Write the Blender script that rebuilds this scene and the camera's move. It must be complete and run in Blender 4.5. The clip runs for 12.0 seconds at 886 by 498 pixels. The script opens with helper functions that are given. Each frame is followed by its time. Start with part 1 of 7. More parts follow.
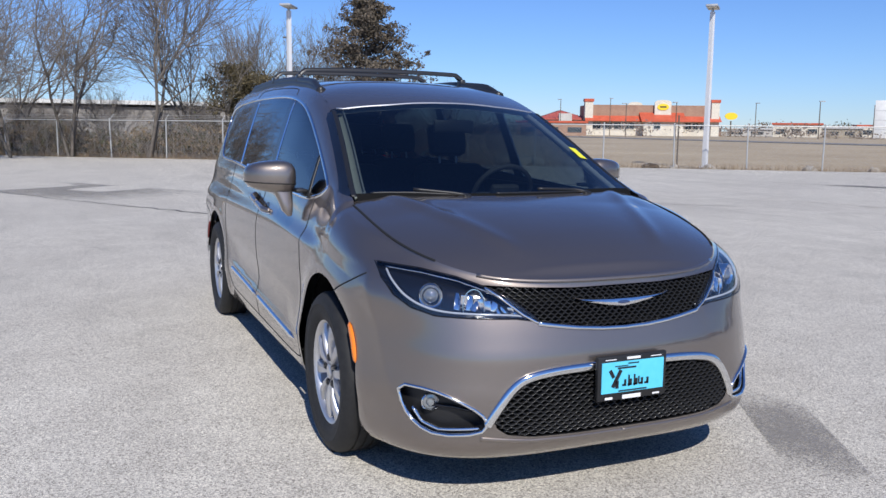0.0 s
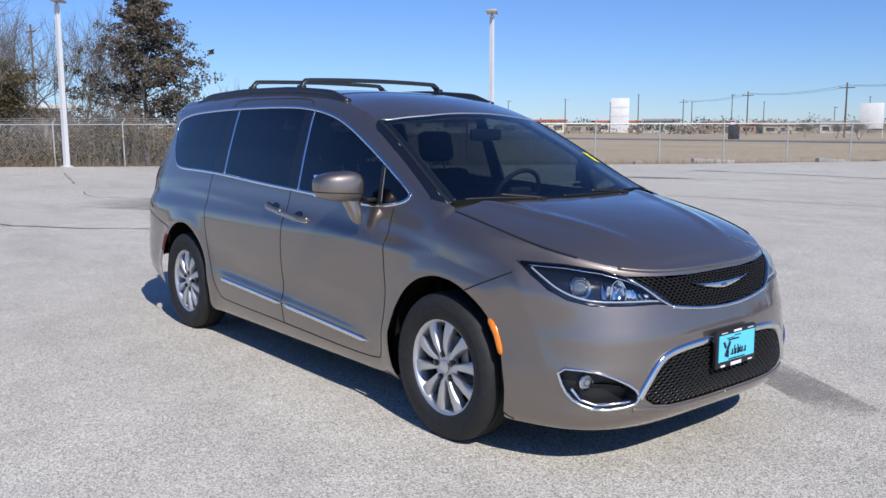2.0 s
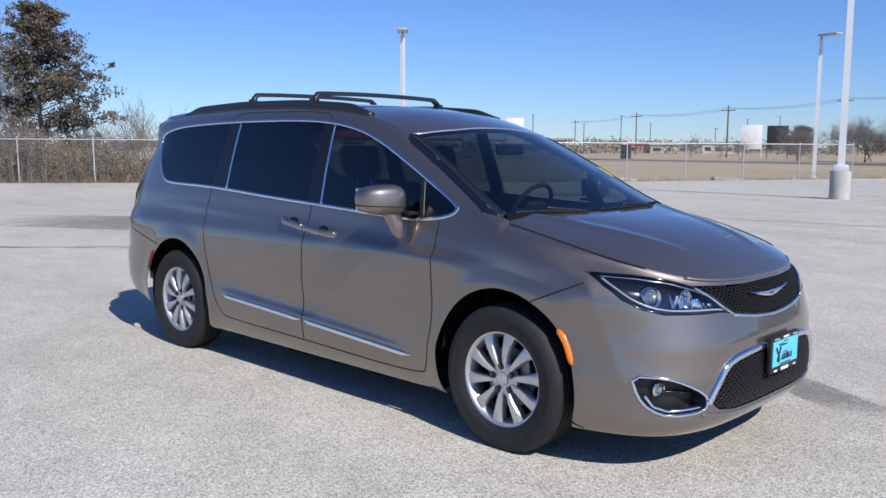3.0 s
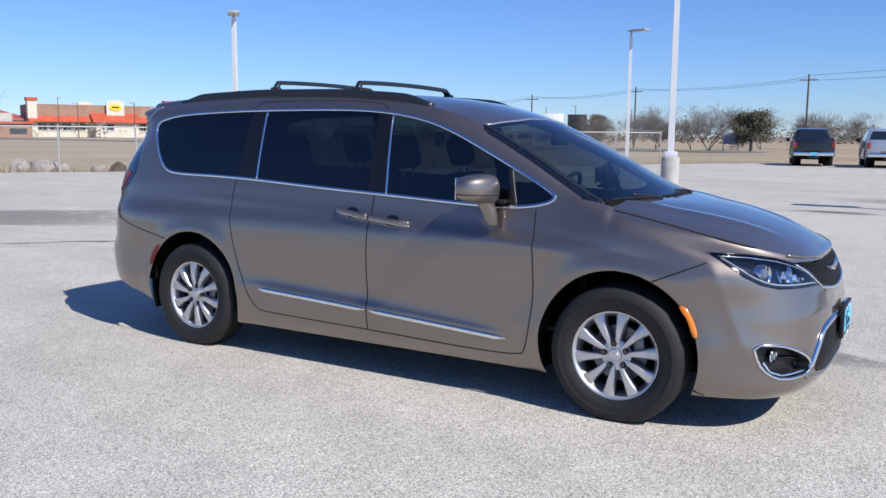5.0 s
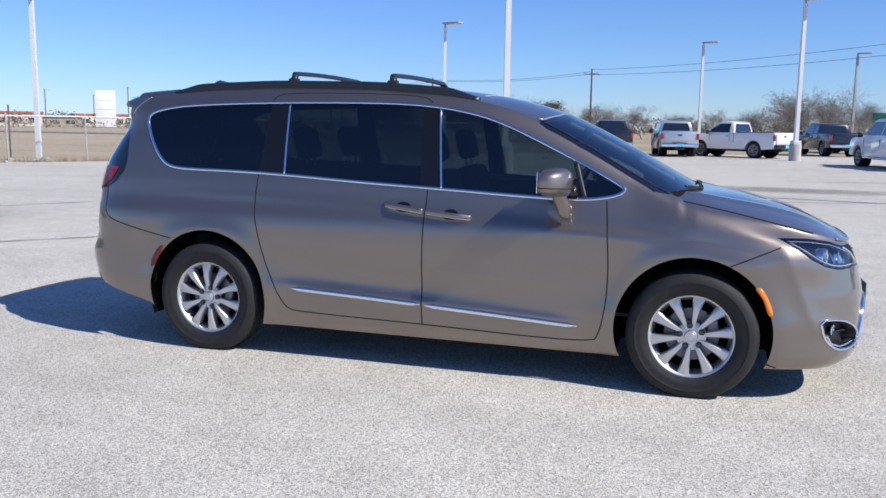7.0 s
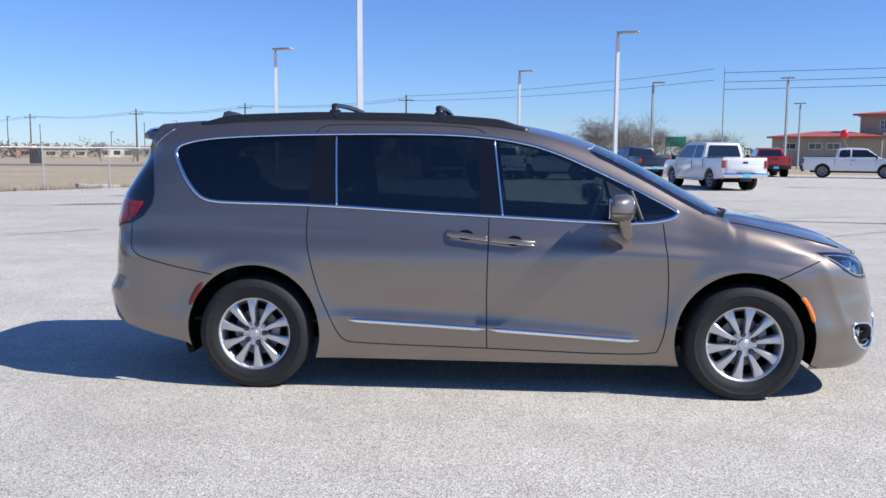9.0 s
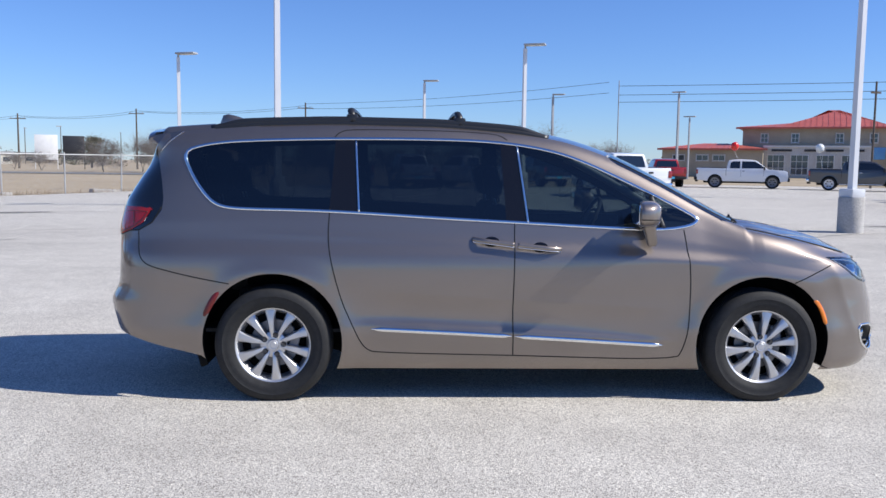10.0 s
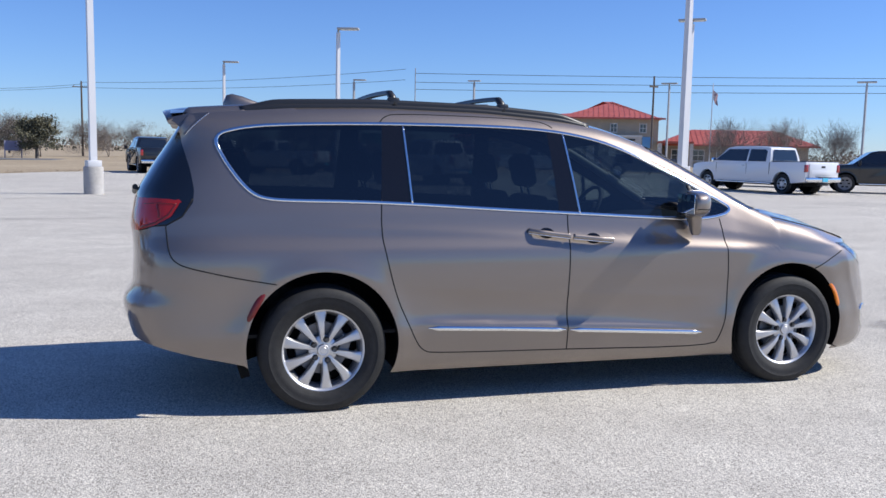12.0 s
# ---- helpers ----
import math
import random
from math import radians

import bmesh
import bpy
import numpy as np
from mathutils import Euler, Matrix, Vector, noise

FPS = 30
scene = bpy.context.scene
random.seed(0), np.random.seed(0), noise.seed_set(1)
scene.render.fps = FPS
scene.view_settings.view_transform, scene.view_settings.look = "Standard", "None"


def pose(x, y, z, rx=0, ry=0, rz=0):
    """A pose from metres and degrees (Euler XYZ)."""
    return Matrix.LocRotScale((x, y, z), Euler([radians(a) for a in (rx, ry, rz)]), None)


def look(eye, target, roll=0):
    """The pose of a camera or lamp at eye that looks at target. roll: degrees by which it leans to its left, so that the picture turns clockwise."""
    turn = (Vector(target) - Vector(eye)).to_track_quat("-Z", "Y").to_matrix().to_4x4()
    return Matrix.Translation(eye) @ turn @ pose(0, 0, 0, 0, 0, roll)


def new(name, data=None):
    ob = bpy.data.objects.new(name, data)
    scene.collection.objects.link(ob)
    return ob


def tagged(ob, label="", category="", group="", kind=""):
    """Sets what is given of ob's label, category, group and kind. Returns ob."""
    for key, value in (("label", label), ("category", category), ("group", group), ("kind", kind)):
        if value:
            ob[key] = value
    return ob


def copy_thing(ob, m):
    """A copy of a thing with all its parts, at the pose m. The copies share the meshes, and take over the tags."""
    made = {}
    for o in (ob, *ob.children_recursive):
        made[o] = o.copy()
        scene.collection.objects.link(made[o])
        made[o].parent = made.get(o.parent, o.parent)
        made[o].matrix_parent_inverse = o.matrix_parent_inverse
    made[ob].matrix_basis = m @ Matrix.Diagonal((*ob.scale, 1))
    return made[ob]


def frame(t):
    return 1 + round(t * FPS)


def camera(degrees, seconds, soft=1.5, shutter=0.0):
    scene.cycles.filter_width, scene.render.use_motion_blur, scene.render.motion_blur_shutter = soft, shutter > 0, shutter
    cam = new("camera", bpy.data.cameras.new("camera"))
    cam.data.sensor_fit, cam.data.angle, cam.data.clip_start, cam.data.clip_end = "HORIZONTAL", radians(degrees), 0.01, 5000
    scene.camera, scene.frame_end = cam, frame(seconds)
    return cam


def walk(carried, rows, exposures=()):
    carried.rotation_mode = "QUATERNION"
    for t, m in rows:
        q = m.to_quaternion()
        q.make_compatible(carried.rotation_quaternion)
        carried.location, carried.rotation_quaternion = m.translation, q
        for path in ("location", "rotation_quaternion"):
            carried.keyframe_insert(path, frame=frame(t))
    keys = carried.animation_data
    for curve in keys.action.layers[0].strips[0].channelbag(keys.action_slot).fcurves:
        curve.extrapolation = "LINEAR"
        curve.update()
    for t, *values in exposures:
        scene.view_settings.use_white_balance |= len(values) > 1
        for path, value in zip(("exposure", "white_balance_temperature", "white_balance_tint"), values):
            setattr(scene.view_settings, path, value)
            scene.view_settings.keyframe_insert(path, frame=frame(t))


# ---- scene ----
cam = camera(54.5, 12.0)
PATH = [
    (0, (5.223, -1.964, 1.451), (3.405, -1.18, 1.172), 0.6),
    (0.5, (5.129, -2.347, 1.452), (3.372, -1.435, 1.167), -0.2),
    (1, (5.019, -2.729, 1.471), (3.338, -1.687, 1.175), -0.1),
    (1.5, (4.816, -3.074, 1.498), (3.202, -1.928, 1.21), -0.0),
    (2, (4.696, -3.492, 1.505), (3.158, -2.245, 1.225), -0.1),
    (2.5, (4.479, -3.802, 1.494), (3.022, -2.457, 1.23), 0.2),
    (2.7, (4.355, -3.916, 1.479), (2.931, -2.534, 1.229), 0.3),
    (4.3, (3.468, -4.76, 1.501), (2.299, -3.158, 1.243), 0.3),
    (4.5, (3.347, -4.866, 1.48), (2.223, -3.231, 1.224), 0.4),
    (5, (3.027, -5.147, 1.489), (2.005, -3.448, 1.224), 0.5),
    (5.5, (2.651, -5.298, 1.504), (1.73, -3.543, 1.243), 0.4),
    (6, (2.302, -5.574, 1.496), (1.474, -3.772, 1.233), 1.1),
    (6.5, (1.976, -5.733, 1.487), (1.274, -3.88, 1.215), 1.1),
    (7, (1.606, -5.839, 1.502), (1.019, -3.948, 1.218), 0.8),
    (7.2, (1.468, -5.908, 1.492), (0.932, -4.001, 1.213), 0.6),
    (8.8, (0.253, -6.231, 1.51), (0.057, -4.253, 1.285), 0.1),
    (9, (0.106, -6.285, 1.521), (-0.054, -4.304, 1.298), 0.3),
    (9.5, (-0.297, -6.262, 1.503), (-0.337, -4.274, 1.291), 0.7),
    (10, (-0.712, -6.244, 1.495), (-0.63, -4.255, 1.295), 0.7),
    (10.5, (-1.11, -6.181, 1.491), (-0.92, -4.202, 1.276), 0.7),
    (11, (-1.489, -5.994, 1.503), (-1.199, -4.027, 1.288), 0.7),
    (11.5, (-1.912, -5.871, 1.492), (-1.468, -3.933, 1.273), 1.2),
    (12, (-2.275, -5.695, 1.483), (-1.706, -3.791, 1.258), 1.2),
]
walk(cam, [(t, look(eye, target, roll)) for t, eye, target, roll in PATH], [(0.0, -0.1, 6400, 10), (2.5, -0.06, 6400, 10), (5.5, 0.09, 6400, 10), (9.0, 0.17, 6400, 10), (12.0, 0.11, 6400, 10)])

# ---- world, sun ----
SUN_EL, SUN_AZ = radians(42.9), radians(-13.2)      # the sun stands ahead of the van, a little to its right
world = bpy.data.worlds.new("sky")
scene.world = world
world.use_nodes = True
wn = world.node_tree.nodes
sky = wn.new("ShaderNodeTexSky")
sky.sky_type = 'NISHITA'
sky.sun_disc = False
sky.sun_elevation = SUN_EL
sky.sun_rotation = radians(90) - SUN_AZ
sky.altitude = 200
sky.air_density, sky.dust_density, sky.ozone_density = 1.0, 0.0, 4.5
wn["Background"].inputs["Strength"].default_value = 0.100
tint = wn.new("ShaderNodeMix")
tint.data_type, tint.blend_type = "RGBA", "MULTIPLY"
tint.inputs[0].default_value = 1.0
tint.inputs[7].default_value = (0.68, 0.87, 1.28, 1)          # a deep, dry winter blue
world.node_tree.links.new(sky.outputs[0], tint.inputs[6])
world.node_tree.links.new(tint.outputs[2], wn["Background"].inputs["Color"])
sun = new("sun", bpy.data.lights.new("sun", 'SUN'))
sun.data.energy, sun.data.angle, sun.data.color = 5.0, radians(0.53), (1.0, 0.955, 0.885)
sun_from = Vector((math.cos(SUN_EL) * math.cos(SUN_AZ), math.cos(SUN_EL) * math.sin(SUN_AZ), math.sin(SUN_EL)))
sun.matrix_world = look(sun_from * 50, (0, 0, 0))

# ---- materials ----
def mat(name, color, rough=0.5, metal=0.0, spec=0.5, coat=0.0):
    m = bpy.data.materials.new(name)
    m.use_nodes = True
    b = m.node_tree.nodes["Principled BSDF"]
    b.inputs["Base Color"].default_value = (*color, 1)
    b.inputs["Roughness"].default_value = rough
    b.inputs["Metallic"].default_value = metal
    b.inputs["Specular IOR Level"].default_value = spec
    b.inputs["Coat Weight"].default_value = coat
    b.inputs["Coat Roughness"].default_value = 0.04
    return m


def tex(m, kind, scale, detail=4.0, rough=0.55, coords="Object", stretch=(1, 1, 1)):
    """A texture node fed by object coordinates in metres."""
    n = m.node_tree.nodes
    tc = n.new("ShaderNodeTexCoord")
    mp = n.new("ShaderNodeMapping")
    mp.inputs["Scale"].default_value = stretch
    t = n.new({"noise": "ShaderNodeTexNoise", "voronoi": "ShaderNodeTexVoronoi", "wave": "ShaderNodeTexWave"}[kind])
    t.inputs["Scale"].default_value = scale
    if kind != "voronoi":
        t.inputs["Detail"].default_value = detail
    if kind == "noise":
        t.inputs["Roughness"].default_value = rough
    m.node_tree.links.new(tc.outputs[coords], mp.inputs["Vector"])
    m.node_tree.links.new(mp.outputs[0], t.inputs["Vector"])
    return t


def ramp(m, src, stops, out=0):
    r = m.node_tree.nodes.new("ShaderNodeValToRGB")
    e = r.color_ramp.elements
    while len(e) < len(stops):
        e.new(0.5)
    for el, (p, c) in zip(e, stops):
        el.position = p
        el.color = (*c, 1) if len(c) == 3 else c
    m.node_tree.links.new(src.outputs[out], r.inputs[0])
    return r


def mix(m, a, b, fac, mode="MIX"):
    """Mixes two colours or colour sockets; fac is a number or a socket."""
    x = m.node_tree.nodes.new("ShaderNodeMix")
    x.data_type, x.blend_type = "RGBA", mode
    for sock, v in ((x.inputs[6], a), (x.inputs[7], b), (x.inputs[0], fac)):
        if isinstance(v, bpy.types.NodeSocket):
            m.node_tree.links.new(v, sock)
        elif isinstance(v, (int, float)):
            sock.default_value = v
        else:
            sock.default_value = (*v, 1)
    return x.outputs[2]


def bump(m, src, strength, dist=0.01):
    b = m.node_tree.nodes.new("ShaderNodeBump")
    b.inputs["Strength"].default_value = strength
    b.inputs["Distance"].default_value = dist
    m.node_tree.links.new(src, b.inputs["Height"])
    m.node_tree.links.new(b.outputs[0], m.node_tree.nodes["Principled BSDF"].inputs["Normal"])


def put(m, sock, name):
    m.node_tree.links.new(sock, m.node_tree.nodes["Principled BSDF"].inputs[name])


def noisy(name, c1, c2, scale, rough=0.8, detail=6.0, metal=0.0, lo=0.35, hi=0.65, bumpy=0.0, fine=0.0, coat=0.0):
    """A surface whose colour drifts between two tones at one scale and is grained at a finer one."""
    m = mat(name, c1, rough, metal, coat=coat)
    t = tex(m, "noise", scale, detail)
    r = ramp(m, t, [(lo, c1), (hi, c2)])
    col = r.outputs[0]
    if fine:
        t2 = tex(m, "noise", fine, 3)
        r2 = ramp(m, t2, [(0.3, (0.72, 0.72, 0.72)), (0.7, (1.15, 1.15, 1.15))])
        col = mix(m, col, r2.outputs[0], 1.0, "MULTIPLY")
        if bumpy:
            bump(m, t2.outputs[0], bumpy)
    put(m, col, "Base Color")
    return m


def glass(name, tint, ior=1.5, rough=0.0):
    """Thin sheet of tinted glass: what passes through is tinted, and the gloss follows Fresnel."""
    m = bpy.data.materials.new(name)
    m.use_nodes = True
    n, l = m.node_tree.nodes, m.node_tree.links
    n.remove(n["Principled BSDF"])
    tr, gl, mx = n.new("ShaderNodeBsdfTransparent"), n.new("ShaderNodeBsdfGlossy"), n.new("ShaderNodeMixShader")
    lw, pw, fr = n.new("ShaderNodeLayerWeight"), n.new("ShaderNodeMath"), n.new("ShaderNodeMath")
    tr.inputs[0].default_value = (*tint, 1)
    gl.inputs["Roughness"].default_value = rough
    gl.inputs["Color"].default_value = (1, 1, 1, 1)
    lw.inputs["Blend"].default_value = 0.5
    pw.operation, fr.operation = "POWER", "MULTIPLY_ADD"
    f0 = ((ior - 1) / (ior + 1)) ** 2 * 1.8          # both faces of the sheet
    pw.inputs[1].default_value = 5.0
    fr.inputs[1].default_value, fr.inputs[2].default_value = 1 - f0, f0
    l.new(lw.outputs["Facing"], pw.inputs[0]); l.new(pw.outputs[0], fr.inputs[0])
    l.new(fr.outputs[0], mx.inputs[0]); l.new(tr.outputs[0], mx.inputs[1]); l.new(gl.outputs[0], mx.inputs[2])
    l.new(mx.outputs[0], n["Material Output"].inputs[0])
    return m


# car paint: grey-brown metallic; a tight and a broad flake lobe under the clear coat
PAINT = mat("bronze_paint", (0.24, 0.20, 0.175), 0.12, 0.95, coat=1.0)
fl = tex(PAINT, "noise", 2200, 2)
flake = ramp(PAINT, fl, [(0.35, (0.176, 0.153, 0.137)), (0.65, (0.262, 0.231, 0.208))]).outputs[0]
put(PAINT, mix(PAINT, flake, (0.66, 0.67, 0.69), 1.0, "MULTIPLY"), "Base Color")
pn = PAINT.node_tree.nodes
tight = pn["Principled BSDF"]
broad = pn.new("ShaderNodeBsdfPrincipled")
for key_, val_ in (("Roughness", 0.50), ("Metallic", 0.93), ("Coat Weight", 1.0), ("Coat Roughness", 0.04)):
    broad.inputs[key_].default_value = val_
PAINT.node_tree.links.new(mix(PAINT, flake, (1.70, 1.66, 1.63), 1.0, "MULTIPLY"), broad.inputs["Base Color"])
for b_ in (tight, broad):
    b_.inputs["Coat IOR"].default_value = 1.55
pmix = pn.new("ShaderNodeMixShader")
pmix.inputs[0].default_value = 0.47
PAINT.node_tree.links.new(tight.outputs[0], pmix.inputs[1])
PAINT.node_tree.links.new(broad.outputs[0], pmix.inputs[2])
PAINT.node_tree.links.new(pmix.outputs[0], pn["Material Output"].inputs[0])
CHROME = mat("chrome", (0.78, 0.79, 0.8), 0.09, 1.0)
ALLOY = mat("silver_painted_alloy", (0.60, 0.60, 0.61), 0.42, 0.85, coat=0.5)
ALLOY_DARK = mat("alloy_inner", (0.22, 0.22, 0.23), 0.45, 0.8)
RUBBER = noisy("tyre_rubber", (0.010, 0.010, 0.0105), (0.017, 0.017, 0.0175), 30, 0.72, fine=300, bumpy=0.15)
BLACK = mat("black_plastic", (0.012, 0.012, 0.013), 0.45)
GLOSSBLACK = mat("gloss_black", (0.008, 0.008, 0.01), 0.08)
LINER = mat("dark_liner", (0.008, 0.008, 0.008), 0.9, spec=0.1)
GAP = mat("panel_gap", (0.006, 0.006, 0.006), 0.9)
DARKGLASS = glass("privacy_glass", (0.11, 0.13, 0.14))
SIDEGLASS = glass("side_glass", (0.24, 0.29, 0.29))
WINDSCREEN = glass("windscreen_glass", (0.42, 0.48, 0.49))
CLEAR = glass("lamp_lens", (0.93, 0.94, 0.95))
SEATCLOTH = noisy("dark_seat_cloth", (0.02, 0.02, 0.022), (0.03, 0.03, 0.032), 60, 0.9)
TRIM = noisy("dark_interior_plastic", (0.03, 0.03, 0.032), (0.045, 0.045, 0.047), 40, 0.7)
HEADLINER = noisy("pale_headliner", (0.42, 0.41, 0.38), (0.48, 0.47, 0.44), 80, 0.95)
AMBER = mat("amber_plastic", (0.85, 0.22, 0.01), 0.2, coat=0.6)
RED = mat("red_lamp_plastic", (0.40, 0.014, 0.008), 0.10, coat=0.6)
REDDARK = mat("red_reflector_plastic", (0.14, 0.012, 0.012), 0.3)
DARKPANE = mat("dark_tail_glass", (0.006, 0.007, 0.009), 0.03, coat=1.0)
GRILLEBLACK = mat("satin_black_grille", (0.018, 0.018, 0.019), 0.32)

# ---- mesh helpers ----
def obj(name, verts, faces, material, parent=None, smooth=True, label=""):
    me = bpy.data.meshes.new(name)
    me.from_pydata([tuple(map(float, v)) for v in verts], [], [tuple(int(i) for i in f) for f in faces])
    me.materials.append(material)
    if smooth:
        me.shade_smooth()
    ob = new(name, me)
    if parent is not None:
        ob.parent = parent
    if label:
        ob["label"] = label
    return ob


def part(name, bm, material, parent=None, label="", smooth=True):
    me = bpy.data.meshes.new(name)
    bmesh.ops.recalc_face_normals(bm, faces=bm.faces)
    bm.to_mesh(me)
    bm.free()
    for m in (material if isinstance(material, (list, tuple)) else [material]):
        me.materials.append(m)
    if smooth:
        me.shade_smooth()
        me.set_sharp_from_angle(angle=radians(38))
    ob = new(name, me)
    if parent is not None:
        ob.parent = parent
    if label:
        ob["label"] = label
    return ob


def empty(name, label, category, at=(0, 0, 0), rz=0, group=""):
    e = new(name)
    e.empty_display_size = 0.2
    e.matrix_basis = pose(*at, 0, 0, rz)
    return tagged(e, label, category, group)


def add_box(bm, cx, cy, cz, sx, sy, sz, m=None, bevel=0.0):
    r = bmesh.ops.create_cube(bm, size=1.0, matrix=(m or Matrix()) @ Matrix.Translation((cx, cy, cz)) @ Matrix.Diagonal((sx, sy, sz, 1)))
    if bevel:
        es = {e for v in r["verts"] for e in v.link_edges}
        bmesh.ops.bevel(bm, geom=list(es), offset=bevel, segments=2, affect='EDGES', profile=0.5)
    return bm


def add_cyl(bm, p, q, r1, r2=None, seg=12, caps=True):
    p, q = Vector(p), Vector(q)
    d = q - p
    m = Matrix.Translation((p + q) / 2) @ d.to_track_quat("Z", "Y").to_matrix().to_4x4()
    bmesh.ops.create_cone(bm, cap_ends=caps, segments=seg, radius1=r1, radius2=r1 if r2 is None else r2, depth=d.length, matrix=m)
    return bm


def box(name, cx, cy, cz, sx, sy, sz, material, parent=None, bevel=0.0, label="", m=None):
    return part(name, add_box(bmesh.new(), cx, cy, cz, sx, sy, sz, m, bevel), material, parent, label)


def cyl(name, p, q, r1, material, parent=None, r2=None, seg=12, label=""):
    return part(name, add_cyl(bmesh.new(), p, q, r1, r2, seg), material, parent, label)


def lathe(bm, profile, seg=24, m=None):
    """Turns (radius, height) pairs round z."""
    m = m or Matrix()
    rings = []
    for r, z in profile:
        rings.append([bm.verts.new(m @ Vector((r * math.cos(2 * math.pi * k / seg), r * math.sin(2 * math.pi * k / seg), z))) for k in range(seg)])
    for a, b in zip(rings, rings[1:]):
        for k in range(seg):
            bm.faces.new((a[k], a[(k + 1) % seg], b[(k + 1) % seg], b[k]))
    return bm


def smoothstep(a, b, x):
    t = np.clip((x - a) / (b - a), 0, 1)
    return t * t * (3 - 2 * t)


def ground_z(x, y):
    """The lot is level round the van and falls a little towards the field."""
    return -0.2 * smoothstep(5.0, 22.0, -np.asarray(x, float))

# ---- ground ----
EDGE0, EDGE_D = Vector((-24.9, 22.6)), Vector((0.58, 0.815))      # the fenced edge of the lot


def lot_edge(s):
    return EDGE0 + EDGE_D * s


xs = np.unique(np.concatenate([-np.geomspace(8, 1500, 46), np.linspace(-8, 8, 9), np.geomspace(8, 1500, 46)]))
gx, gy = np.meshgrid(xs, xs)
gz = ground_z(gx, gy)
n = len(xs)
GROUND_FIELD = noisy("dry_grass_field", (0.33, 0.255, 0.16), (0.45, 0.36, 0.235), 0.09, 0.95, detail=8, fine=3, lo=0.3, hi=0.7)
ground = obj("ground", np.stack([gx, gy, gz - 0.05], -1).reshape(-1, 3), [(r * n + c, r * n + c + 1, (r + 1) * n + c + 1, (r + 1) * n + c) for r in range(n - 1) for c in range(n - 1)], GROUND_FIELD)
tagged(ground, "flat field of dry straw-coloured winter grass", "ground", kind="structure")

CONCRETE = mat("washed_concrete", (0.5, 0.475, 0.435), 0.88)
c_big = tex(CONCRETE, "noise", 0.13, 7, 0.62)
c_str = tex(CONCRETE, "noise", 0.5, 6, 0.6, stretch=(0.35, 1.6, 1))
c_mid = tex(CONCRETE, "noise", 1.9, 6, 0.65)
c_peb = tex(CONCRETE, "voronoi", 130)
c_peb2 = tex(CONCRETE, "voronoi", 240)
c_gr = tex(CONCRETE, "noise", 330, 2)
col = ramp(CONCRETE, c_big, [(0.28, (0.475, 0.445, 0.40)), (0.5, (0.535, 0.505, 0.455)), (0.72, (0.575, 0.545, 0.495))]).outputs[0]
col = mix(CONCRETE, col, ramp(CONCRETE, c_str, [(0.30, (0.87, 0.87, 0.87)), (0.5, (1.0, 1.0, 1.0)), (0.75, (1.04, 1.04, 1.03))]).outputs[0], 1.0, "MULTIPLY")
col = mix(CONCRETE, col, ramp(CONCRETE, c_mid, [(0.3, (0.88, 0.87, 0.86)), (0.7, (1.07, 1.07, 1.06))]).outputs[0], 1.0, "MULTIPLY")
for v_, lo_, hi_, f_ in ((c_peb, 0.64, 1.22, 0.9), (c_peb2, 0.50, 1.38, 1.0)):
    bw = CONCRETE.node_tree.nodes.new("ShaderNodeRGBToBW")
    CONCRETE.node_tree.links.new(v_.outputs["Color"], bw.inputs[0])
    col = mix(CONCRETE, col, ramp(CONCRETE, bw, [(0.15, (lo_ * 0.8, lo_ * 0.78, lo_ * 0.76)), (0.4, (0.95, 0.95, 0.95)), (0.85, (hi_, hi_, hi_ * 0.98))]).outputs[0], f_, "MULTIPLY")
col = mix(CONCRETE, col, ramp(CONCRETE, c_gr, [(0.35, (0.8, 0.8, 0.8)), (0.65, (1.18, 1.18, 1.18))]).outputs[0], 0.6, "MULTIPLY")
put(CONCRETE, col, "Base Color")
bump(CONCRETE, c_peb.outputs["Distance"], 0.45, 0.004)

# the lot: its field side follows the fence, then runs on past the parked trucks
a, b = lot_edge(-70), lot_edge(27)
outline = [(a.x, a.y), (b.x, b.y), (-6.5, 46.5), (16, 52.0), (19, 62.0), (90, 40.0), (110, -90), (-40, -120)]
bm = bmesh.new()
f = bm.faces.new([bm.verts.new((x, y, 0)) for x, y in outline])
bmesh.ops.triangulate(bm, faces=[f])
for k in range(5):
    bmesh.ops.subdivide_edges(bm, edges=[e for e in bm.edges if e.calc_length() > 6], cuts=1)
    bmesh.ops.triangulate(bm, faces=bm.faces[:])
for v in bm.verts:
    v.co.z = float(ground_z(v.co.x, v.co.y))
pavement = part("pavement", bm, CONCRETE, smooth=False)
tagged(pavement, "pale weathered exposed-aggregate concrete parking lot", "parking lot", kind="structure")

# tar-filled joints and worn stains in the concrete
TAR = noisy("joint_tar", (0.10, 0.095, 0.09), (0.2, 0.19, 0.18), 3.0, 0.9)


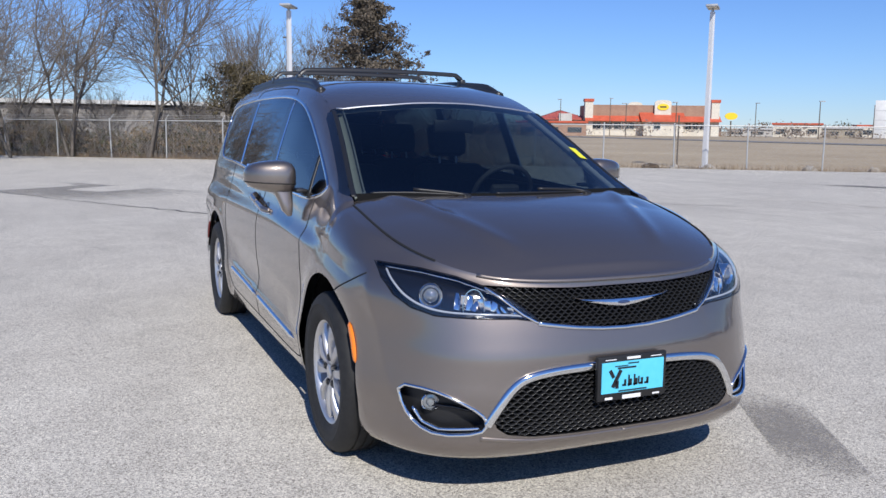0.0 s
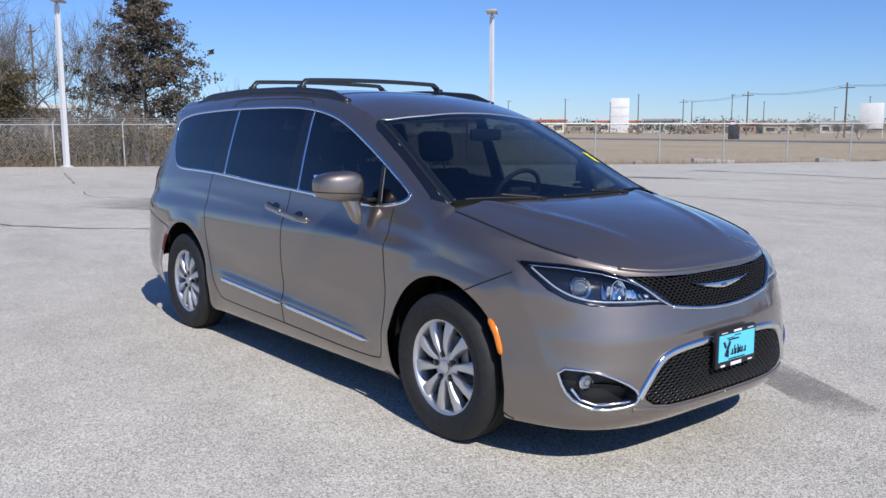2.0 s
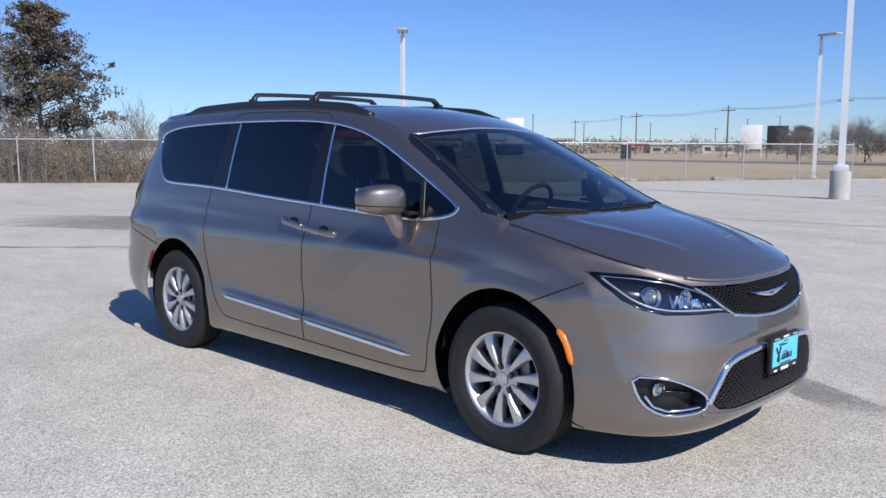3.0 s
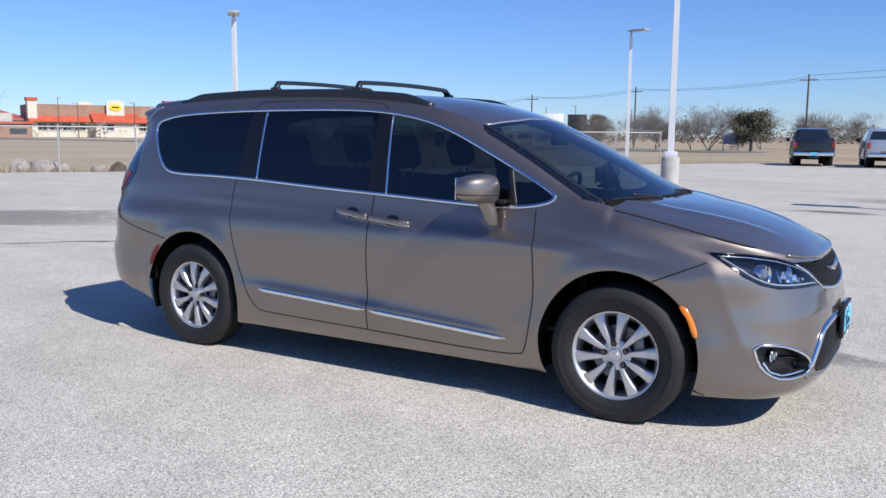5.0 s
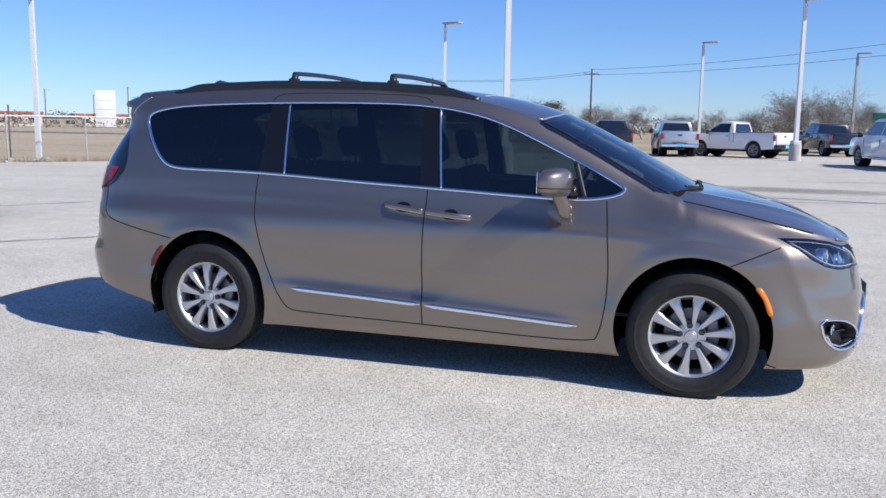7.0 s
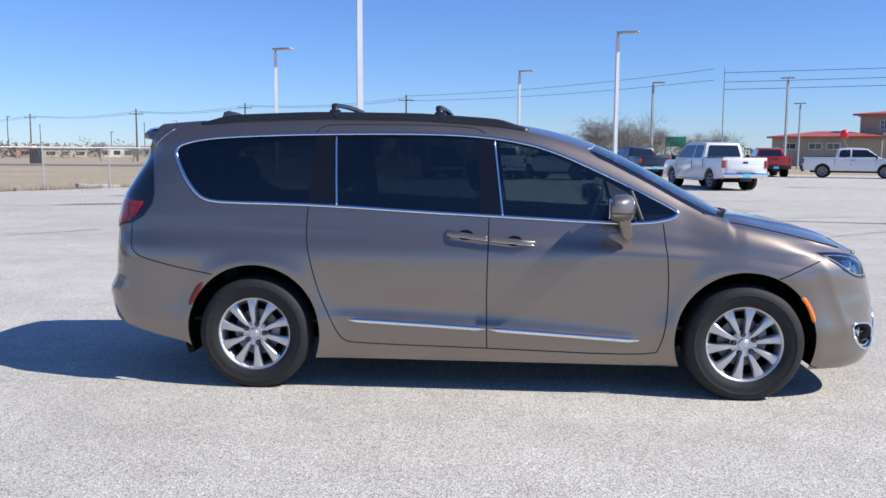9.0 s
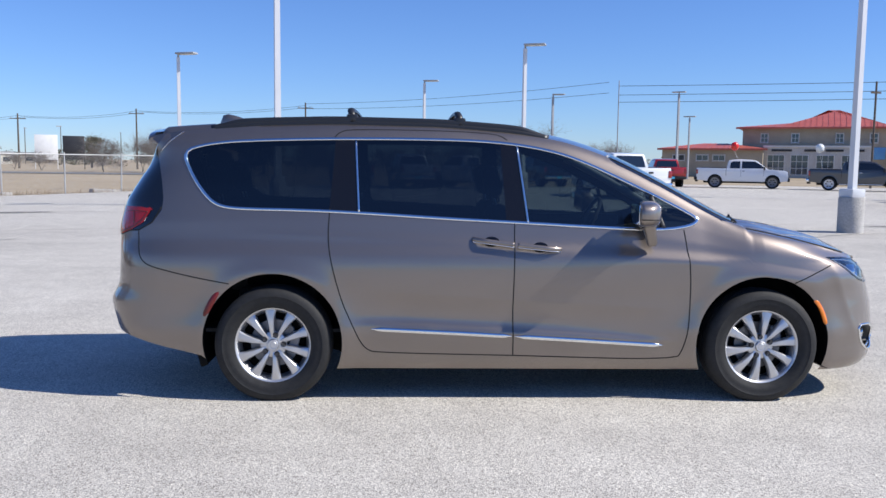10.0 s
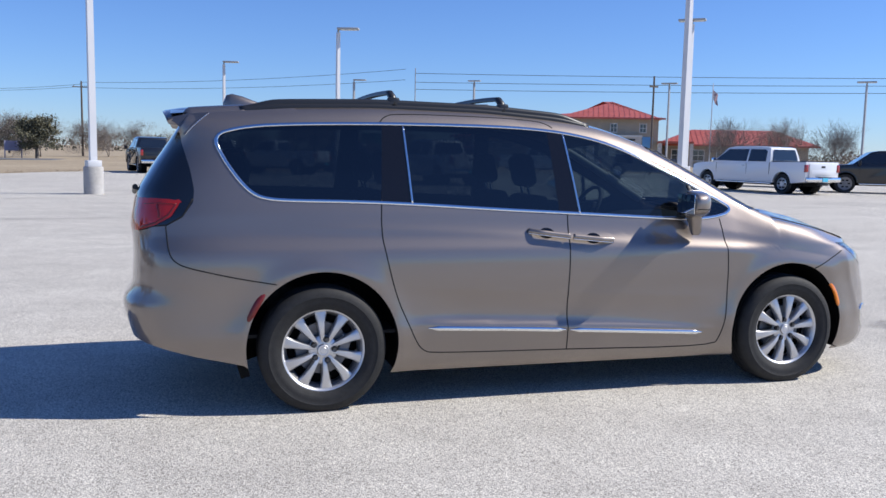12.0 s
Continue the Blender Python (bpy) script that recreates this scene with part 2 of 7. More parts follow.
def ground_line(pts, w, label, m_=TAR, wob=0.03, seed=0):
    rnd_ = random.Random(seed)
    v, f = [], []
    p = [np.array(q, float) for q in pts]
    q = []
    for a_, b_ in zip(p, p[1:]):
        k = max(2, int(np.linalg.norm(b_ - a_) / 0.35))
        q += [a_ + (b_ - a_) * i / k for i in range(k)]
    q.append(p[-1])
    for i, c in enumerate(q):
        d = q[min(i + 1, len(q) - 1)] - q[max(i - 1, 0)]
        n_ = np.array((-d[1], d[0])) / max(np.linalg.norm(d), 1e-6)
        c = c + n_ * rnd_.gauss(0, wob)
        ww = w * rnd_.uniform(0.5, 1.3) / 2
        for s_ in (-1, 1):
            e = c + n_ * ww * s_
            v.append((e[0], e[1], float(ground_z(e[0], e[1])) + 0.004))
    f = [(2 * i, 2 * i + 1, 2 * i + 3, 2 * i + 2) for i in range(len(q) - 1)]
    tagged(obj("pavement_joint", v, f, m_, None, False), label, "joint", "joints in the pavement", "structure")


ground_line([(-24, 16.5), (-12.7, 18.6), (-4.4, 20.1), (6, 22.0), (24, 25.5)], 0.06, "dark tar joint across the concrete", seed=1)
ground_line([(-9.0, 12.2), (0.5, 13.6), (2.5, 13.3), (9.5, 15.8)], 0.045, "thin dark crack in the concrete", seed=2)
ground_line([(-20, -4.5), (-14, -2.0), (-9, 0.5), (-6, 3.5)], 0.05, "thin dark crack in the concrete", seed=3)
ground_line([(-30, 6), (-17, 3.0), (-12, 5.0), (-8, 10)], 0.05, "thin dark crack in the concrete", seed=4)
ground_line([(4.5, 9), (9, 12.5), (14, 14)], 0.04, "thin dark crack in the concrete", seed=5)


def stain(name, x, y, sx, sy, rz, dark, seed):
    """A worn dark patch whose ragged edge fades out."""
    m = mat(name, dark, 0.9)
    n_, l_ = m.node_tree.nodes, m.node_tree.links
    tc = n_.new("ShaderNodeTexCoord")
    mp = n_.new("ShaderNodeMapping")
    mp.inputs["Location"].default_value, mp.inputs["Scale"].default_value = (-1, -1, 0), (2, 2, 0)
    gr = n_.new("ShaderNodeTexGradient")
    gr.gradient_type = "SPHERICAL"
    l_.new(tc.outputs["Generated"], mp.inputs["Vector"]); l_.new(mp.outputs[0], gr.inputs["Vector"])
    t = tex(m, "noise", 3.0, 8, 0.7)
    t2 = tex(m, "noise", 90.0, 3, 0.7)
    a_ = n_.new("ShaderNodeMath"); a_.operation = "MULTIPLY"
    l_.new(gr.outputs["Fac"], a_.inputs[0]); l_.new(t.outputs[0], a_.inputs[1])
    b_ = n_.new("ShaderNodeMath"); b_.operation = "MULTIPLY"
    l_.new(a_.outputs[0], b_.inputs[0]); l_.new(ramp(m, t2, [(0.35, (0.4, 0.4, 0.4)), (0.65, (1.5, 1.5, 1.5))]).outputs[0], b_.inputs[1])
    r_ = ramp(m, b_, [(0.08, (0, 0, 0)), (0.42, (0.62, 0.62, 0.62))])
    tr, mx = n_.new("ShaderNodeBsdfTransparent"), n_.new("ShaderNodeMixShader")
    l_.new(r_.outputs[0], mx.inputs[0]); l_.new(tr.outputs[0], mx.inputs[1]); l_.new(n_["Principled BSDF"].outputs[0], mx.inputs[2])
    l_.new(mx.outputs[0], n_["Material Output"].inputs[0])
    v, f = [], []
    k = 6
    for i in range(k + 1):
        for j in range(k + 1):
            q = pose(x, y, 0, 0, 0, rz) @ Vector(((i / k - 0.5) * sx, (j / k - 0.5) * sy, 0))
            v.append((q.x - x, q.y - y, float(ground_z(q.x, q.y)) + 0.006))
    o = obj("pavement_stain", v, [(i * (k + 1) + j, (i + 1) * (k + 1) + j, (i + 1) * (k + 1) + j + 1, i * (k + 1) + j + 1) for i in range(k) for j in range(k)], m, None, False)
    o.location = (x, y, 0)
    tagged(o, "dark worn stain on the pale concrete", "stain", "stains on the pavement", "structure")


stain("stain_dark", 2.2, 1.22, 1.7, 0.34, -29, (0.24, 0.225, 0.21), 1)
stain("stain_long", 4.3, 0.35, 2.2, 0.4, -20, (0.27, 0.255, 0.24), 2)
stain("stain_far", 0.9, 13.6, 2.2, 0.9, 5, (0.12, 0.115, 0.11), 3)
stain("stain_field", -12.2, 18.7, 4.0, 1.2, 10, (0.14, 0.135, 0.13), 4)
stain("stain_near", 11.6, 15.2, 2.6, 0.7, 10, (0.16, 0.15, 0.14), 5)
stain("stain_side", -12.0, 4.0, 9.0, 3.0, 25, (0.24, 0.225, 0.205), 6)
stain("stain_back", -18.0, -2.0, 10.0, 3.5, 30, (0.24, 0.225, 0.205), 7)
stain("stain_right", 3.5, 17.5, 8.0, 2.2, -10, (0.25, 0.235, 0.215), 8)

# ---- the van: surfaces ----
# x ahead, y to its left, z up; the right side is built with positive y and mirrored by sign
W_Z = [0.16, 0.20, 0.25, 0.30, 0.37, 0.42, 0.455, 0.50, 0.56, 0.65, 0.75, 0.82, 0.88, 0.90, 1.08]
W_Y = [0.86, 0.905, 0.926, 0.935, 0.945, 0.952, 0.954, 0.948, 0.943, 0.941, 0.947, 0.946, 0.940, 0.937, 0.87]
XF_Z = [0.16, 0.20, 0.25, 0.35, 0.45, 0.60, 0.70, 0.75, 0.85, 0.90, 1.0]
XF_X = [2.36, 2.435, 2.482, 2.505, 2.508, 2.502, 2.475, 2.458, 2.418, 2.385, 2.30]
NOSE_Z, NOSE_N = [0.20, 0.35, 0.50, 0.75, 0.90], [3.7, 3.3, 3.15, 3.0, 2.85]      # how square the nose is in plan
XR_Z = [0.30, 0.45, 0.55, 0.62, 0.66, 0.72, 0.90, 1.05, 1.23, 1.38, 1.535, 1.66, 1.72]
XR_X = [-2.545, -2.602, -2.634, -2.645, -2.615, -2.588, -2.580, -2.592, -2.558, -2.468, -2.36, -2.28, -2.24]
ROOF_X = [-2.45, -2.30, -1.80, -1.20, -0.50, 0.0, 0.30, 0.60, 0.75, 0.90, 1.23, 1.50, 1.62]
ROOF_ZC = [1.685, 1.715, 1.755, 1.775, 1.768, 1.738, 1.695, 1.618, 1.558, 1.487, 1.313, 1.155, 1.085]
EDGE_X = [-2.45, -2.17, -1.70, -1.20, -0.50, 0.0, 0.30, 0.612, 1.0, 1.17, 1.45]
EDGE_Y = [0.60, 0.605, 0.605, 0.605, 0.605, 0.61, 0.62, 0.640, 0.705, 0.737, 0.79]
EDGE_Z = [1.655, 1.683, 1.716, 1.733, 1.724, 1.688, 1.642, 1.538, 1.339, 1.238, 1.097]
G_U = [0.0, 0.03, 0.06, 0.12, 0.19, 0.275, 0.55, 0.78, 0.862, 0.93, 0.975, 1.0]
G_G = [1.0, 0.975, 0.935, 0.862, 0.82, 0.782, 0.575, 0.375, 0.295, 0.20, 0.10, 0.0]
XC, XCR = 1.55, -1.60
HUBX, HUBZ, TYRE_R = 1.545, 0.352, 0.362
ARCH_R, ARCH_Z = 0.437, 0.372


HOOD_X = [1.30, 1.40, 1.55, 1.78, 2.0, 2.17, 2.32, 2.41, 2.5]
HOOD_ZE = [1.115, 1.105, 1.08, 1.032, 0.978, 0.935, 0.890, 0.872, 0.865]
HOOD_ZC = [1.150, 1.145, 1.135, 1.105, 1.055, 1.000, 0.930, 0.876, 0.865]


def cowl_x(y):
    return 1.56 - 0.16 * (np.abs(y) / 0.79) ** 2


def hood_front(y):
    return XC + 0.86 * np.maximum(0, 1 - (np.abs(y) / 0.79) ** 3) ** (1 / 3)


def hood_edge_y(x):
    return 0.79 * np.maximum(0.001, 1 - (np.clip(x - XC, 0, 0.86) / 0.86) ** 3) ** (1 / 3)


def hood_edge_z(x):
    return smooth_interp(x, HOOD_X, HOOD_ZE, 0.06)


def hood_z(x, y):
    """Height of the bonnet: falls from the cowl to its leading edge, crowned, with two soft creases."""
    y = np.abs(y)
    zc, ze = smooth_interp(x, HOOD_X, HOOD_ZC, 0.1), hood_edge_z(x)
    zc = ze + (zc - ze) * smoothstep(2.412, 2.33, x)
    q = np.clip(y / hood_edge_y(x), 0, 1)
    ridge = 0.009 * np.exp(-((y - (0.30 + 0.34 * (2.35 - x))) / 0.045) ** 2) * smoothstep(2.3, 2.1, x) * smoothstep(0.0, 0.15, 1 - q)
    return zc - (zc - ze) * q ** (2.6 + 3.0 * smoothstep(1.75, 1.45, x)) + ridge


def roof_zc(x):
    return np.interp(x, ROOF_X, ROOF_ZC)


def smooth_interp(x, xs, ys, w=0.05):
    """Linear interpolation, rounded over the width w."""
    return sum(np.interp(x + d * w, xs, ys) * k for d, k in ((-1, 0.15), (-0.5, 0.22), (0, 0.26), (0.5, 0.22), (1, 0.15)))


def flank_y(x, z):
    """Half width of the body at a place along the flank, from the sill to the edge of the roof or bonnet."""
    x = np.asarray(x, float)
    z = np.asarray(z, float)
    ze, ye = edge_z(x), edge_y(x)
    low = smooth_interp(z, W_Z, W_Y, 0.03)
    ya = 0.937
    u = np.clip((z - 0.90) / np.maximum(ze - 0.90, 0.02), 0, 1)
    g1 = smooth_interp(u, G_U, G_G, 0.022) * (u < 0.999)
    g2 = np.sqrt(np.maximum(0, 1 - u ** 2.2))
    w = smoothstep(1.15, 1.6, x)
    up = ye + (ya - ye) * (g1 * (1 - w) + g2 * w)
    y = np.where(z < 0.90, low, np.minimum(up, low + 0.2))
    # the hollow over the bright strip
    zs = 0.412 - 0.052 * x
    hol = np.clip((z - zs - 0.03) / 0.20, 0, 1)
    y = y - 0.017 * np.sin(math.pi * hol ** 0.55) * smoothstep(-1.12, -0.7, x) * smoothstep(1.08, 0.7, x)
    # the shoulder crease under the handles, which falls towards the front wheel
    dz = z - (0.972 - 0.062 * x - 0.012 * x ** 2)
    y = y + 0.010 * np.exp(-(np.sqrt(dz ** 2 + 0.005 ** 2) - 0.005) / 0.06) * smoothstep(-2.1, -1.2, x) * smoothstep(1.5, 1.1, x)
    for hx in (HUBX, -HUBX):
        d = np.hypot(x - hx, z - ARCH_Z)
        y = y + 0.016 * np.exp(-((d - ARCH_R) / 0.075) ** 2) * smoothstep(1.0, 0.8, z)
    return y


def edge_z(x):
    x = np.asarray(x, float)
    e = smooth_interp(x, EDGE_X, EDGE_Z, 0.12)
    return np.where(x > 1.45, hood_edge_z(x), e)


def edge_y(x):
    x = np.asarray(x, float)
    return np.where(x > 1.45, 0.79, smooth_interp(x, EDGE_X, EDGE_Y, 0.12))


def body_grid(rows=96):
    """Columns from the nose's middle, along the right flank, to the tail's middle."""
    nose = np.linspace(0, 1, 64)[:-1]
    flank = np.linspace(XC, XCR, 150)
    # even steps along the flank first, then even turns round the corner
    k = 2 / 5.2
    tail = np.concatenate([np.arcsin(np.linspace(0, 0.93, 46)[1:] ** (1 / k)), np.linspace(math.asin(0.93 ** (1 / k)), math.pi / 2, 34)[1:]]) / (math.pi / 2)
    cols = []
    for kind, values in (("n", nose), ("f", flank), ("t", tail)):
        for v in values:
            cols.append(column(kind, v, rows))
    return np.array(cols)            # columns x rows x 3


def bottom_z(x):
    return np.interp(x, [-2.6, -2.5, -2.2, -1.98, -1.9, 1.0, 2.0, 2.4, 2.6], [0.44, 0.42, 0.335, 0.285, 0.20, 0.195, 0.195, 0.19, 0.19])


def column(kind, v, rows):
    t = np.linspace(0, 1, rows)
    if kind == "f":
        zb, zt = bottom_z(v), float(edge_z(v))
        z = zb + (zt - zb) * t
        y = flank_y(np.full(rows, v), z)
        return np.stack([np.full(rows, v), y, z], -1)
    if kind == "n":
        a = math.pi / 2 * v
        c0 = max(math.cos(a), 0) ** (2 / 2.85)
        yh = 0.79 * math.sin(a) ** (2 / 3)
        xh = XC + 0.86 * max(math.cos(a), 0) ** (2 / 3)
        zt = float(hood_edge_z(xh))
        zb = float(bottom_z(XC + 0.95 * c0))
        z = zb + (zt - zb) * t
        k_ = 2 / np.interp(z, NOSE_Z, NOSE_N)
        c, s = max(math.cos(a), 0) ** k_, max(math.sin(a), 0) ** k_
        w = flank_y(np.full(rows, XC), np.minimum(z, 0.9))
        xf = smooth_interp(z, XF_Z, XF_X, 0.03)
        px, py = XC + (xf - XC) * c, w * s
        for _ in range(1):
            d = np.hypot(px - HUBX, z - ARCH_Z)
            py = py + 0.02 * np.exp(-((d - ARCH_R) / 0.09) ** 2) * s ** 3
        # the corner edge that falls from the headlamp's tip to the fog lamp
        dc = px - (1.985 + 0.42 * (0.90 - z))
        ridge = 0.011 * np.exp(-(np.sqrt(dc ** 2 + 0.006 ** 2) - 0.006) / 0.05) * smoothstep(0.95, 0.82, z) * smoothstep(0.36, 0.52, z)
        px, py = px + 0.5 * ridge, py + 0.85 * ridge
        b = smoothstep(0.74, 1.0, (z - 0.5) / (zt - 0.5)) ** 1.2
        b = b * b
        out = np.stack([px + (xh - px) * b, py + (yh - py) * b, z], -1)
        k = float(smoothstep(0.72, 1.0, np.array(v)))
        if k > 0:                       # towards the flank the column takes the flank's own profile
            zf = zb + (zt - zb) * t
            u = (zf - zb) / (zt - zb)
            ze = float(edge_z(XC))
            prof = flank_y(np.full(rows, XC), 0.195 + (ze - 0.195) * u)
            top = np.stack([np.full(rows, 1.0) * (px + (xh - px) * smoothstep(0.80, 1.0, u)), prof * s, z], -1)
            top[:, 1] = prof * s + (yh - prof[-1] * s[-1]) * smoothstep(0.7, 1.0, u)
            out = out * (1 - k) + top * k
        return out
    a = math.pi / 2 * v
    k = 2 / 5.7
    c, s = max(math.cos(a), 0) ** k, math.sin(a) ** k
    zb = float(bottom_z(XCR - 0.95 * s))
    zt = float(edge_z(XCR - 0.8 * s))
    z = zb + (zt - zb) * t
    xr = smooth_interp(z, XR_Z, XR_X, 0.03)
    px = XCR + (xr - XCR) * s
    y = flank_y(px, z)
    # under the spoiler the corner stays square, so that it meets the roof
    ce = c + (1 - c) * smoothstep(1.42, 1.64, z) * smoothstep(0.25, 0.75, np.array(c))
    return np.stack([px, y * ce, z], -1)


def grid_faces(nc, nr):
    i = np.arange(nc - 1)[:, None] * nr + np.arange(nr - 1)[None, :]
    return np.stack([i, i + 1, i + nr + 1, i + nr], -1).reshape(-1, 4)


def compact(verts, faces):
    used = np.unique(faces)
    m = np.full(len(verts), -1)
    m[used] = np.arange(len(used))
    return verts[used], m[faces]



def front_x(y, z):
    """Where the nose's skin lies at a height and a distance from the middle."""
    y, z = np.abs(np.atleast_1d(np.asarray(y, float))), np.atleast_1d(np.asarray(z, float))
    out = np.empty(len(y))
    for i, (a, b) in enumerate(zip(y, z)):
        xs_, ys_ = zip(*((np.interp(b, c[:, 2], c[:, 0]), np.interp(b, c[:, 2], c[:, 1])) for c in BG[:70]))
        out[i] = np.interp(a, ys_, xs_)
    return out


def side_y(x, z):
    """Half width of the skin at a place in the side view, round the corners too."""
    x, z = np.atleast_1d(np.asarray(x, float)), np.atleast_1d(np.asarray(z, float))
    out = np.empty(len(x))
    for i, (a, b) in enumerate(zip(x, z)):
        cols = BG[20:]
        f = (b - cols[:, 0, 2]) / (cols[:, -1, 2] - cols[:, 0, 2]) * (cols.shape[1] - 1)
        k = np.clip(f, 0, cols.shape[1] - 1.001)
        j = k.astype(int)
        w = (k - j)[:, None]
        p = cols[np.arange(len(cols)), j] * (1 - w) + cols[np.arange(len(cols)), j + 1] * w
        out[i] = np.interp(a, p[::-1, 0], p[::-1, 1])
    return out


def dense(poly, step=0.02, closed=True):
    pts = [np.array(p, float) for p in poly]
    if closed:
        pts.append(pts[0])
    out = []
    for p, q in zip(pts, pts[1:]):
        k = max(1, int(np.linalg.norm(q - p) / step))
        out += [p + (q - p) * i / k for i in range(k)]
    if not closed:
        out.append(pts[-1])
    return np.array(out)


def rounded(poly, n=2, closed=True):
    """Rounds a polygon's corners by cutting them twice or so."""
    p = [np.array(q, float) for q in poly]
    for _ in range(n):
        q = []
        m = len(p)
        for i in range(m if closed else m - 1):
            a, b = p[i], p[(i + 1) % m]
            q += [a * 0.75 + b * 0.25, a * 0.25 + b * 0.75]
        p = q if closed else [p[0]] + q + [p[-1]]
    return np.array(p)


def signed(pts, poly):
    """Distance of points from a polygon's line, negative inside."""
    a = np.array(poly)
    b = np.roll(a, -1, 0)
    d = np.full(len(pts), 1e9)
    inside = np.zeros(len(pts), bool)
    for p, q in zip(a, b):
        e = q - p
        w = pts - p
        h = np.clip((w @ e) / max(e @ e, 1e-12), 0, 1)
        d = np.minimum(d, np.hypot(*(w - h[:, None] * e).T))
        c = (p[1] > pts[:, 1]) != (q[1] > pts[:, 1])
        with np.errstate(divide="ignore", invalid="ignore"):
            xi = p[0] + (pts[:, 1] - p[1]) * e[0] / np.where(e[1] == 0, 1e-12, e[1])
        inside ^= c & (pts[:, 0] < xi)
    return np.where(inside, -d, d)


class Skin:
    """A triangle mesh that is cut along polygons into panels."""

    def __init__(self, grid):
        self.V = grid.reshape(-1, 3).copy()
        q = grid_faces(*grid.shape[:2])
        self.T = np.concatenate([q[:, [0, 1, 2]], q[:, [0, 2, 3]]])
        self.label = np.array(["body"] * len(self.T), dtype=object)
        e = np.sort(np.concatenate([self.T[:, [0, 1]], self.T[:, [1, 2]], self.T[:, [2, 0]]]), 1)
        self.E = np.unique(e, axis=0)
        n = np.zeros_like(self.V)
        f = np.cross(self.V[self.T[:, 1]] - self.V[self.T[:, 0]], self.V[self.T[:, 2]] - self.V[self.T[:, 0]])
        for k in range(3):
            np.add.at(n, self.T[:, k], f)
        self.N = n / np.maximum(np.linalg.norm(n, axis=1, keepdims=True), 1e-12)

    def cut(self, poly, axes, name, only=("body",), where=None):
        poly = np.array(poly, float)
        d = signed(self.V[:, axes], poly)
        if where is not None:
            d = np.where(where(self.V), d, 1.0)
        a, b = self.E[:, 0], self.E[:, 1]
        for _ in range(3):
            bad = (d[a] * d[b] < 0) & (np.abs(d[a]) < 0.2) & (np.abs(d[b]) < 0.2)
            if not bad.any():
                break
            done = set()
            for i, j in self.E[bad]:
                if d[i] * d[j] >= 0:
                    continue
                k, o = (i, j) if abs(d[i]) <= abs(d[j]) else (j, i)
                t = d[k] / (d[k] - d[o])
                self.V[k] = self.V[k] + (self.V[o] - self.V[k]) * t
                d[k] = 0.0
        c = signed(self.V[self.T].mean(1)[:, axes], poly)
        ins = c < 0
        if where is not None:
            ins &= where(self.V[self.T].mean(1))
        ins &= np.isin(self.label, only)
        self.label[ins] = name

    def make(self, label, name, material, sgn, parent, text="", shift=0.0):
        t = self.T[self.label == label]
        if not len(t):
            return None
        used = np.unique(t)
        m = np.full(len(self.V), -1)
        m[used] = np.arange(len(used))
        v = (self.V + self.N * (shift * OUT)) [used] * (1, sgn, 1)
        nn = self.N[used] * OUT * (1, sgn, 1)
        t = m[t]
        if sgn * OUT < 0:
            t = t[:, ::-1]
        ob = obj(name, v, t, material, parent, label=text)
        ob.data.normals_split_custom_set_from_vertices([tuple(x) for x in nn])
        return ob


def sweep(name, pts, nrm, width, height, material, parent, closed=False, label="", taper=False):
    """A band with a rounded back, laid along points whose outward normals are given."""
    p, n = np.array(pts, float), np.array(nrm, float)
    t = (np.roll(p, -1, 0) - np.roll(p, 1, 0)) if closed else np.gradient(p, axis=0)
    t /= np.maximum(np.linalg.norm(t, axis=1, keepdims=True), 1e-9)
    n = n - (n * t).sum(1, keepdims=True) * t
    n /= np.maximum(np.linalg.norm(n, axis=1, keepdims=True), 1e-9)
    s = np.cross(t, n)
    k = np.ones(len(p))
    if taper:
        q = np.linspace(0, 1, len(p))
        k = np.clip(np.minimum(q, 1 - q) / 0.06, 0.25, 1)
    prof = [(-0.5, -0.25), (-0.5, 0.45), (-0.3, 0.9), (0, 1.0), (0.3, 0.9), (0.5, 0.45), (0.5, -0.25)]
    rows = np.stack([p + s * (a * width * k)[:, None] + n * (b * height * k)[:, None] for a, b in prof], 1)
    m, r = len(p), len(prof)
    faces = []
    for i in range(m if closed else m - 1):
        j = (i + 1) % m
        for c in range(r - 1):
            faces.append((i * r + c, j * r + c, j * r + c + 1, i * r + c + 1))
    if not closed:
        faces += [tuple(range(r)), tuple(range((m - 1) * r, m * r))[::-1]]
    return obj(name, rows.reshape(-1, 3), faces, material, parent, label=label)


def side_band(name, poly, width, height, material, parent, sgn, closed=False, label="", step=0.02, lift=0.0, taper=False, pre=True):
    """A band on the flank along a line given in the side view."""
    q = dense(poly, step, closed) if pre else np.array(poly)
    e = 0.004
    y = side_y(q[:, 0], q[:, 1])
    gx_ = (side_y(q[:, 0] + e, q[:, 1]) - side_y(q[:, 0] - e, q[:, 1])) / (2 * e)
    gz_ = (side_y(q[:, 0], q[:, 1] + e) - side_y(q[:, 0], q[:, 1] - e)) / (2 * e)
    n = np.stack([-gx_, np.ones(len(q)), -gz_], -1)
    n /= np.linalg.norm(n, axis=1, keepdims=True)
    p = np.stack([q[:, 0], y, q[:, 1]], -1) + n * lift
    return sweep(name, p * (1, sgn, 1), n * (1, sgn, 1), width, height, material, parent, closed, label, taper)


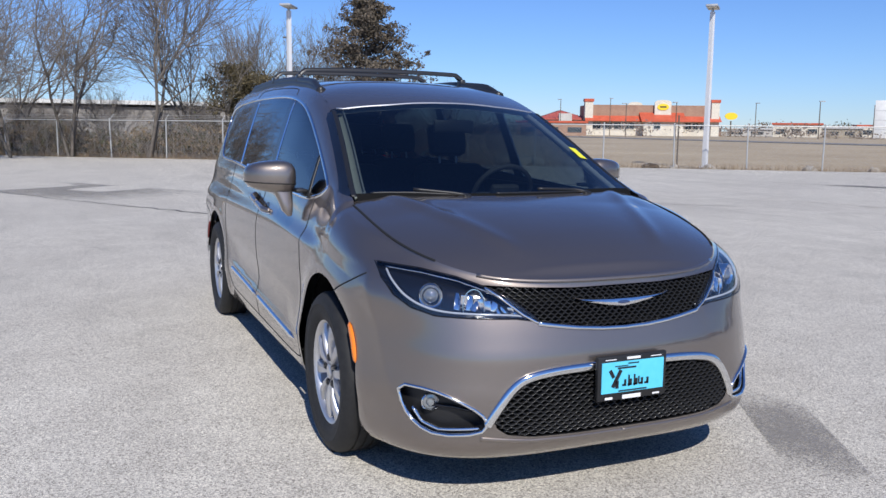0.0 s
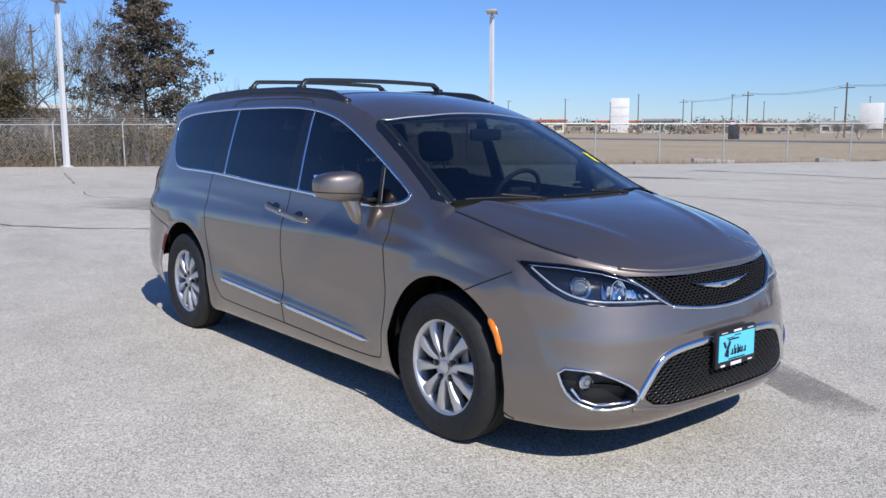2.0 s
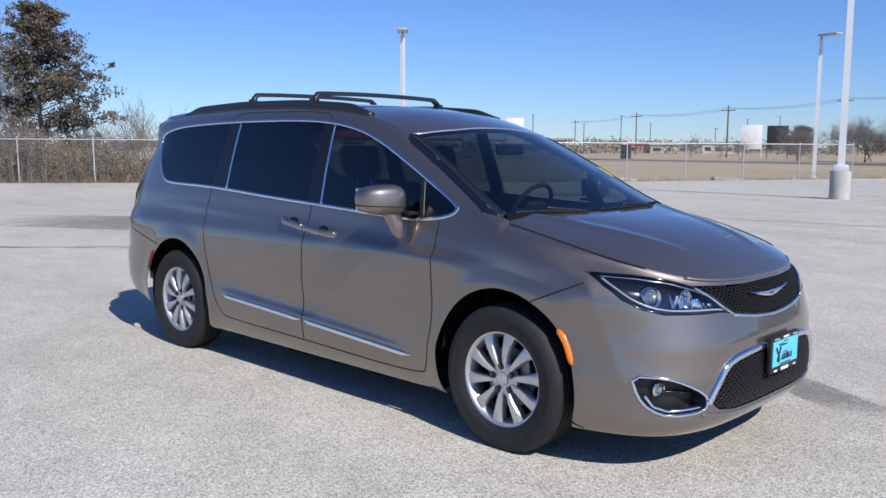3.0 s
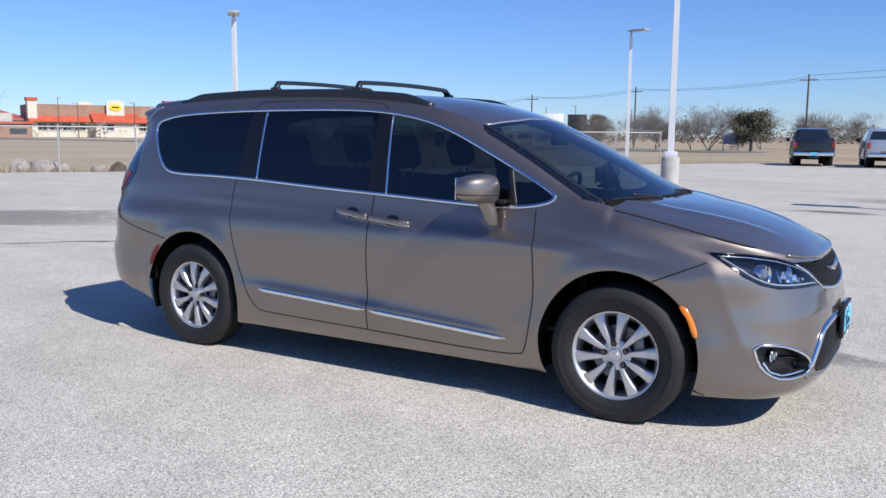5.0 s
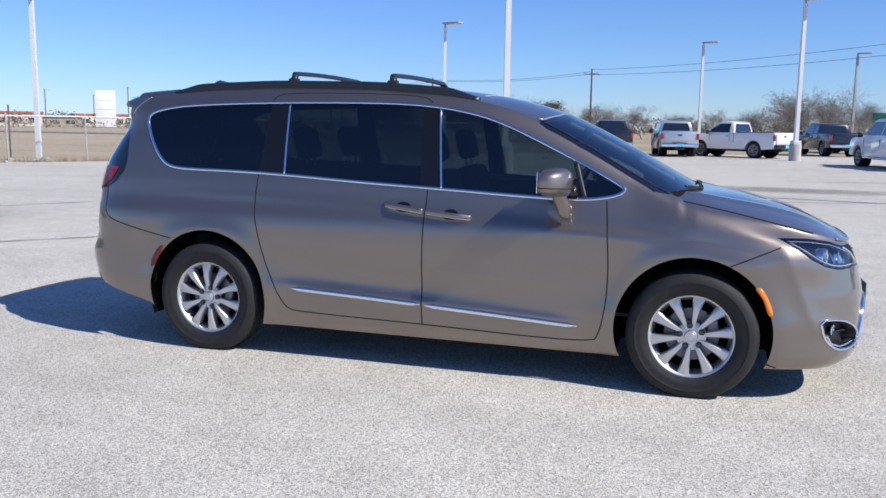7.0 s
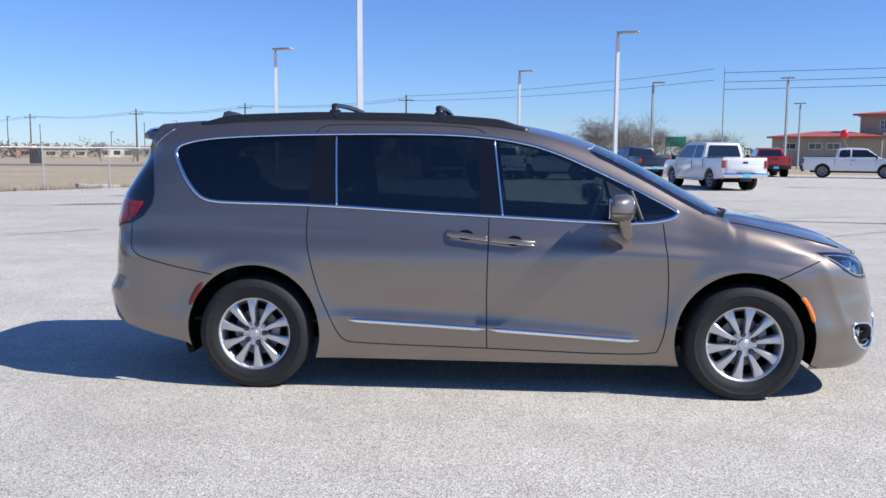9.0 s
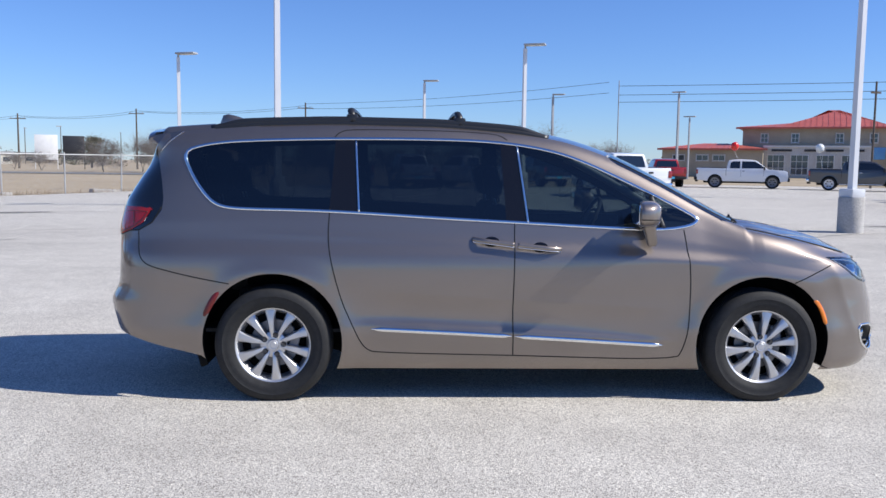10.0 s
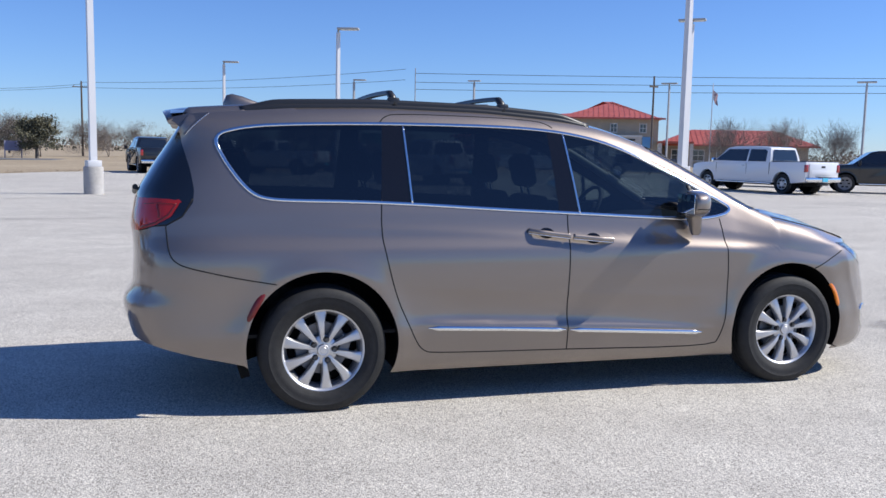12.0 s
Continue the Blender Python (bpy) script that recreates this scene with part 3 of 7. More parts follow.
def front_band(name, poly, width, height, material, parent, sgn=1, closed=False, label="", step=0.02, lift=0.0, taper=False):
    """A band on the nose along a line given in the front view (y to the side, z up)."""
    q = dense(poly, step, closed)
    e = 0.004
    x = front_x(q[:, 0], q[:, 1])
    gy_ = (front_x(np.abs(q[:, 0]) + e, q[:, 1]) - front_x(np.abs(q[:, 0]) - e, q[:, 1])) / (2 * e) * np.sign(q[:, 0] + 1e-9)
    gz_ = (front_x(q[:, 0], q[:, 1] + e) - front_x(q[:, 0], q[:, 1] - e)) / (2 * e)
    n = np.stack([np.ones(len(q)), -gy_, -gz_], -1)
    n /= np.linalg.norm(n, axis=1, keepdims=True)
    p = np.stack([x, q[:, 0], q[:, 1]], -1) + n * lift
    return sweep(name, p * (1, sgn, 1), n * (1, sgn, 1), width, height, material, parent, closed, label, taper)


OUT = -1.0
van = empty("minivan", "grey-brown metallic minivan with roof rack parked on the concrete", "minivan")
BG = body_grid()
if np.cross(BG[110, 41] - BG[110, 40], BG[111, 40] - BG[110, 40])[1] > 0:
    OUT = 1.0
skin = Skin(BG)
if skin.N[110 * BG.shape[1] + 40][1] > 0:
    OUT = 1.0
else:
    OUT = -1.0

# lines of the flank, in the side view (x, z)
def arch(hx, r=0.430):
    return [(hx + r * math.cos(a), ARCH_Z + r * math.sin(a)) for a in np.linspace(-0.75, math.pi + 0.75, 60)]


DLO = rounded([(-2.138, 1.548), (-1.988, 1.596), (-1.763, 1.620), (-1.19, 1.640), (-0.448, 1.644), (-0.079, 1.626), (0.206, 1.580), (0.409, 1.515),
               (0.638, 1.412), (0.842, 1.315), (1.096, 1.188), (1.145, 1.150), (1.085, 1.112), (0.897, 1.086), (0.560, 1.097), (0.053, 1.122),
               (-0.461, 1.145), (-1.021, 1.177), (-1.389, 1.190), (-1.70, 1.193), (-1.846, 1.201), (-1.925, 1.228), (-1.998, 1.301), (-2.078, 1.417)], 2)
SLIDE = [(-1.20, 1.20), (-1.209, 1.041), (-1.195, 0.911), (-1.126, 0.644), (-1.058, 0.495), (-1.003, 0.375), (-0.962, 0.325), (-0.900, 0.306), (-0.045, 0.290),
         (-0.040, 1.13), (-0.079, 1.628), (-0.110, 1.667), (-0.163, 1.683), (-1.08, 1.703), (-1.155, 1.68), (-1.184, 1.632)]
FDOOR = [(-0.045, 0.290), (0.993, 0.262), (1.035, 0.33), (1.066, 0.491), (1.073, 0.65), (1.068, 0.817), (1.039, 1.095), (0.86, 1.31), (0.41, 1.52), (-0.079, 1.628), (-0.040, 1.13)]
FBUMP = [(1.73, 0.763), (1.985, 0.874), (2.01, 0.97), (3, 0.97), (3, 0.0), (1.5, 0.0), (1.5, 0.35)]
RBCUT = [(-1.808, 0.737), (-1.989, 0.767), (-2.17, 0.808), (-2.30, 0.840), (-2.352, 0.872), (-2.376, 0.925), (-2.388, 1.05)]
RBUMP = RBCUT + [(-3, 1.05), (-3, 0.1), (-1.5, 0.1), (-1.5, 0.4)]
MARKER = [(1.862, 0.650), (1.897, 0.656), (1.935, 0.600), (1.962, 0.535), (1.966, 0.499), (1.942, 0.499), (1.918, 0.57), (1.89, 0.62)]
REFL = [(-1.905, 0.677), (-1.863, 0.692), (-1.885, 0.641), (-1.948, 0.533), (-1.976, 0.540), (-1.947, 0.612)]
TAILGLASS = [(-2.31, 1.56), (-2.300, 1.497), (-2.258, 1.36), (-2.238, 1.25), (-2.243, 1.18), (-2.300, 1.10), (-2.384, 1.052), (-3, 1.052), (-3, 1.56)]
TAILLAMP = [(-2.305, 1.186), (-2.38, 1.196), (-3, 1.20), (-3, 1.00), (-2.533, 1.02), (-2.436, 1.056), (-2.358, 1.102)]
# lines of the nose, in the front view (y, z)
HEADLAMP = [(0.860, 0.920), (0.735, 0.909), (0.628, 0.886), (0.545, 0.855), (0.473, 0.818), (0.40, 0.762), (0.362, 0.729), (0.455, 0.742), (0.605, 0.744), (0.730, 0.748), (0.800, 0.771), (0.846, 0.812), (0.866, 0.868)]
GRILLE = [(-0.2, 0.845), (0.2, 0.844), (0.40, 0.852), (0.55, 0.860), (0.478, 0.806), (0.42, 0.76), (0.362, 0.726), (0.21, 0.704), (0.0, 0.692), (-0.2, 0.692)]
LGRILLE = [(-0.2, 0.532), (0.17, 0.532), (0.31, 0.528), (0.42, 0.508), (0.475, 0.472), (0.552, 0.375), (0.545, 0.335), (0.50, 0.305), (0.40, 0.290), (0.2, 0.286), (-0.2, 0.286)]
FOG = rounded([(0.853, 0.480), (0.76, 0.474), (0.69, 0.447), (0.60, 0.395), (0.572, 0.350), (0.60, 0.312), (0.74, 0.298), (0.80, 0.328), (0.836, 0.39)], 1)

SIDE, FRONT, ANY = [0, 2], [1, 2], ("body", "fdoor", "sdoor", "fbump", "rbump")
skin.cut(arch(HUBX), SIDE, "hole")
skin.cut(arch(-HUBX), SIDE, "hole")
skin.cut(SLIDE, SIDE, "sdoor")
skin.cut(FDOOR, SIDE, "fdoor")
skin.cut(FBUMP, SIDE, "fbump")
skin.cut(RBUMP, SIDE, "rbump")
skin.cut(TAILGLASS, SIDE, "tailglass", ANY)
skin.cut(TAILLAMP, SIDE, "taillamp", ("tailglass", "body", "rbump"), where=lambda v: v[:, 1] > 0.42)
skin.cut([(-1, 0.68), (0.70, 0.68), (0.72, 1.06), (-1, 1.06)], FRONT, "tailgate", ("rbump", "body"), where=lambda v: v[:, 0] < -2.2)
nose = lambda v: v[:, 0] > 1.9
skin.cut(HEADLAMP, FRONT, "headlamp", ("fbump", "body"), where=nose)
skin.cut(GRILLE, FRONT, "grille", ("fbump", "body"), where=nose)
skin.cut(LGRILLE, FRONT, "lgrille", ("fbump",), where=nose)
skin.cut(FOG, FRONT, "fog", ("fbump",), where=nose)
skin.cut([(0.56, 1.70), (0.60, 1.525)] + [(x, float(edge_z(x)) - 0.026) for x in np.linspace(0.64, 1.30, 12)] + [(1.405, 1.128), (1.45, 1.30), (1.0, 1.7)], SIDE, "frit", ANY)
skin.cut(DLO, SIDE, "pillar", ANY)
skin.cut([(-2.2, 1.0), (-1.215, 1.0), (-1.175, 1.62), (-1.18, 1.8), (-2.2, 1.8)], SIDE, "glass_r", ("pillar",))
skin.cut([(-1.015, 1.0), (-0.085, 1.0), (-0.125, 1.65), (-1.045, 1.65)], SIDE, "glass_s", ("pillar",))
skin.cut([(0.045, 1.0), (0.895, 1.0), (0.83, 1.36), (0.60, 1.5), (0.1, 1.8), (-0.018, 1.8), (-0.012, 1.6)], SIDE, "glass_f", ("pillar",))
skin.cut([(0.925, 1.0), (1.3, 1.0), (1.3, 1.5), (0.86, 1.5), (0.855, 1.32)], SIDE, "glass_q", ("pillar",))

for sgn in (-1, 1):
    body = skin.make("body", "body_panel", PAINT, sgn, van, "grey-brown metallic body panel")
    sd = skin.make("sdoor", "sliding_door", PAINT, sgn, van)
    fd = skin.make("fdoor", "front_door", PAINT, sgn, van)
    fb = skin.make("fbump", "front_bumper", PAINT, sgn, van)
    rb = skin.make("rbump", "rear_bumper", PAINT, sgn, van)
    tg = skin.make("tailgate", "tailgate", PAINT, sgn, van)
    skin.make("tailglass", "tailgate_glass", DARKPANE, sgn, van, "black tinted glass round the tail")
    lamp_ = skin.make("taillamp", "tail_lamp", RED, sgn, van, "red tail lamp", 0.004)
    side_band("lamp_divider", [(-2.432, 1.180), (-2.418, 1.120), (-2.424, 1.080)], 0.022, 0.006, REDDARK, lamp_, sgn, label="dark red inner divider", taper=True)
    side_band("lamp_rim", [(-2.325, 1.178), (-2.372, 1.112), (-2.440, 1.066), (-2.53, 1.034)], 0.014, 0.006, REDDARK, lamp_, sgn, label="dark rim of the lens", taper=True)
    for a_, b_ in ((-1.3, -0.9), (-0.3, 0.3), (0.5, 1.2)):
        c_ = skin.V[skin.T].mean(1)[:, 0]
        pick = (skin.label == "pillar") & (c_ > a_) & (c_ < b_)
        skin.label[pick] = "one"
        skin.make("one", "window_pillar", GLOSSBLACK, sgn, van, "gloss black window pillar")
        skin.label[pick] = "pillar"
    skin.make("frit", "windscreen_border", DARKPANE, sgn, van, "black border of the windscreen")
    skin.make("glass_r", "rear_quarter_window", DARKGLASS, sgn, van, "dark privacy glass")
    skin.make("glass_s", "sliding_door_window", DARKGLASS, sgn, sd, "dark privacy glass")
    skin.make("glass_f", "front_door_window", SIDEGLASS, sgn, fd, "lightly tinted glass")
    skin.make("glass_q", "front_quarter_window", SIDEGLASS, sgn, van, "lightly tinted glass")
    # bright surround of the side windows, and its upright bars
    side_band("window_surround", DLO, 0.020, 0.006, CHROME, van, sgn, True, "chrome window surround")
    for p in ([(-1.046, 1.625), (-1.018, 1.178)], [(-0.016, 1.605), (0.046, 1.118)]):
        side_band("window_bar", p, 0.012, 0.006, CHROME, sd if p[0][0] < -0.5 else fd, sgn, label="chrome upright window bar")
    side_band("window_bar", [(0.842, 1.30), (0.912, 1.095)], 0.03, 0.006, BLACK, fd, sgn, label="black window divider")
    # joints between the panels
    for line in (rounded(SLIDE[:9], 2, False), [(-0.045, 0.290), (-0.050, 0.6), (-0.040, 1.12)], rounded([(-0.076, 1.643), (-0.079, 1.645), (-0.110, 1.667), (-0.163, 1.683), (-0.4, 1.698), (-1.08, 1.703), (-1.155, 1.68), (-1.184, 1.645)], 2, False),
                 rounded([(-0.045, 0.290), (0.993, 0.262), (1.035, 0.33), (1.066, 0.491), (1.073, 0.65), (1.068, 0.817), (1.041, 1.088)], 2, False),
                 [(1.73, 0.763), (1.985, 0.874)], rounded(RBCUT, 2, False)):
        side_band("panel_joint", line, 0.007, 0.0018, GAP, van, sgn, lift=0.0)
    side_band("tail_lamp_joint", [(-2.245, 1.20), (-2.300, 1.105), (-2.384, 1.056), (-2.45, 1.05), (-2.53, 1.02)], 0.008, 0.002, GAP, van, sgn)
    # bright strip along the doors
    side_band("door_strip", [(-0.055, 0.4165), (-0.4, 0.435), (-0.935, 0.459)], 0.030, 0.014, CHROME, sd, sgn, label="chrome strip low on the door", taper=True)
    side_band("door_strip", [(0.908, 0.360), (0.4, 0.391), (-0.035, 0.4155)], 0.030, 0.014, CHROME, fd, sgn, label="chrome strip low on the door", taper=True)
    # arch lips, liners, marker lights
    for hx in (HUBX, -HUBX):
        bm = bmesh.new()
        ang = np.linspace(-0.36, math.pi + 0.36, 40)
        rings = [[bm.verts.new((hx + rr * math.cos(a), sgn * yy, ARCH_Z + rr * math.sin(a))) for a in ang] for rr, yy in ((0.485, 0.895), (0.432, 0.915), (0.445, 0.90), (0.45, 0.55), (0.02, 0.55))]
        for ra, rb_ in zip(rings, rings[1:]):
            for k in range(len(ang) - 1):
                bm.faces.new((ra[k], ra[k + 1], rb_[k + 1], rb_[k]))
        part("wheel_liner", bm, LINER, van)
    for nm, pl, mt, tx in (("side_marker", MARKER, AMBER, "amber side marker light"), ("side_reflector", REFL, REDDARK, "red side reflector")):
        pp = rounded(pl, 1)
        c = pp.mean(0)
        ring = [pp, c + (pp - c) * 0.86, c + (pp - c) * 0.3]
        vs = []
        for r_, (q, lift) in enumerate(zip(ring, (0.001, 0.009, 0.012))):
            yy = side_y(q[:, 0], q[:, 1]) + lift
            vs += [(x, sgn * y, z) for (x, z), y in zip(q, yy)]
        m_ = len(pp)
        fs = [(r_ * m_ + k, r_ * m_ + (k + 1) % m_, (r_ + 1) * m_ + (k + 1) % m_, (r_ + 1) * m_ + k) for r_ in range(2) for k in range(m_)] + [tuple(range(2 * m_, 3 * m_))]
        obj(nm, vs, fs, mt, van, label=tx)

# upper sheet: windscreen and roof
vv = np.linspace(-1, 1, 121)
rows = []
for v in vv:
    x0 = cowl_x(0.79 * v)
    x = np.concatenate([np.linspace(x0, 0.45, 90), np.linspace(0.45, -2.36, 80)[1:]])
    y = v * edge_y(np.minimum(x, 1.45))
    zc, ze = smooth_interp(x, ROOF_X, ROOF_ZC, 0.12), smooth_interp(np.minimum(x, 1.5), EDGE_X, EDGE_Z, 0.12)
    rows.append(np.stack([x, y, zc - (zc - ze) * abs(v) ** 2], -1))
UG = np.array(rows)


def roof_point(x, v):
    """A point of the windscreen and roof at x and the share v of the half width."""
    x, v = np.asarray(x, float), np.asarray(v, float)
    zc, ze = smooth_interp(x, ROOF_X, ROOF_ZC, 0.12), smooth_interp(np.minimum(x, 1.5), EDGE_X, EDGE_Z, 0.12)
    a = np.abs(v)
    return np.stack([x, v * edge_y(np.minimum(x, 1.45)), zc - (zc - ze) * ((0.55 + 0.5 * smoothstep(0.3, 0.75, x)) * a ** 2 + (0.45 - 0.5 * smoothstep(0.3, 0.75, x)) * a ** 5)], -1)


keep_out = OUT
top = Skin(UG)
OUT = 1.0 if top.N[60 * UG.shape[1] + 120][2] > 0 else -1.0
WS = [(0.585, -0.97), (0.61, -0.9), (0.655, -0.5), (0.668, 0), (0.655, 0.5), (0.61, 0.9), (0.585, 1.1), (1.0, 1.1), (1.7, 1.1), (1.7, -1.1), (1.0, -1.1), (0.585, -1.1)]
ve = top.V[:, 1] / edge_y(np.minimum(top.V[:, 0], 1.45))
shape = top.V.copy()
top.V[:, 1] = ve
top.cut(WS, [0, 1], "screen")
top.V = roof_point(top.V[:, 0], top.V[:, 1])
roof = top.make("body", "roof", PAINT, 1, van)
screen = top.make("screen", "windscreen", WINDSCREEN, 1, van, "clear laminated windscreen glass")
lining = obj("headliner", (top.V - (0.02, 0, 0.03))[:], top.T[top.label == "body"], HEADLINER, van, label="pale cloth headliner")
lining.data.materials[0] = HEADLINER
for sgn in (-1, 1):
    xs_ = np.linspace(0.60, 1.40, 40)
    p = roof_point(xs_, np.full(40, 0.985 * sgn))
    sweep("windscreen_seal", p, np.tile((0.5, 0.0, 0.85), (40, 1)), 0.026, 0.003, BLACK, screen)
vt = np.linspace(-0.955, 0.955, 60)
p = roof_point(np.interp(np.abs(vt), [0, 0.5, 0.9, 0.955], [0.668, 0.655, 0.61, 0.585]), vt)
sweep("windscreen_top_trim", p, np.tile((0.5, 0.0, 0.85), (60, 1)), 0.012, 0.004, ALLOY, screen, label="bright edge along the roof")
OUT = keep_out

# bonnet
ys = np.concatenate([-np.sin(np.linspace(math.pi / 2, 0, 50)), np.sin(np.linspace(0, math.pi / 2, 50))[1:]]) * 0.7895
r = np.linspace(0, 1, 70)
HG = []
for y in ys:
    x = cowl_x(y) + (hood_front(y) - cowl_x(y)) * r
    HG.append(np.stack([x, np.full(70, y), hood_z(x, np.full(70, y))], -1))
HG = np.array(HG)
bonnet = obj("bonnet", HG.reshape(-1, 3), grid_faces(*HG.shape[:2])[:, ::-1], PAINT, van)
for sgn in (-1, 1):
    xx = np.linspace(2.165, 1.405, 60)
    yy = hood_edge_y(xx)
    p = np.stack([xx, sgn * yy, hood_edge_z(xx) + 0.0015], -1)
    sweep("bonnet_joint", p, np.tile((0.15, sgn * 0.45, 0.9), (len(xx), 1)), 0.010, 0.003, GAP, van)
yy = np.linspace(-0.56, 0.56, 60)
p = np.stack([hood_front(yy) + 0.002, yy, hood_edge_z(hood_front(yy)) - 0.003], -1)
sweep("bonnet_edge", p, np.tile((0.75, 0.0, 0.6), (60, 1)), 0.016, 0.006, PAINT, bonnet, label="rolled leading edge")

# ---- the van: parts ----
def copy_part(ob, m, parent):
    """A copy of a part with its sub-parts, sharing the meshes."""
    made = {}
    for o in (ob, *ob.children_recursive):
        c = o.copy()
        scene.collection.objects.link(c)
        c.parent = made.get(o.parent, parent)
        made[o] = c
    made[ob].matrix_basis = m
    return made[ob]


def spoke_mesh():
    bm = bmesh.new()
    rings = []
    for r, w, top in ((0.040, 0.011, 0.070), (0.075, 0.0130, 0.081), (0.12, 0.0175, 0.088), (0.17, 0.0245, 0.086), (0.205, 0.031, 0.081), (0.228, 0.037, 0.076)):
        off = 0.003 * math.sin((r - 0.04) / 0.19 * math.pi)
        rings.append([bm.verts.new((r, off + a * w, b)) for a, b in ((-1, top - 0.045), (-1, top - 0.008), (-0.72, top), (0.15, top + 0.0015), (0.72, top), (1, top - 0.008), (1, top - 0.045))])
    for p, q in zip(rings, rings[1:]):
        for k in range(6):
            bm.faces.new((p[k], p[k + 1], q[k + 1], q[k]))
    bm.faces.new(rings[0][::-1]); bm.faces.new(rings[-1])
    return bm


def make_wheel():
    """One wheel about its own axle, z outwards."""
    bm = bmesh.new()
    lathe(bm, [(0.222, -0.09), (0.205, -0.05), (0.205, 0.04), (0.218, 0.07), (0.224, 0.082), (0.232, 0.090), (0.237, 0.091), (0.239, 0.084), (0.234, 0.07)], 64)
    rim = part("wheel", bm, ALLOY, van, "ten-spoke polished alloy wheel with black tyre")
    bm = bmesh.new()
    tread = [(0.3635, 0.070), (0.3640, 0.046), (0.356, 0.044), (0.356, 0.036), (0.3645, 0.034), (0.3645, 0.006), (0.356, 0.004), (0.356, -0.004), (0.3645, -0.006), (0.3645, -0.034), (0.356, -0.036), (0.356, -0.044), (0.3640, -0.046), (0.3635, -0.07)]
    lathe(bm, [(0.228, 0.072), (0.234, 0.090), (0.243, 0.099), (0.262, 0.106), (0.266, 0.1085), (0.285, 0.112), (0.305, 0.113), (0.309, 0.1155), (0.325, 0.1115), (0.342, 0.103), (0.354, 0.091), (0.361, 0.078)] + tread + [(0.354, -0.091), (0.325, -0.112), (0.285, -0.112), (0.243, -0.1), (0.228, -0.09)], 96)
    part("tyre", bm, RUBBER, rim, "black road tyre with worn tread")
    part("wheel_back", lathe(bmesh.new(), [(0.0, -0.02), (0.2, -0.02), (0.207, 0.0)], 40), LINER, rim)
    part("brake_disc", lathe(bmesh.new(), [(0.06, 0.0), (0.06, 0.012), (0.15, 0.012), (0.152, 0.0), (0.152, -0.01)], 40), ALLOY_DARK, rim)
    bm = bmesh.new()
    lathe(bm, [(0.20, 0.02), (0.205, 0.055), (0.214, 0.066)], 48)
    part("rim_inner", bm, ALLOY_DARK, rim)
    box("brake_caliper", 0.12, 0.04, 0.02, 0.06, 0.14, 0.05, ALLOY_DARK, rim, 0.01)
    part("hub", lathe(bmesh.new(), [(0.082, 0.045), (0.082, 0.064), (0.070, 0.071), (0.036, 0.074)], 32), ALLOY, rim)
    part("centre_cap", lathe(bmesh.new(), [(0.034, 0.068), (0.034, 0.082), (0.029, 0.085), (0.026, 0.0835), (0.020, 0.0835), (0.018, 0.0855), (0.0, 0.086)], 28), ALLOY, rim, "domed centre cap")
    sp = part("spoke", spoke_mesh(), ALLOY, rim)
    for k in range(1, 10):
        o = new("spoke", sp.data)
        o.parent, o.matrix_basis = rim, pose(0, 0, 0, 0, 0, 36 * k)
    for k in range(5):
        a = radians(72 * k + 18)
        c = Vector((0.0635 * math.cos(a), 0.0635 * math.sin(a), 0))
        if k == 0:
            bm = bmesh.new()
            lathe(bm, [(0.0175, 0.055), (0.0175, 0.0815), (0.0125, 0.079)], 16)
            bmesh.ops.create_cone(bm, cap_ends=True, segments=6, radius1=0.0115, radius2=0.0105, depth=0.02, matrix=Matrix.Translation((0, 0, 0.078)))
            nut = part("lug_nut", bm, mat("dark_steel_nut", (0.10, 0.10, 0.105), 0.35, 0.9), rim)
            nut.matrix_basis = Matrix.Translation(c)
        else:
            o = new("lug_nut", nut.data)
            o.parent, o.matrix_basis = rim, Matrix.Translation(c)
    return rim


wheel = make_wheel()
AX = 0.853
wheel.matrix_basis = pose(HUBX, -AX, HUBZ, 90, 0, 0) @ pose(0, 0, 0, 0, 0, 9)
copy_part(wheel, pose(-HUBX, -AX, HUBZ, 90, 0, 0) @ pose(0, 0, 0, 0, 0, -14), van)
copy_part(wheel, pose(HUBX, AX, HUBZ, -90, 0, 0) @ pose(0, 0, 0, 0, 0, 20), van)
copy_part(wheel, pose(-HUBX, AX, HUBZ, -90, 0, 0), van)
for hx in (HUBX, -HUBX):
    for sg in (-1, 1):
        # the tyre's foot pressed flat on the ground
        box("tyre_foot", hx, sg * 0.853, 0.0055, 0.17, 0.19, 0.011, RUBBER, van, 0.004)

# underbody and cabin floor
bm = bmesh.new()
add_box(bm, 0, 0, 0.25, 2.15, 1.78, 0.08)
add_box(bm, 2.02, 0, 0.26, 0.55, 1.2, 0.06)
add_box(bm, -2.1, 0, 0.38, 0.6, 1.3, 0.06)
add_box(bm, 0, 0, 0.30, 4.2, 1.08, 0.06)
part("underbody", bm, LINER, van)
box("cabin_floor", -0.4, 0, 0.42, 3.4, 1.62, 0.02, TRIM, van)
for sg in (-1, 1):
    box("door_lining", -0.02, sg * 0.84, 0.76, 2.10, 0.04, 0.66, TRIM, van, 0.01)
    box("quarter_lining", -1.60, sg * 0.84, 0.98, 1.04, 0.04, 0.24, TRIM, van, 0.01)
box("firewall", 1.28, 0, 0.72, 0.04, 1.5, 0.62, LINER, van)
box("tail_lining", -2.32, 0, 0.75, 0.04, 1.4, 0.6, LINER, van)
bm = bmesh.new()
add_box(bm, 1.75, 0, 0.82, 0.85, 1.1, 0.02)
part("engine_bay_cover", bm, LINER, van)

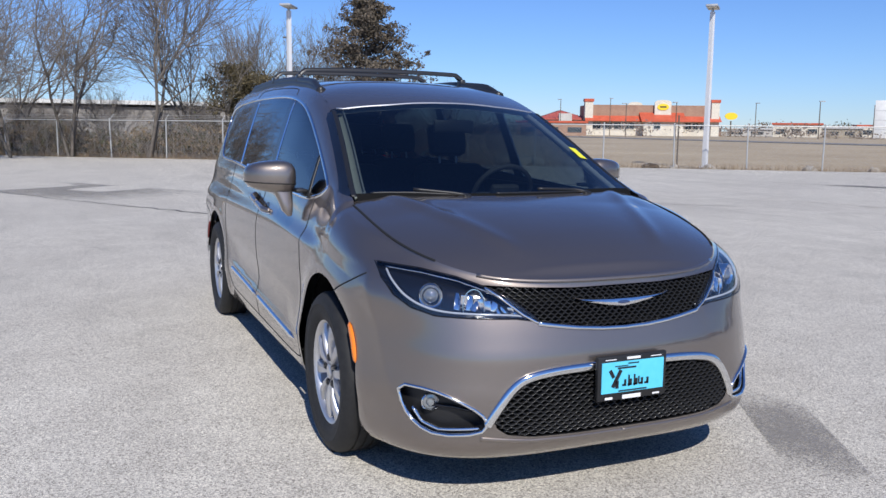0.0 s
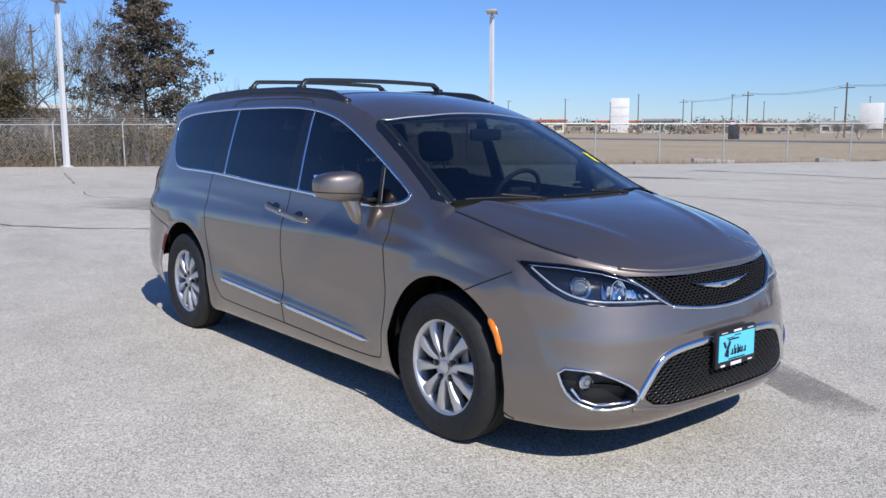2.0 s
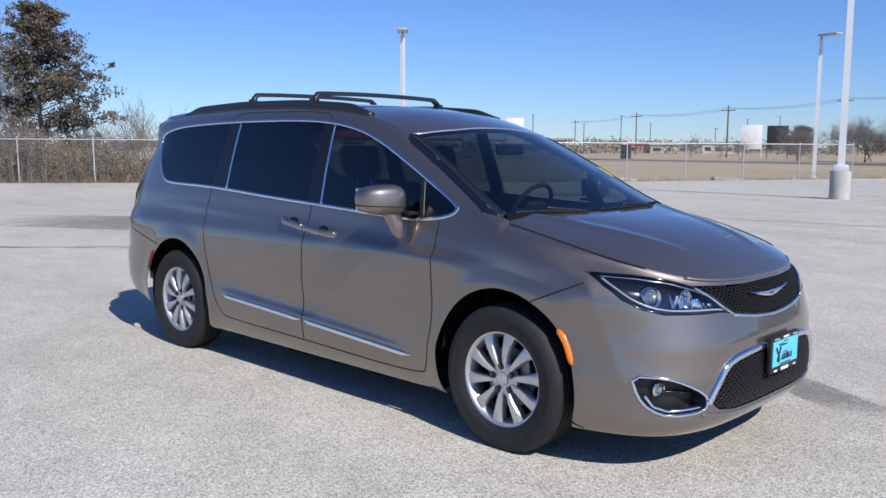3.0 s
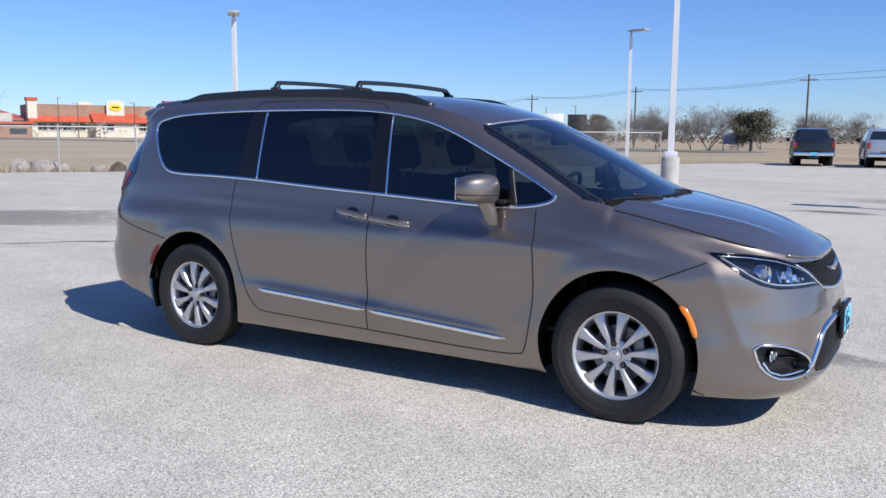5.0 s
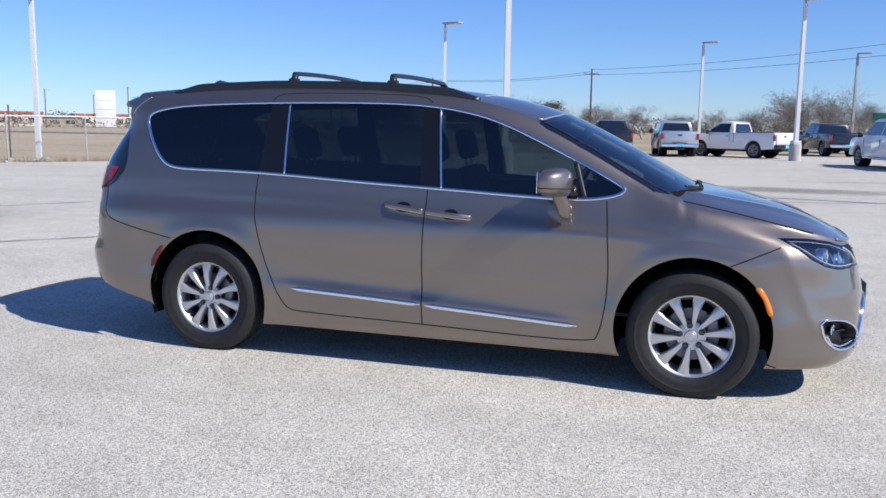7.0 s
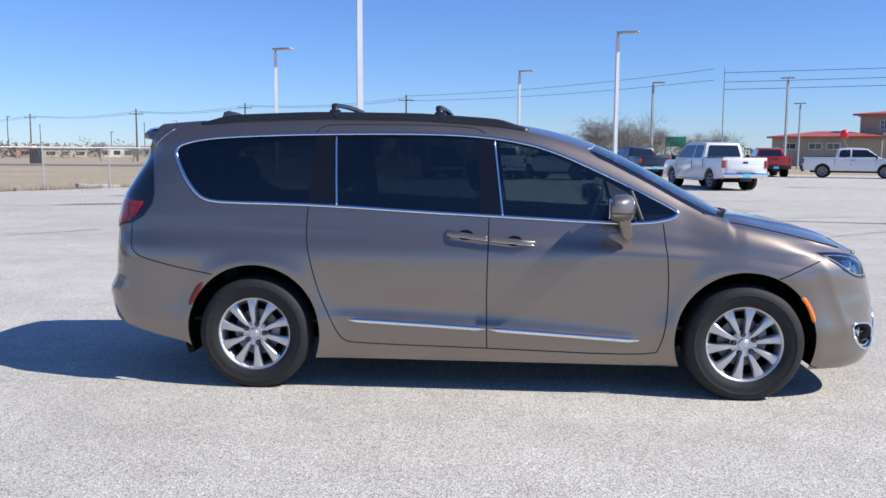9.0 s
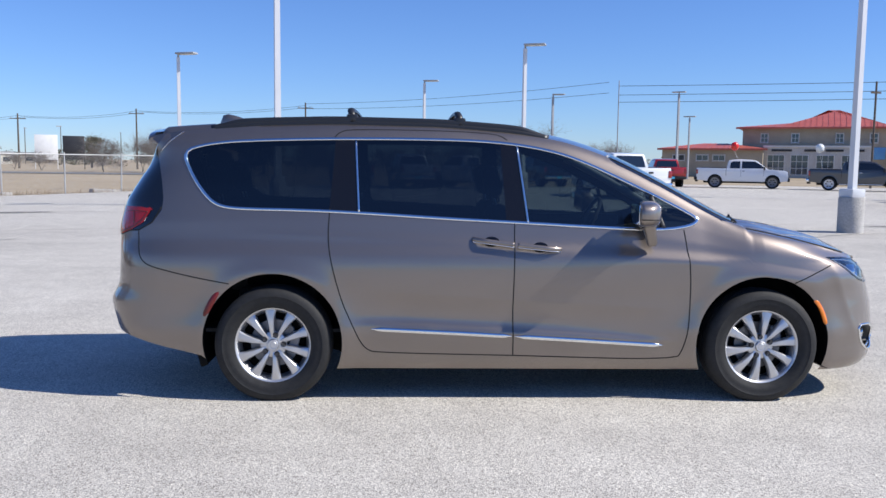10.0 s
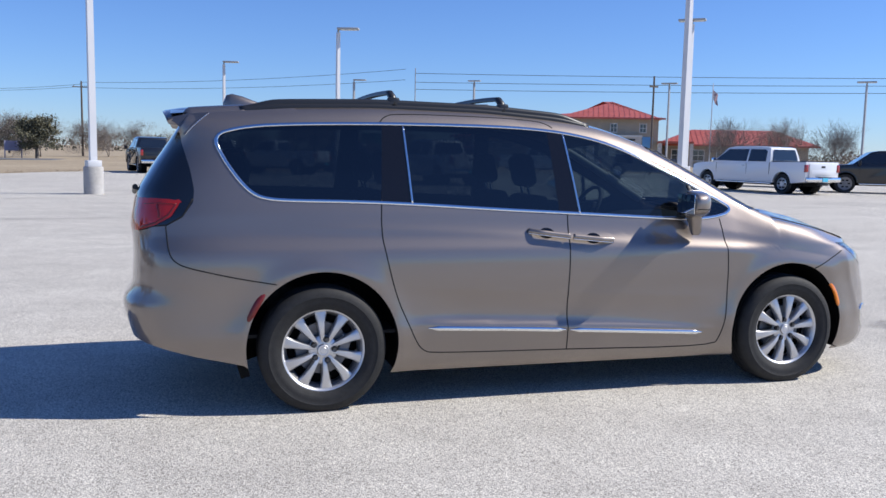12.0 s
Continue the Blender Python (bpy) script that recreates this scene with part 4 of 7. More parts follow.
# recessed openings of the nose
FY, FZ = np.linspace(0, 0.92, 93), np.linspace(0.20, 0.98, 79)
FXT = np.array([front_x(FY, np.full(len(FY), z)) for z in FZ])


def fx(y, z):
    y, z = np.abs(np.asarray(y, float)), np.asarray(z, float)
    a = np.clip((y - FY[0]) / (FY[1] - FY[0]), 0, len(FY) - 1.001)
    b = np.clip((z - FZ[0]) / (FZ[1] - FZ[0]), 0, len(FZ) - 1.001)
    i, j = a.astype(int), b.astype(int)
    u, v = a - i, b - j
    return FXT[j, i] * (1 - u) * (1 - v) + FXT[j, i + 1] * u * (1 - v) + FXT[j + 1, i] * (1 - u) * v + FXT[j + 1, i + 1] * u * v


def fpoint(y, z, out=0.0):
    """Points on the nose and the outward normals there."""
    y, z = np.asarray(y, float), np.asarray(z, float)
    e = 0.01
    sg = np.where(y < 0, -1.0, 1.0)
    gy_ = (fx(np.abs(y) + e, z) - fx(np.maximum(np.abs(y) - e, 0), z)) / (2 * e) * sg
    gz_ = (fx(y, z + e) - fx(y, z - e)) / (2 * e)
    n_ = np.stack([np.ones_like(y), -gy_, -gz_], -1)
    n_ /= np.linalg.norm(n_, axis=-1, keepdims=True)
    return np.stack([fx(y, z), y, z], -1) + n_ * out, n_


def recess(name, poly, depth, material, parent, sgn):
    """The side walls of an opening in the nose."""
    q = dense(poly, 0.015)
    p0, n0 = fpoint(q[:, 0], q[:, 1], 0.0)
    p1 = p0 - (depth, 0, 0) * np.ones_like(p0)
    k = len(q)
    vs = np.concatenate([p0, p1]) * (1, sgn, 1)
    return obj(name, vs, [(i, (i + 1) % k, k + (i + 1) % k, k + i) for i in range(k)], material, parent)


def fband(name, line, width, height, material, parent, sgn=1, closed=False, label="", lift=0.0, step=0.012):
    q = dense(line, step, closed)
    p, n_ = fpoint(q[:, 0], q[:, 1], lift)
    return sweep(name, p * (1, sgn, 1), n_ * (1, sgn, 1), width, height, material, parent, closed, label)


def backing(label, name, depth, material, parent, sgn):
    """The floor of an opening: the skin's own shape, set straight back."""
    t = skin.T[skin.label == label]
    used = np.unique(t)
    m_ = np.full(len(skin.V), -1)
    m_[used] = np.arange(len(used))
    return obj(name, (skin.V[used] - (depth, 0, 0)) * (1, sgn, 1), m_[t], material, parent)


HOUSING = mat("dark_lamp_housing", (0.008, 0.009, 0.011), 0.16)
LAMPGREY = mat("grey_lamp_wall", (0.05, 0.052, 0.056), 0.25, 0.6)
LIGHTGUIDE = mat("milky_light_guide", (0.42, 0.44, 0.48), 0.15, coat=1.0)
REFLECTOR = mat("lamp_reflector", (0.85, 0.86, 0.88), 0.06, 1.0)
for sgn in (-1, 1):
    lamp = backing("headlamp", "headlamp", 0.07, HOUSING, van, sgn)
    lamp["label"] = "clear projector headlamp with chrome inside"
    skin.make("headlamp", "lamp_lens", CLEAR, sgn, lamp, "clear lens")
    recess("lamp_wall", HEADLAMP, 0.07, LAMPGREY, lamp, sgn)
    fband("lamp_seal", HEADLAMP, 0.006, 0.002, GLOSSBLACK, lamp, sgn, True)
    low = [(0.375, 0.742), (0.455, 0.757), (0.605, 0.760), (0.722, 0.765), (0.785, 0.786), (0.826, 0.822), (0.842, 0.868), (0.838, 0.903)]
    fband("light_strip", rounded(low, 2, False), 0.009, 0.008, LIGHTGUIDE, lamp, sgn, label="bright light guide", lift=-0.014)
    fband("lamp_brow", [(0.84, 0.911), (0.735, 0.900), (0.628, 0.877), (0.545, 0.846), (0.473, 0.809), (0.41, 0.762)], 0.005, 0.005, CHROME, lamp, sgn, lift=-0.012)
    # projector
    c, _ = fpoint(np.array([0.738]), np.array([0.843]), -0.05)
    c = c[0] * (1, sgn, 1)
    m = Matrix.Translation(Vector(c)) @ pose(0, 0, 0, 0, 90, 0) @ pose(0, 0, 0, 0, 0, 0)
    m = Matrix.Translation(Vector(c)) @ Vector((1, 0.45 * sgn, 0.05)).to_track_quat("Z", "Y").to_matrix().to_4x4()
    part("projector_ring", lathe(bmesh.new(), [(0.030, 0.0), (0.036, 0.014), (0.045, 0.020), (0.050, 0.012), (0.050, -0.03)], 32, m), REFLECTOR, lamp)
    part("projector_lens", lathe(bmesh.new(), [(0.030, 0.004), (0.025, 0.016), (0.015, 0.024), (0.0, 0.027)], 28, m), mat("projector_glass", (0.28, 0.30, 0.32), 0.03, 0.6, coat=1.0) if sgn < 0 else bpy.data.materials["projector_glass"], lamp)
    c, _ = fpoint(np.array([0.60]), np.array([0.80]), -0.060)
    m = Matrix.Translation(Vector(c[0] * (1, sgn, 1))) @ Vector((1, 0.25 * sgn, 0.12)).to_track_quat("Z", "Y").to_matrix().to_4x4() @ Matrix.Diagonal((1.0, 1.5, 1.0, 1))
    part("high_beam_bowl", lathe(bmesh.new(), [(0.008, -0.028), (0.022, -0.022), (0.034, -0.008), (0.042, 0.014), (0.044, 0.014)], 24, m), REFLECTOR, lamp)
    # faceted high-beam bowl, and ribs towards the grille
    random.seed(4)
    for k in range(11):
        yk, zk = 0.655 - 0.022 * k, 0.822 - 0.0052 * k + random.uniform(-0.004, 0.004)
        c, _ = fpoint(np.array([yk]), np.array([zk]), -0.055)
        m = Matrix.Translation(Vector(c[0] * (1, sgn, 1))) @ pose(0, 0, 0, random.uniform(-25, 25), random.uniform(-50, 10), sgn * random.uniform(-10, 40))
        box("reflector_facet", 0, 0, 0, 0.012, 0.026, 0.070 - 0.004 * k, REFLECTOR, lamp, 0.003, m=m)
    # fog lamp in its pocket
    pocket = backing("fog", "fog_lamp_pocket", 0.07, BLACK, van, sgn)
    recess("pocket_wall", FOG, 0.07, BLACK, pocket, sgn)
    fband("fog_lamp_surround", FOG, 0.013, 0.008, CHROME, pocket, sgn, True, "chrome fog lamp surround")
    fband("fog_lamp_sill", [(0.60, 0.326), (0.74, 0.315), (0.79, 0.338), (0.818, 0.39)], 0.016, 0.008, CHROME, pocket, sgn, lift=-0.018)
    fband("pocket_rib", [(0.63, 0.388), (0.70, 0.402), (0.77, 0.400)], 0.012, 0.008, GLOSSBLACK, pocket, sgn, lift=-0.045)
    c, _ = fpoint(np.array([0.775]), np.array([0.412]), -0.045)
    m = Matrix.Translation(Vector(c[0] * (1, sgn, 1))) @ Vector((1, 0.3 * sgn, 0)).to_track_quat("Z", "Y").to_matrix().to_4x4()
    part("fog_lamp_ring", lathe(bmesh.new(), [(0.033, -0.02), (0.036, 0.008), (0.032, 0.012), (0.028, 0.006)], 28, m), CHROME, pocket)
    part("fog_lamp_bulb", lathe(bmesh.new(), [(0.028, 0.004), (0.018, 0.006), (0.012, 0.016), (0.0, 0.018)], 28, m), bpy.data.materials["projector_glass"], pocket)

# grilles
def opening_wall(name, poly, depth, material, parent):
    """The wall round an opening that crosses the middle of the nose."""
    half = [p for p in poly if p[0] > 0]
    loop = [(0.0, half[0][1])] + half + [(0.0, half[-1][1])]
    for sg in (-1, 1):
        q = dense(loop, 0.015, False)
        p0, _ = fpoint(q[:, 0], q[:, 1], 0.0)
        p1 = p0 - np.array((depth, 0, 0))
        k = len(q)
        obj(name, np.concatenate([p0, p1]) * (1, sg, 1), [(i, i + 1, k + i + 1, k + i) for i in range(k - 1)], material, parent)


def mesh_grille(label, name, poly, z0, z1, pitch, cell, text):
    g = backing(label, name, 0.05, LINER, van, -1)
    g["label"] = text
    backing(label, "grille_backing", 0.05, LINER, g, 1)
    full = np.array([(y, z) for y, z in poly if y > -0.05])
    zz = z0
    k = 0
    while zz < z1:
        yy = np.arange(-0.62, 0.6201, cell / 6)
        tri = np.abs(((yy / cell + 0.5 * (k % 2)) % 1.0) - 0.5) * 2
        z = zz + (tri - 0.5) * pitch * 0.80
        ins = signed(np.stack([np.abs(yy), z], -1), np.array(poly)) < -0.001
        runs, cur = [], []
        for i, ok in enumerate(ins):
            if ok:
                cur.append(i)
            elif cur:
                runs.append(cur)
                cur = []
        if cur:
            runs.append(cur)
        for rr in runs:
            if len(rr) > 4:
                p, n_ = fpoint(yy[rr], z[rr], -0.012)
                sweep("grille_bar", p, n_, 0.0048, 0.012, GRILLEBLACK, g)
        zz += pitch
        k += 1
    return g


ug = mesh_grille("grille", "upper_grille", GRILLE, 0.694, 0.862, 0.0118, 0.030, "black honeycomb upper grille with a chrome rim")
lg = mesh_grille("lgrille", "lower_grille", LGRILLE, 0.288, 0.535, 0.0142, 0.036, "black honeycomb lower grille")
opening_wall("grille_wall", GRILLE, 0.055, BLACK, ug)
opening_wall("grille_wall", LGRILLE, 0.055, BLACK, lg)
sym = lambda half: half + [(-y, z) for y, z in half[::-1] if y != 0]
fband("grille_rim", sym([(0.372, 0.722), (0.30, 0.711), (0.21, 0.6985), (0.10, 0.689), (0.0, 0.686)]), 0.017, 0.008, CHROME, ug, label="chrome lower rim")
for sgn in (-1, 1):
    fband("grille_side_rim", [(0.372, 0.724), (0.425, 0.755), (0.482, 0.802), (0.545, 0.852)], 0.010, 0.006, CHROME, ug, sgn)
    fband("lower_grille_rim", rounded([(0.575, 0.345), (0.545, 0.402), (0.487, 0.487), (0.43, 0.526), (0.31, 0.546), (0.145, 0.551)], 2, False), 0.034, 0.014, CHROME, lg, sgn, label="chrome rim over the lower grille")
    fband("bumper_crease", [(0.60, 0.292), (0.40, 0.272), (0.2, 0.268), (0.0, 0.267)], 0.02, 0.006, PAINT, lg, sgn, label="body-coloured lip")
wing = [(-0.228, 0.806), (-0.16, 0.798), (-0.06, 0.792), (0.0, 0.7925), (0.06, 0.792), (0.16, 0.798), (0.228, 0.806), (0.15, 0.785), (0.06, 0.770), (0.0, 0.764), (-0.06, 0.770), (-0.15, 0.785)]
bm = bmesh.new()
q = np.array(wing)
f_, _ = fpoint(q[:, 0], q[:, 1], 0.012)
b_, _ = fpoint(q[:, 0], q[:, 1], -0.006)
mid = q * (0.86, 0.5) + (0, 0.5 * 0.786)
c_, _ = fpoint(mid[:, 0], mid[:, 1], 0.018)
V1, V2, V3 = ([bm.verts.new(p) for p in a] for a in (b_, f_, c_))
k = len(q)
for i in range(k):
    j = (i + 1) % k
    bm.faces.new((V1[i], V1[j], V2[j], V2[i]))
    bm.faces.new((V2[i], V2[j], V3[j], V3[i]))
bm.faces.new(V3)
part("wing_badge", bm, CHROME, ug, "plain chrome wing-shaped badge")
bm = bmesh.new()
lathe(bm, [(1.0, 0.0), (0.8, 0.5), (0.0, 0.7)], 24, Matrix.Translation((float(fx(0.0, 0.783)) + 0.016, 0, 0.7825)) @ pose(0, 0, 0, 0, 90, 0) @ Matrix.Diagonal((0.007, 0.034, 0.008, 1)))
part("badge_oval", bm, mat("badge_blue", (0.03, 0.05, 0.12), 0.2, coat=1.0), ug, "dark blue oval")

# dealer plate: bars stand in for the lettering
CYAN = noisy("cyan_plate", (0.10, 0.56, 0.78), (0.12, 0.60, 0.82), 30, 0.35)
WHITEINK = mat("white_ink", (0.8, 0.8, 0.8), 0.5)
INK = mat("black_ink", (0.01, 0.01, 0.012), 0.5)
PX = 2.530
plate = box("front_plate", PX, 0.0, 0.503, 0.022, 0.318, 0.176, BLACK, van, 0.005, "cyan dealer plate in a black frame")
box("plate_insert", PX + 0.012, 0.0, 0.507, 0.004, 0.286, 0.122, CYAN, plate)
bx = lambda y, z, w, h, m_, rot=0: box("print_bar", 0, 0, 0, 0.0022, w, h, m_, plate, m=Matrix.Translation((PX + 0.0148, y, z)) @ pose(0, 0, 0, rot))
for y, z, w, h, m_, rot in ((0.0, 0.580, 0.062, 0.009, WHITEINK, 0), (0.105, 0.5785, 0.05, 0.003, WHITEINK, 0), (-0.105, 0.5785, 0.05, 0.003, WHITEINK, 0), (0.11, 0.4265, 0.034, 0.009, WHITEINK, 0), (0.005, 0.427, 0.085, 0.015, WHITEINK, 0), (-0.11, 0.4265, 0.032, 0.006, WHITEINK, 0),
                            (0.0, 0.559, 0.05, 0.004, INK, 0), (0.055, 0.551, 0.06, 0.003, INK, 0), (0.03, 0.543, 0.085, 0.006, INK, 0), (0.0, 0.452, 0.13, 0.005, INK, 0)):
    bx(-y, z, w, h, m_, rot)
for y, z, w, h, rot in ((-0.075, 0.502, 0.016, 0.075, -28), (-0.098, 0.522, 0.014, 0.034, 30), (-0.073, 0.478, 0.014, 0.03, 0)):
    bx(y, z, w, h, INK, rot)
for i in range(5):
    y0 = -0.045 + 0.026 * i
    if i in (1, 2):
        bx(y0, 0.490, 0.007, 0.044, INK)
    if i == 3:
        bx(y0 - 0.006, 0.488, 0.006, 0.030, INK)
    bx(y0 + 0.009, 0.483, 0.010, 0.026, INK)
    bx(y0 + 0.003, 0.474, 0.016, 0.007, INK)

# door mirrors, handles
for sgn in (-1, 1):
    bm = bmesh.new()
    bmesh.ops.create_uvsphere(bm, u_segments=32, v_segments=20, radius=1.0)
    for v in bm.verts:
        x, y, z = v.co
        f_ = lambda a, p: math.copysign(abs(a) ** p, a)
        x, y, z = f_(x, 0.62), f_(y, 0.72), f_(z, 0.66)
        if x < 0:
            x *= 0.45
        taper = 1 - 0.22 * max(0, y) ** 2
        v.co = (0.742 + 0.104 * x * taper - 0.03 * y, sgn * (1.022 + 0.128 * y), 1.192 + 0.082 * z * (1 - 0.18 * y) + 0.004 * y)
    mir = part("door_mirror", bm, PAINT, van, "body-coloured door mirror")
    bm = bmesh.new()
    prof = [((0.770, 0.968, 1.140), 0.050, 0.060), ((0.785, 0.960, 1.105), 0.043, 0.046), ((0.800, 0.952, 1.065), 0.037, 0.036), ((0.812, 0.946, 1.015), 0.034, 0.026), ((0.818, 0.938, 0.990), 0.026, 0.010)]
    rings = []
    for (x, y, z), a, b in prof:
        rings.append([bm.verts.new((x + a * math.copysign(abs(math.cos(t)) ** 0.6, math.cos(t)), sgn * (y + b * math.copysign(abs(math.sin(t)) ** 0.6, math.sin(t))), z)) for t in np.linspace(0, 2 * math.pi, 20, endpoint=False)])
    for p, q in zip(rings, rings[1:]):
        for k in range(20):
            bm.faces.new((p[k], p[(k + 1) % 20], q[(k + 1) % 20], q[k]))
    bm.faces.new(rings[-1])
    part("mirror_stalk", bm, PAINT, mir)
    box("mirror_sail", 0.80, sgn * 0.88, 1.12, 0.14, 0.06, 0.02, BLACK, mir, 0.006)
    bm = bmesh.new()
    add_box(bm, 0.682, sgn * 1.03, 1.195, 0.006, 0.19, 0.12, None, 0.003)
    part("mirror_glass", bm, REFLECTOR, mir, "mirror glass")
    t = np.linspace(0, 1, 24)
    ring = []
    for a in np.linspace(-1.9, 1.9, 40):
        ca, sa = math.cos(a), math.sin(a)
        u = math.copysign(abs(ca) ** 0.62, ca)
        w = math.copysign(abs(sa) ** 0.72, sa)
        u = u * 0.45 if u < 0 else u
        ring.append((0.742 + 0.1035 * u * (1 - 0.22 * max(0, w) ** 2) * 0.97 - 0.03 * w, sgn * (1.022 + 0.128 * w * 0.97), 1.160 + 0.006 * w))
    # the housing's crease, its shade put in as a thin dark band
    sweep("mirror_seam", ring, [(x - 0.742, y - sgn * 1.022, 0.0) for x, y, z in ring], 0.006, 0.003, GAP, mir)
    for (xa, za, xb, zb, flip) in ((-0.305, 1.020, -0.050, 0.990, -1), (0.245, 0.962, -0.028, 0.988, 1)):
        door = [o for o in van.children if o.name.startswith("sliding_door" if flip < 0 else "front_door")][0 if sgn < 0 else 1]
        q = np.array([(xa + (xb - xa) * k, za + (zb - za) * k) for k in t])
        yb = side_y(q[:, 0], q[:, 1])
        off = 0.034 * np.sin(np.clip(t / 0.35, 0, 1) * math.pi / 2) * 1.0
        pth = np.stack([q[:, 0], sgn * (yb + off), q[:, 1]], -1)
        h = sweep("door_handle", pth, np.tile((0, sgn, 0.1), (24, 1)), 0.030, 0.014, PAINT, door, label="body-coloured handle with a bright edge")
        sweep("handle_trim", pth - (0, 0, 0.012), np.tile((0, sgn, -0.25), (24, 1)), 0.008, 0.012, CHROME, door)
        cx = xa + (xb - xa) * 0.46
        cz = za + (zb - za) * 0.46
        # shade of the body-coloured cup, painted as a flat black disc on the skin
        cup = [(cx + 0.050 * math.cos(a), cz + 0.031 * math.sin(a)) for a in np.linspace(0, 2 * math.pi, 24, endpoint=False)]
        yy = side_y(*np.array(cup).T)
        vs = [(x, sgn * (y + 0.0015), z) for (x, z), y in zip(cup, yy)] + [(cx, sgn * (float(side_y(cx, cz)[0]) + 0.0018), cz)]
        obj("handle_cup", vs, [(k, (k + 1) % 24, 24) for k in range(24)], GLOSSBLACK, door, label="flat black disc painting the shade of the recess behind the handle")

# roof rails, cross bars, aerial, spoiler
RAILMAT = mat("satin_black_rail", (0.018, 0.019, 0.022), 0.38)
for sgn in (-1, 1):
    x = np.linspace(0.20, -1.98, 70)
    p = roof_point(x, np.full(70, sgn * 0.955))
    lift = 0.030 * smoothstep(0, 0.16, np.minimum((0.20 - x), (x + 1.98)) / 2.18 * 1.6)
    rail = sweep("roof_rail", p + np.stack([0 * x, 0 * x, lift - 0.012], -1), np.tile((0, sgn * 0.15, 1), (70, 1)), 0.042, 0.030, RAILMAT, van, label="black roof rail")
    p2 = roof_point(x, np.full(70, sgn * 0.955)) + np.stack([0 * x, 0 * x, lift * 0.3 - 0.01], -1)
    sweep("rail_base", p2, np.tile((0, sgn * 0.3, 1), (70, 1)), 0.055, 0.026, RAILMAT, rail)
for xb in (-0.39, -1.09):
    y = np.linspace(-0.575, 0.575, 40)
    base = roof_point(np.array([xb]), np.array([0.95]))[0]
    zt = base[2] + 0.086
    z = zt + 0.010 * (1 - (y / 0.575) ** 2)
    pts = [np.array((xb + 0.02, -0.585, base[2] + 0.012)), np.array((xb + 0.008, -0.562, zt - 0.022))] + [np.array((xb, a * 0.93, b)) for a, b in zip(y, z)] + [np.array((xb + 0.008, 0.562, zt - 0.022)), np.array((xb + 0.02, 0.585, base[2] + 0.012))]
    pts = np.array(pts)
    nn = np.tile((0.0, 0.0, 1.0), (len(pts), 1))
    nn[:2], nn[-2:] = (0, -1, 0.3), (0, 1, 0.3)
    bar = sweep("cross_bar", pts, nn, 0.044, 0.022, RAILMAT, van, label="black roof-rack cross bar")
    for sgn in (-1, 1):
        box("bar_foot", xb + 0.012, sgn * 0.578, base[2] + 0.035, 0.075, 0.04, 0.055, RAILMAT, bar, 0.012)
bm = bmesh.new()
for k, (xx, w, h) in enumerate(((-1.78, 0.006, 0.004), (-1.85, 0.030, 0.032), (-1.93, 0.038, 0.066), (-1.995, 0.036, 0.085), (-2.03, 0.026, 0.078), (-2.05, 0.010, 0.03))):
    zb = float(roof_point(np.array([xx]), np.array([0.0]))[0][2]) - 0.004
    ring = [bm.verts.new((xx, w * math.cos(a), zb + h * max(0, math.sin(a)) ** 0.7)) for a in np.linspace(0, math.pi, 12)]
    if k:
        for i in range(11):
            bm.faces.new((prev[i], prev[i + 1], ring[i + 1], ring[i]))
    prev = ring
bm.faces.new(prev)
part("roof_aerial", bm, PAINT, van, "shark-fin roof aerial")
# spoiler over the tail glass
bm = bmesh.new()
rings = []
for v in np.linspace(-0.99, 0.99, 41):
    a = abs(v)
    x1 = -2.412 + 0.036 * a ** 4
    top0 = roof_point(np.array([-2.16]), np.array([np.clip(v, -0.99, 0.99)]))[0]
    drop = 0.03 * a ** 8
    ring = [(-2.16, v * 0.612, top0[2] + 0.003 - drop), (-2.30, v * 0.622, top0[2] - 0.010 - drop), (x1 + 0.02, v * 0.625, top0[2] - 0.026 - drop), (x1, v * 0.625, top0[2] - 0.036 - drop), (x1 + 0.008, v * 0.622, top0[2] - 0.052 - drop), (x1 + 0.06, v * 0.620, top0[2] - 0.060 - drop), (-2.20, v * 0.612, top0[2] - 0.072 - drop)]
    rings.append([bm.verts.new(p) for p in ring])
for p, q in zip(rings, rings[1:]):
    for k in range(6):
        bm.faces.new((p[k], p[k + 1], q[k + 1], q[k]))
bm.faces.new(rings[0]); bm.faces.new(rings[-1])
sp = part("roof_spoiler", bm, PAINT, van, "body-coloured roof spoiler")
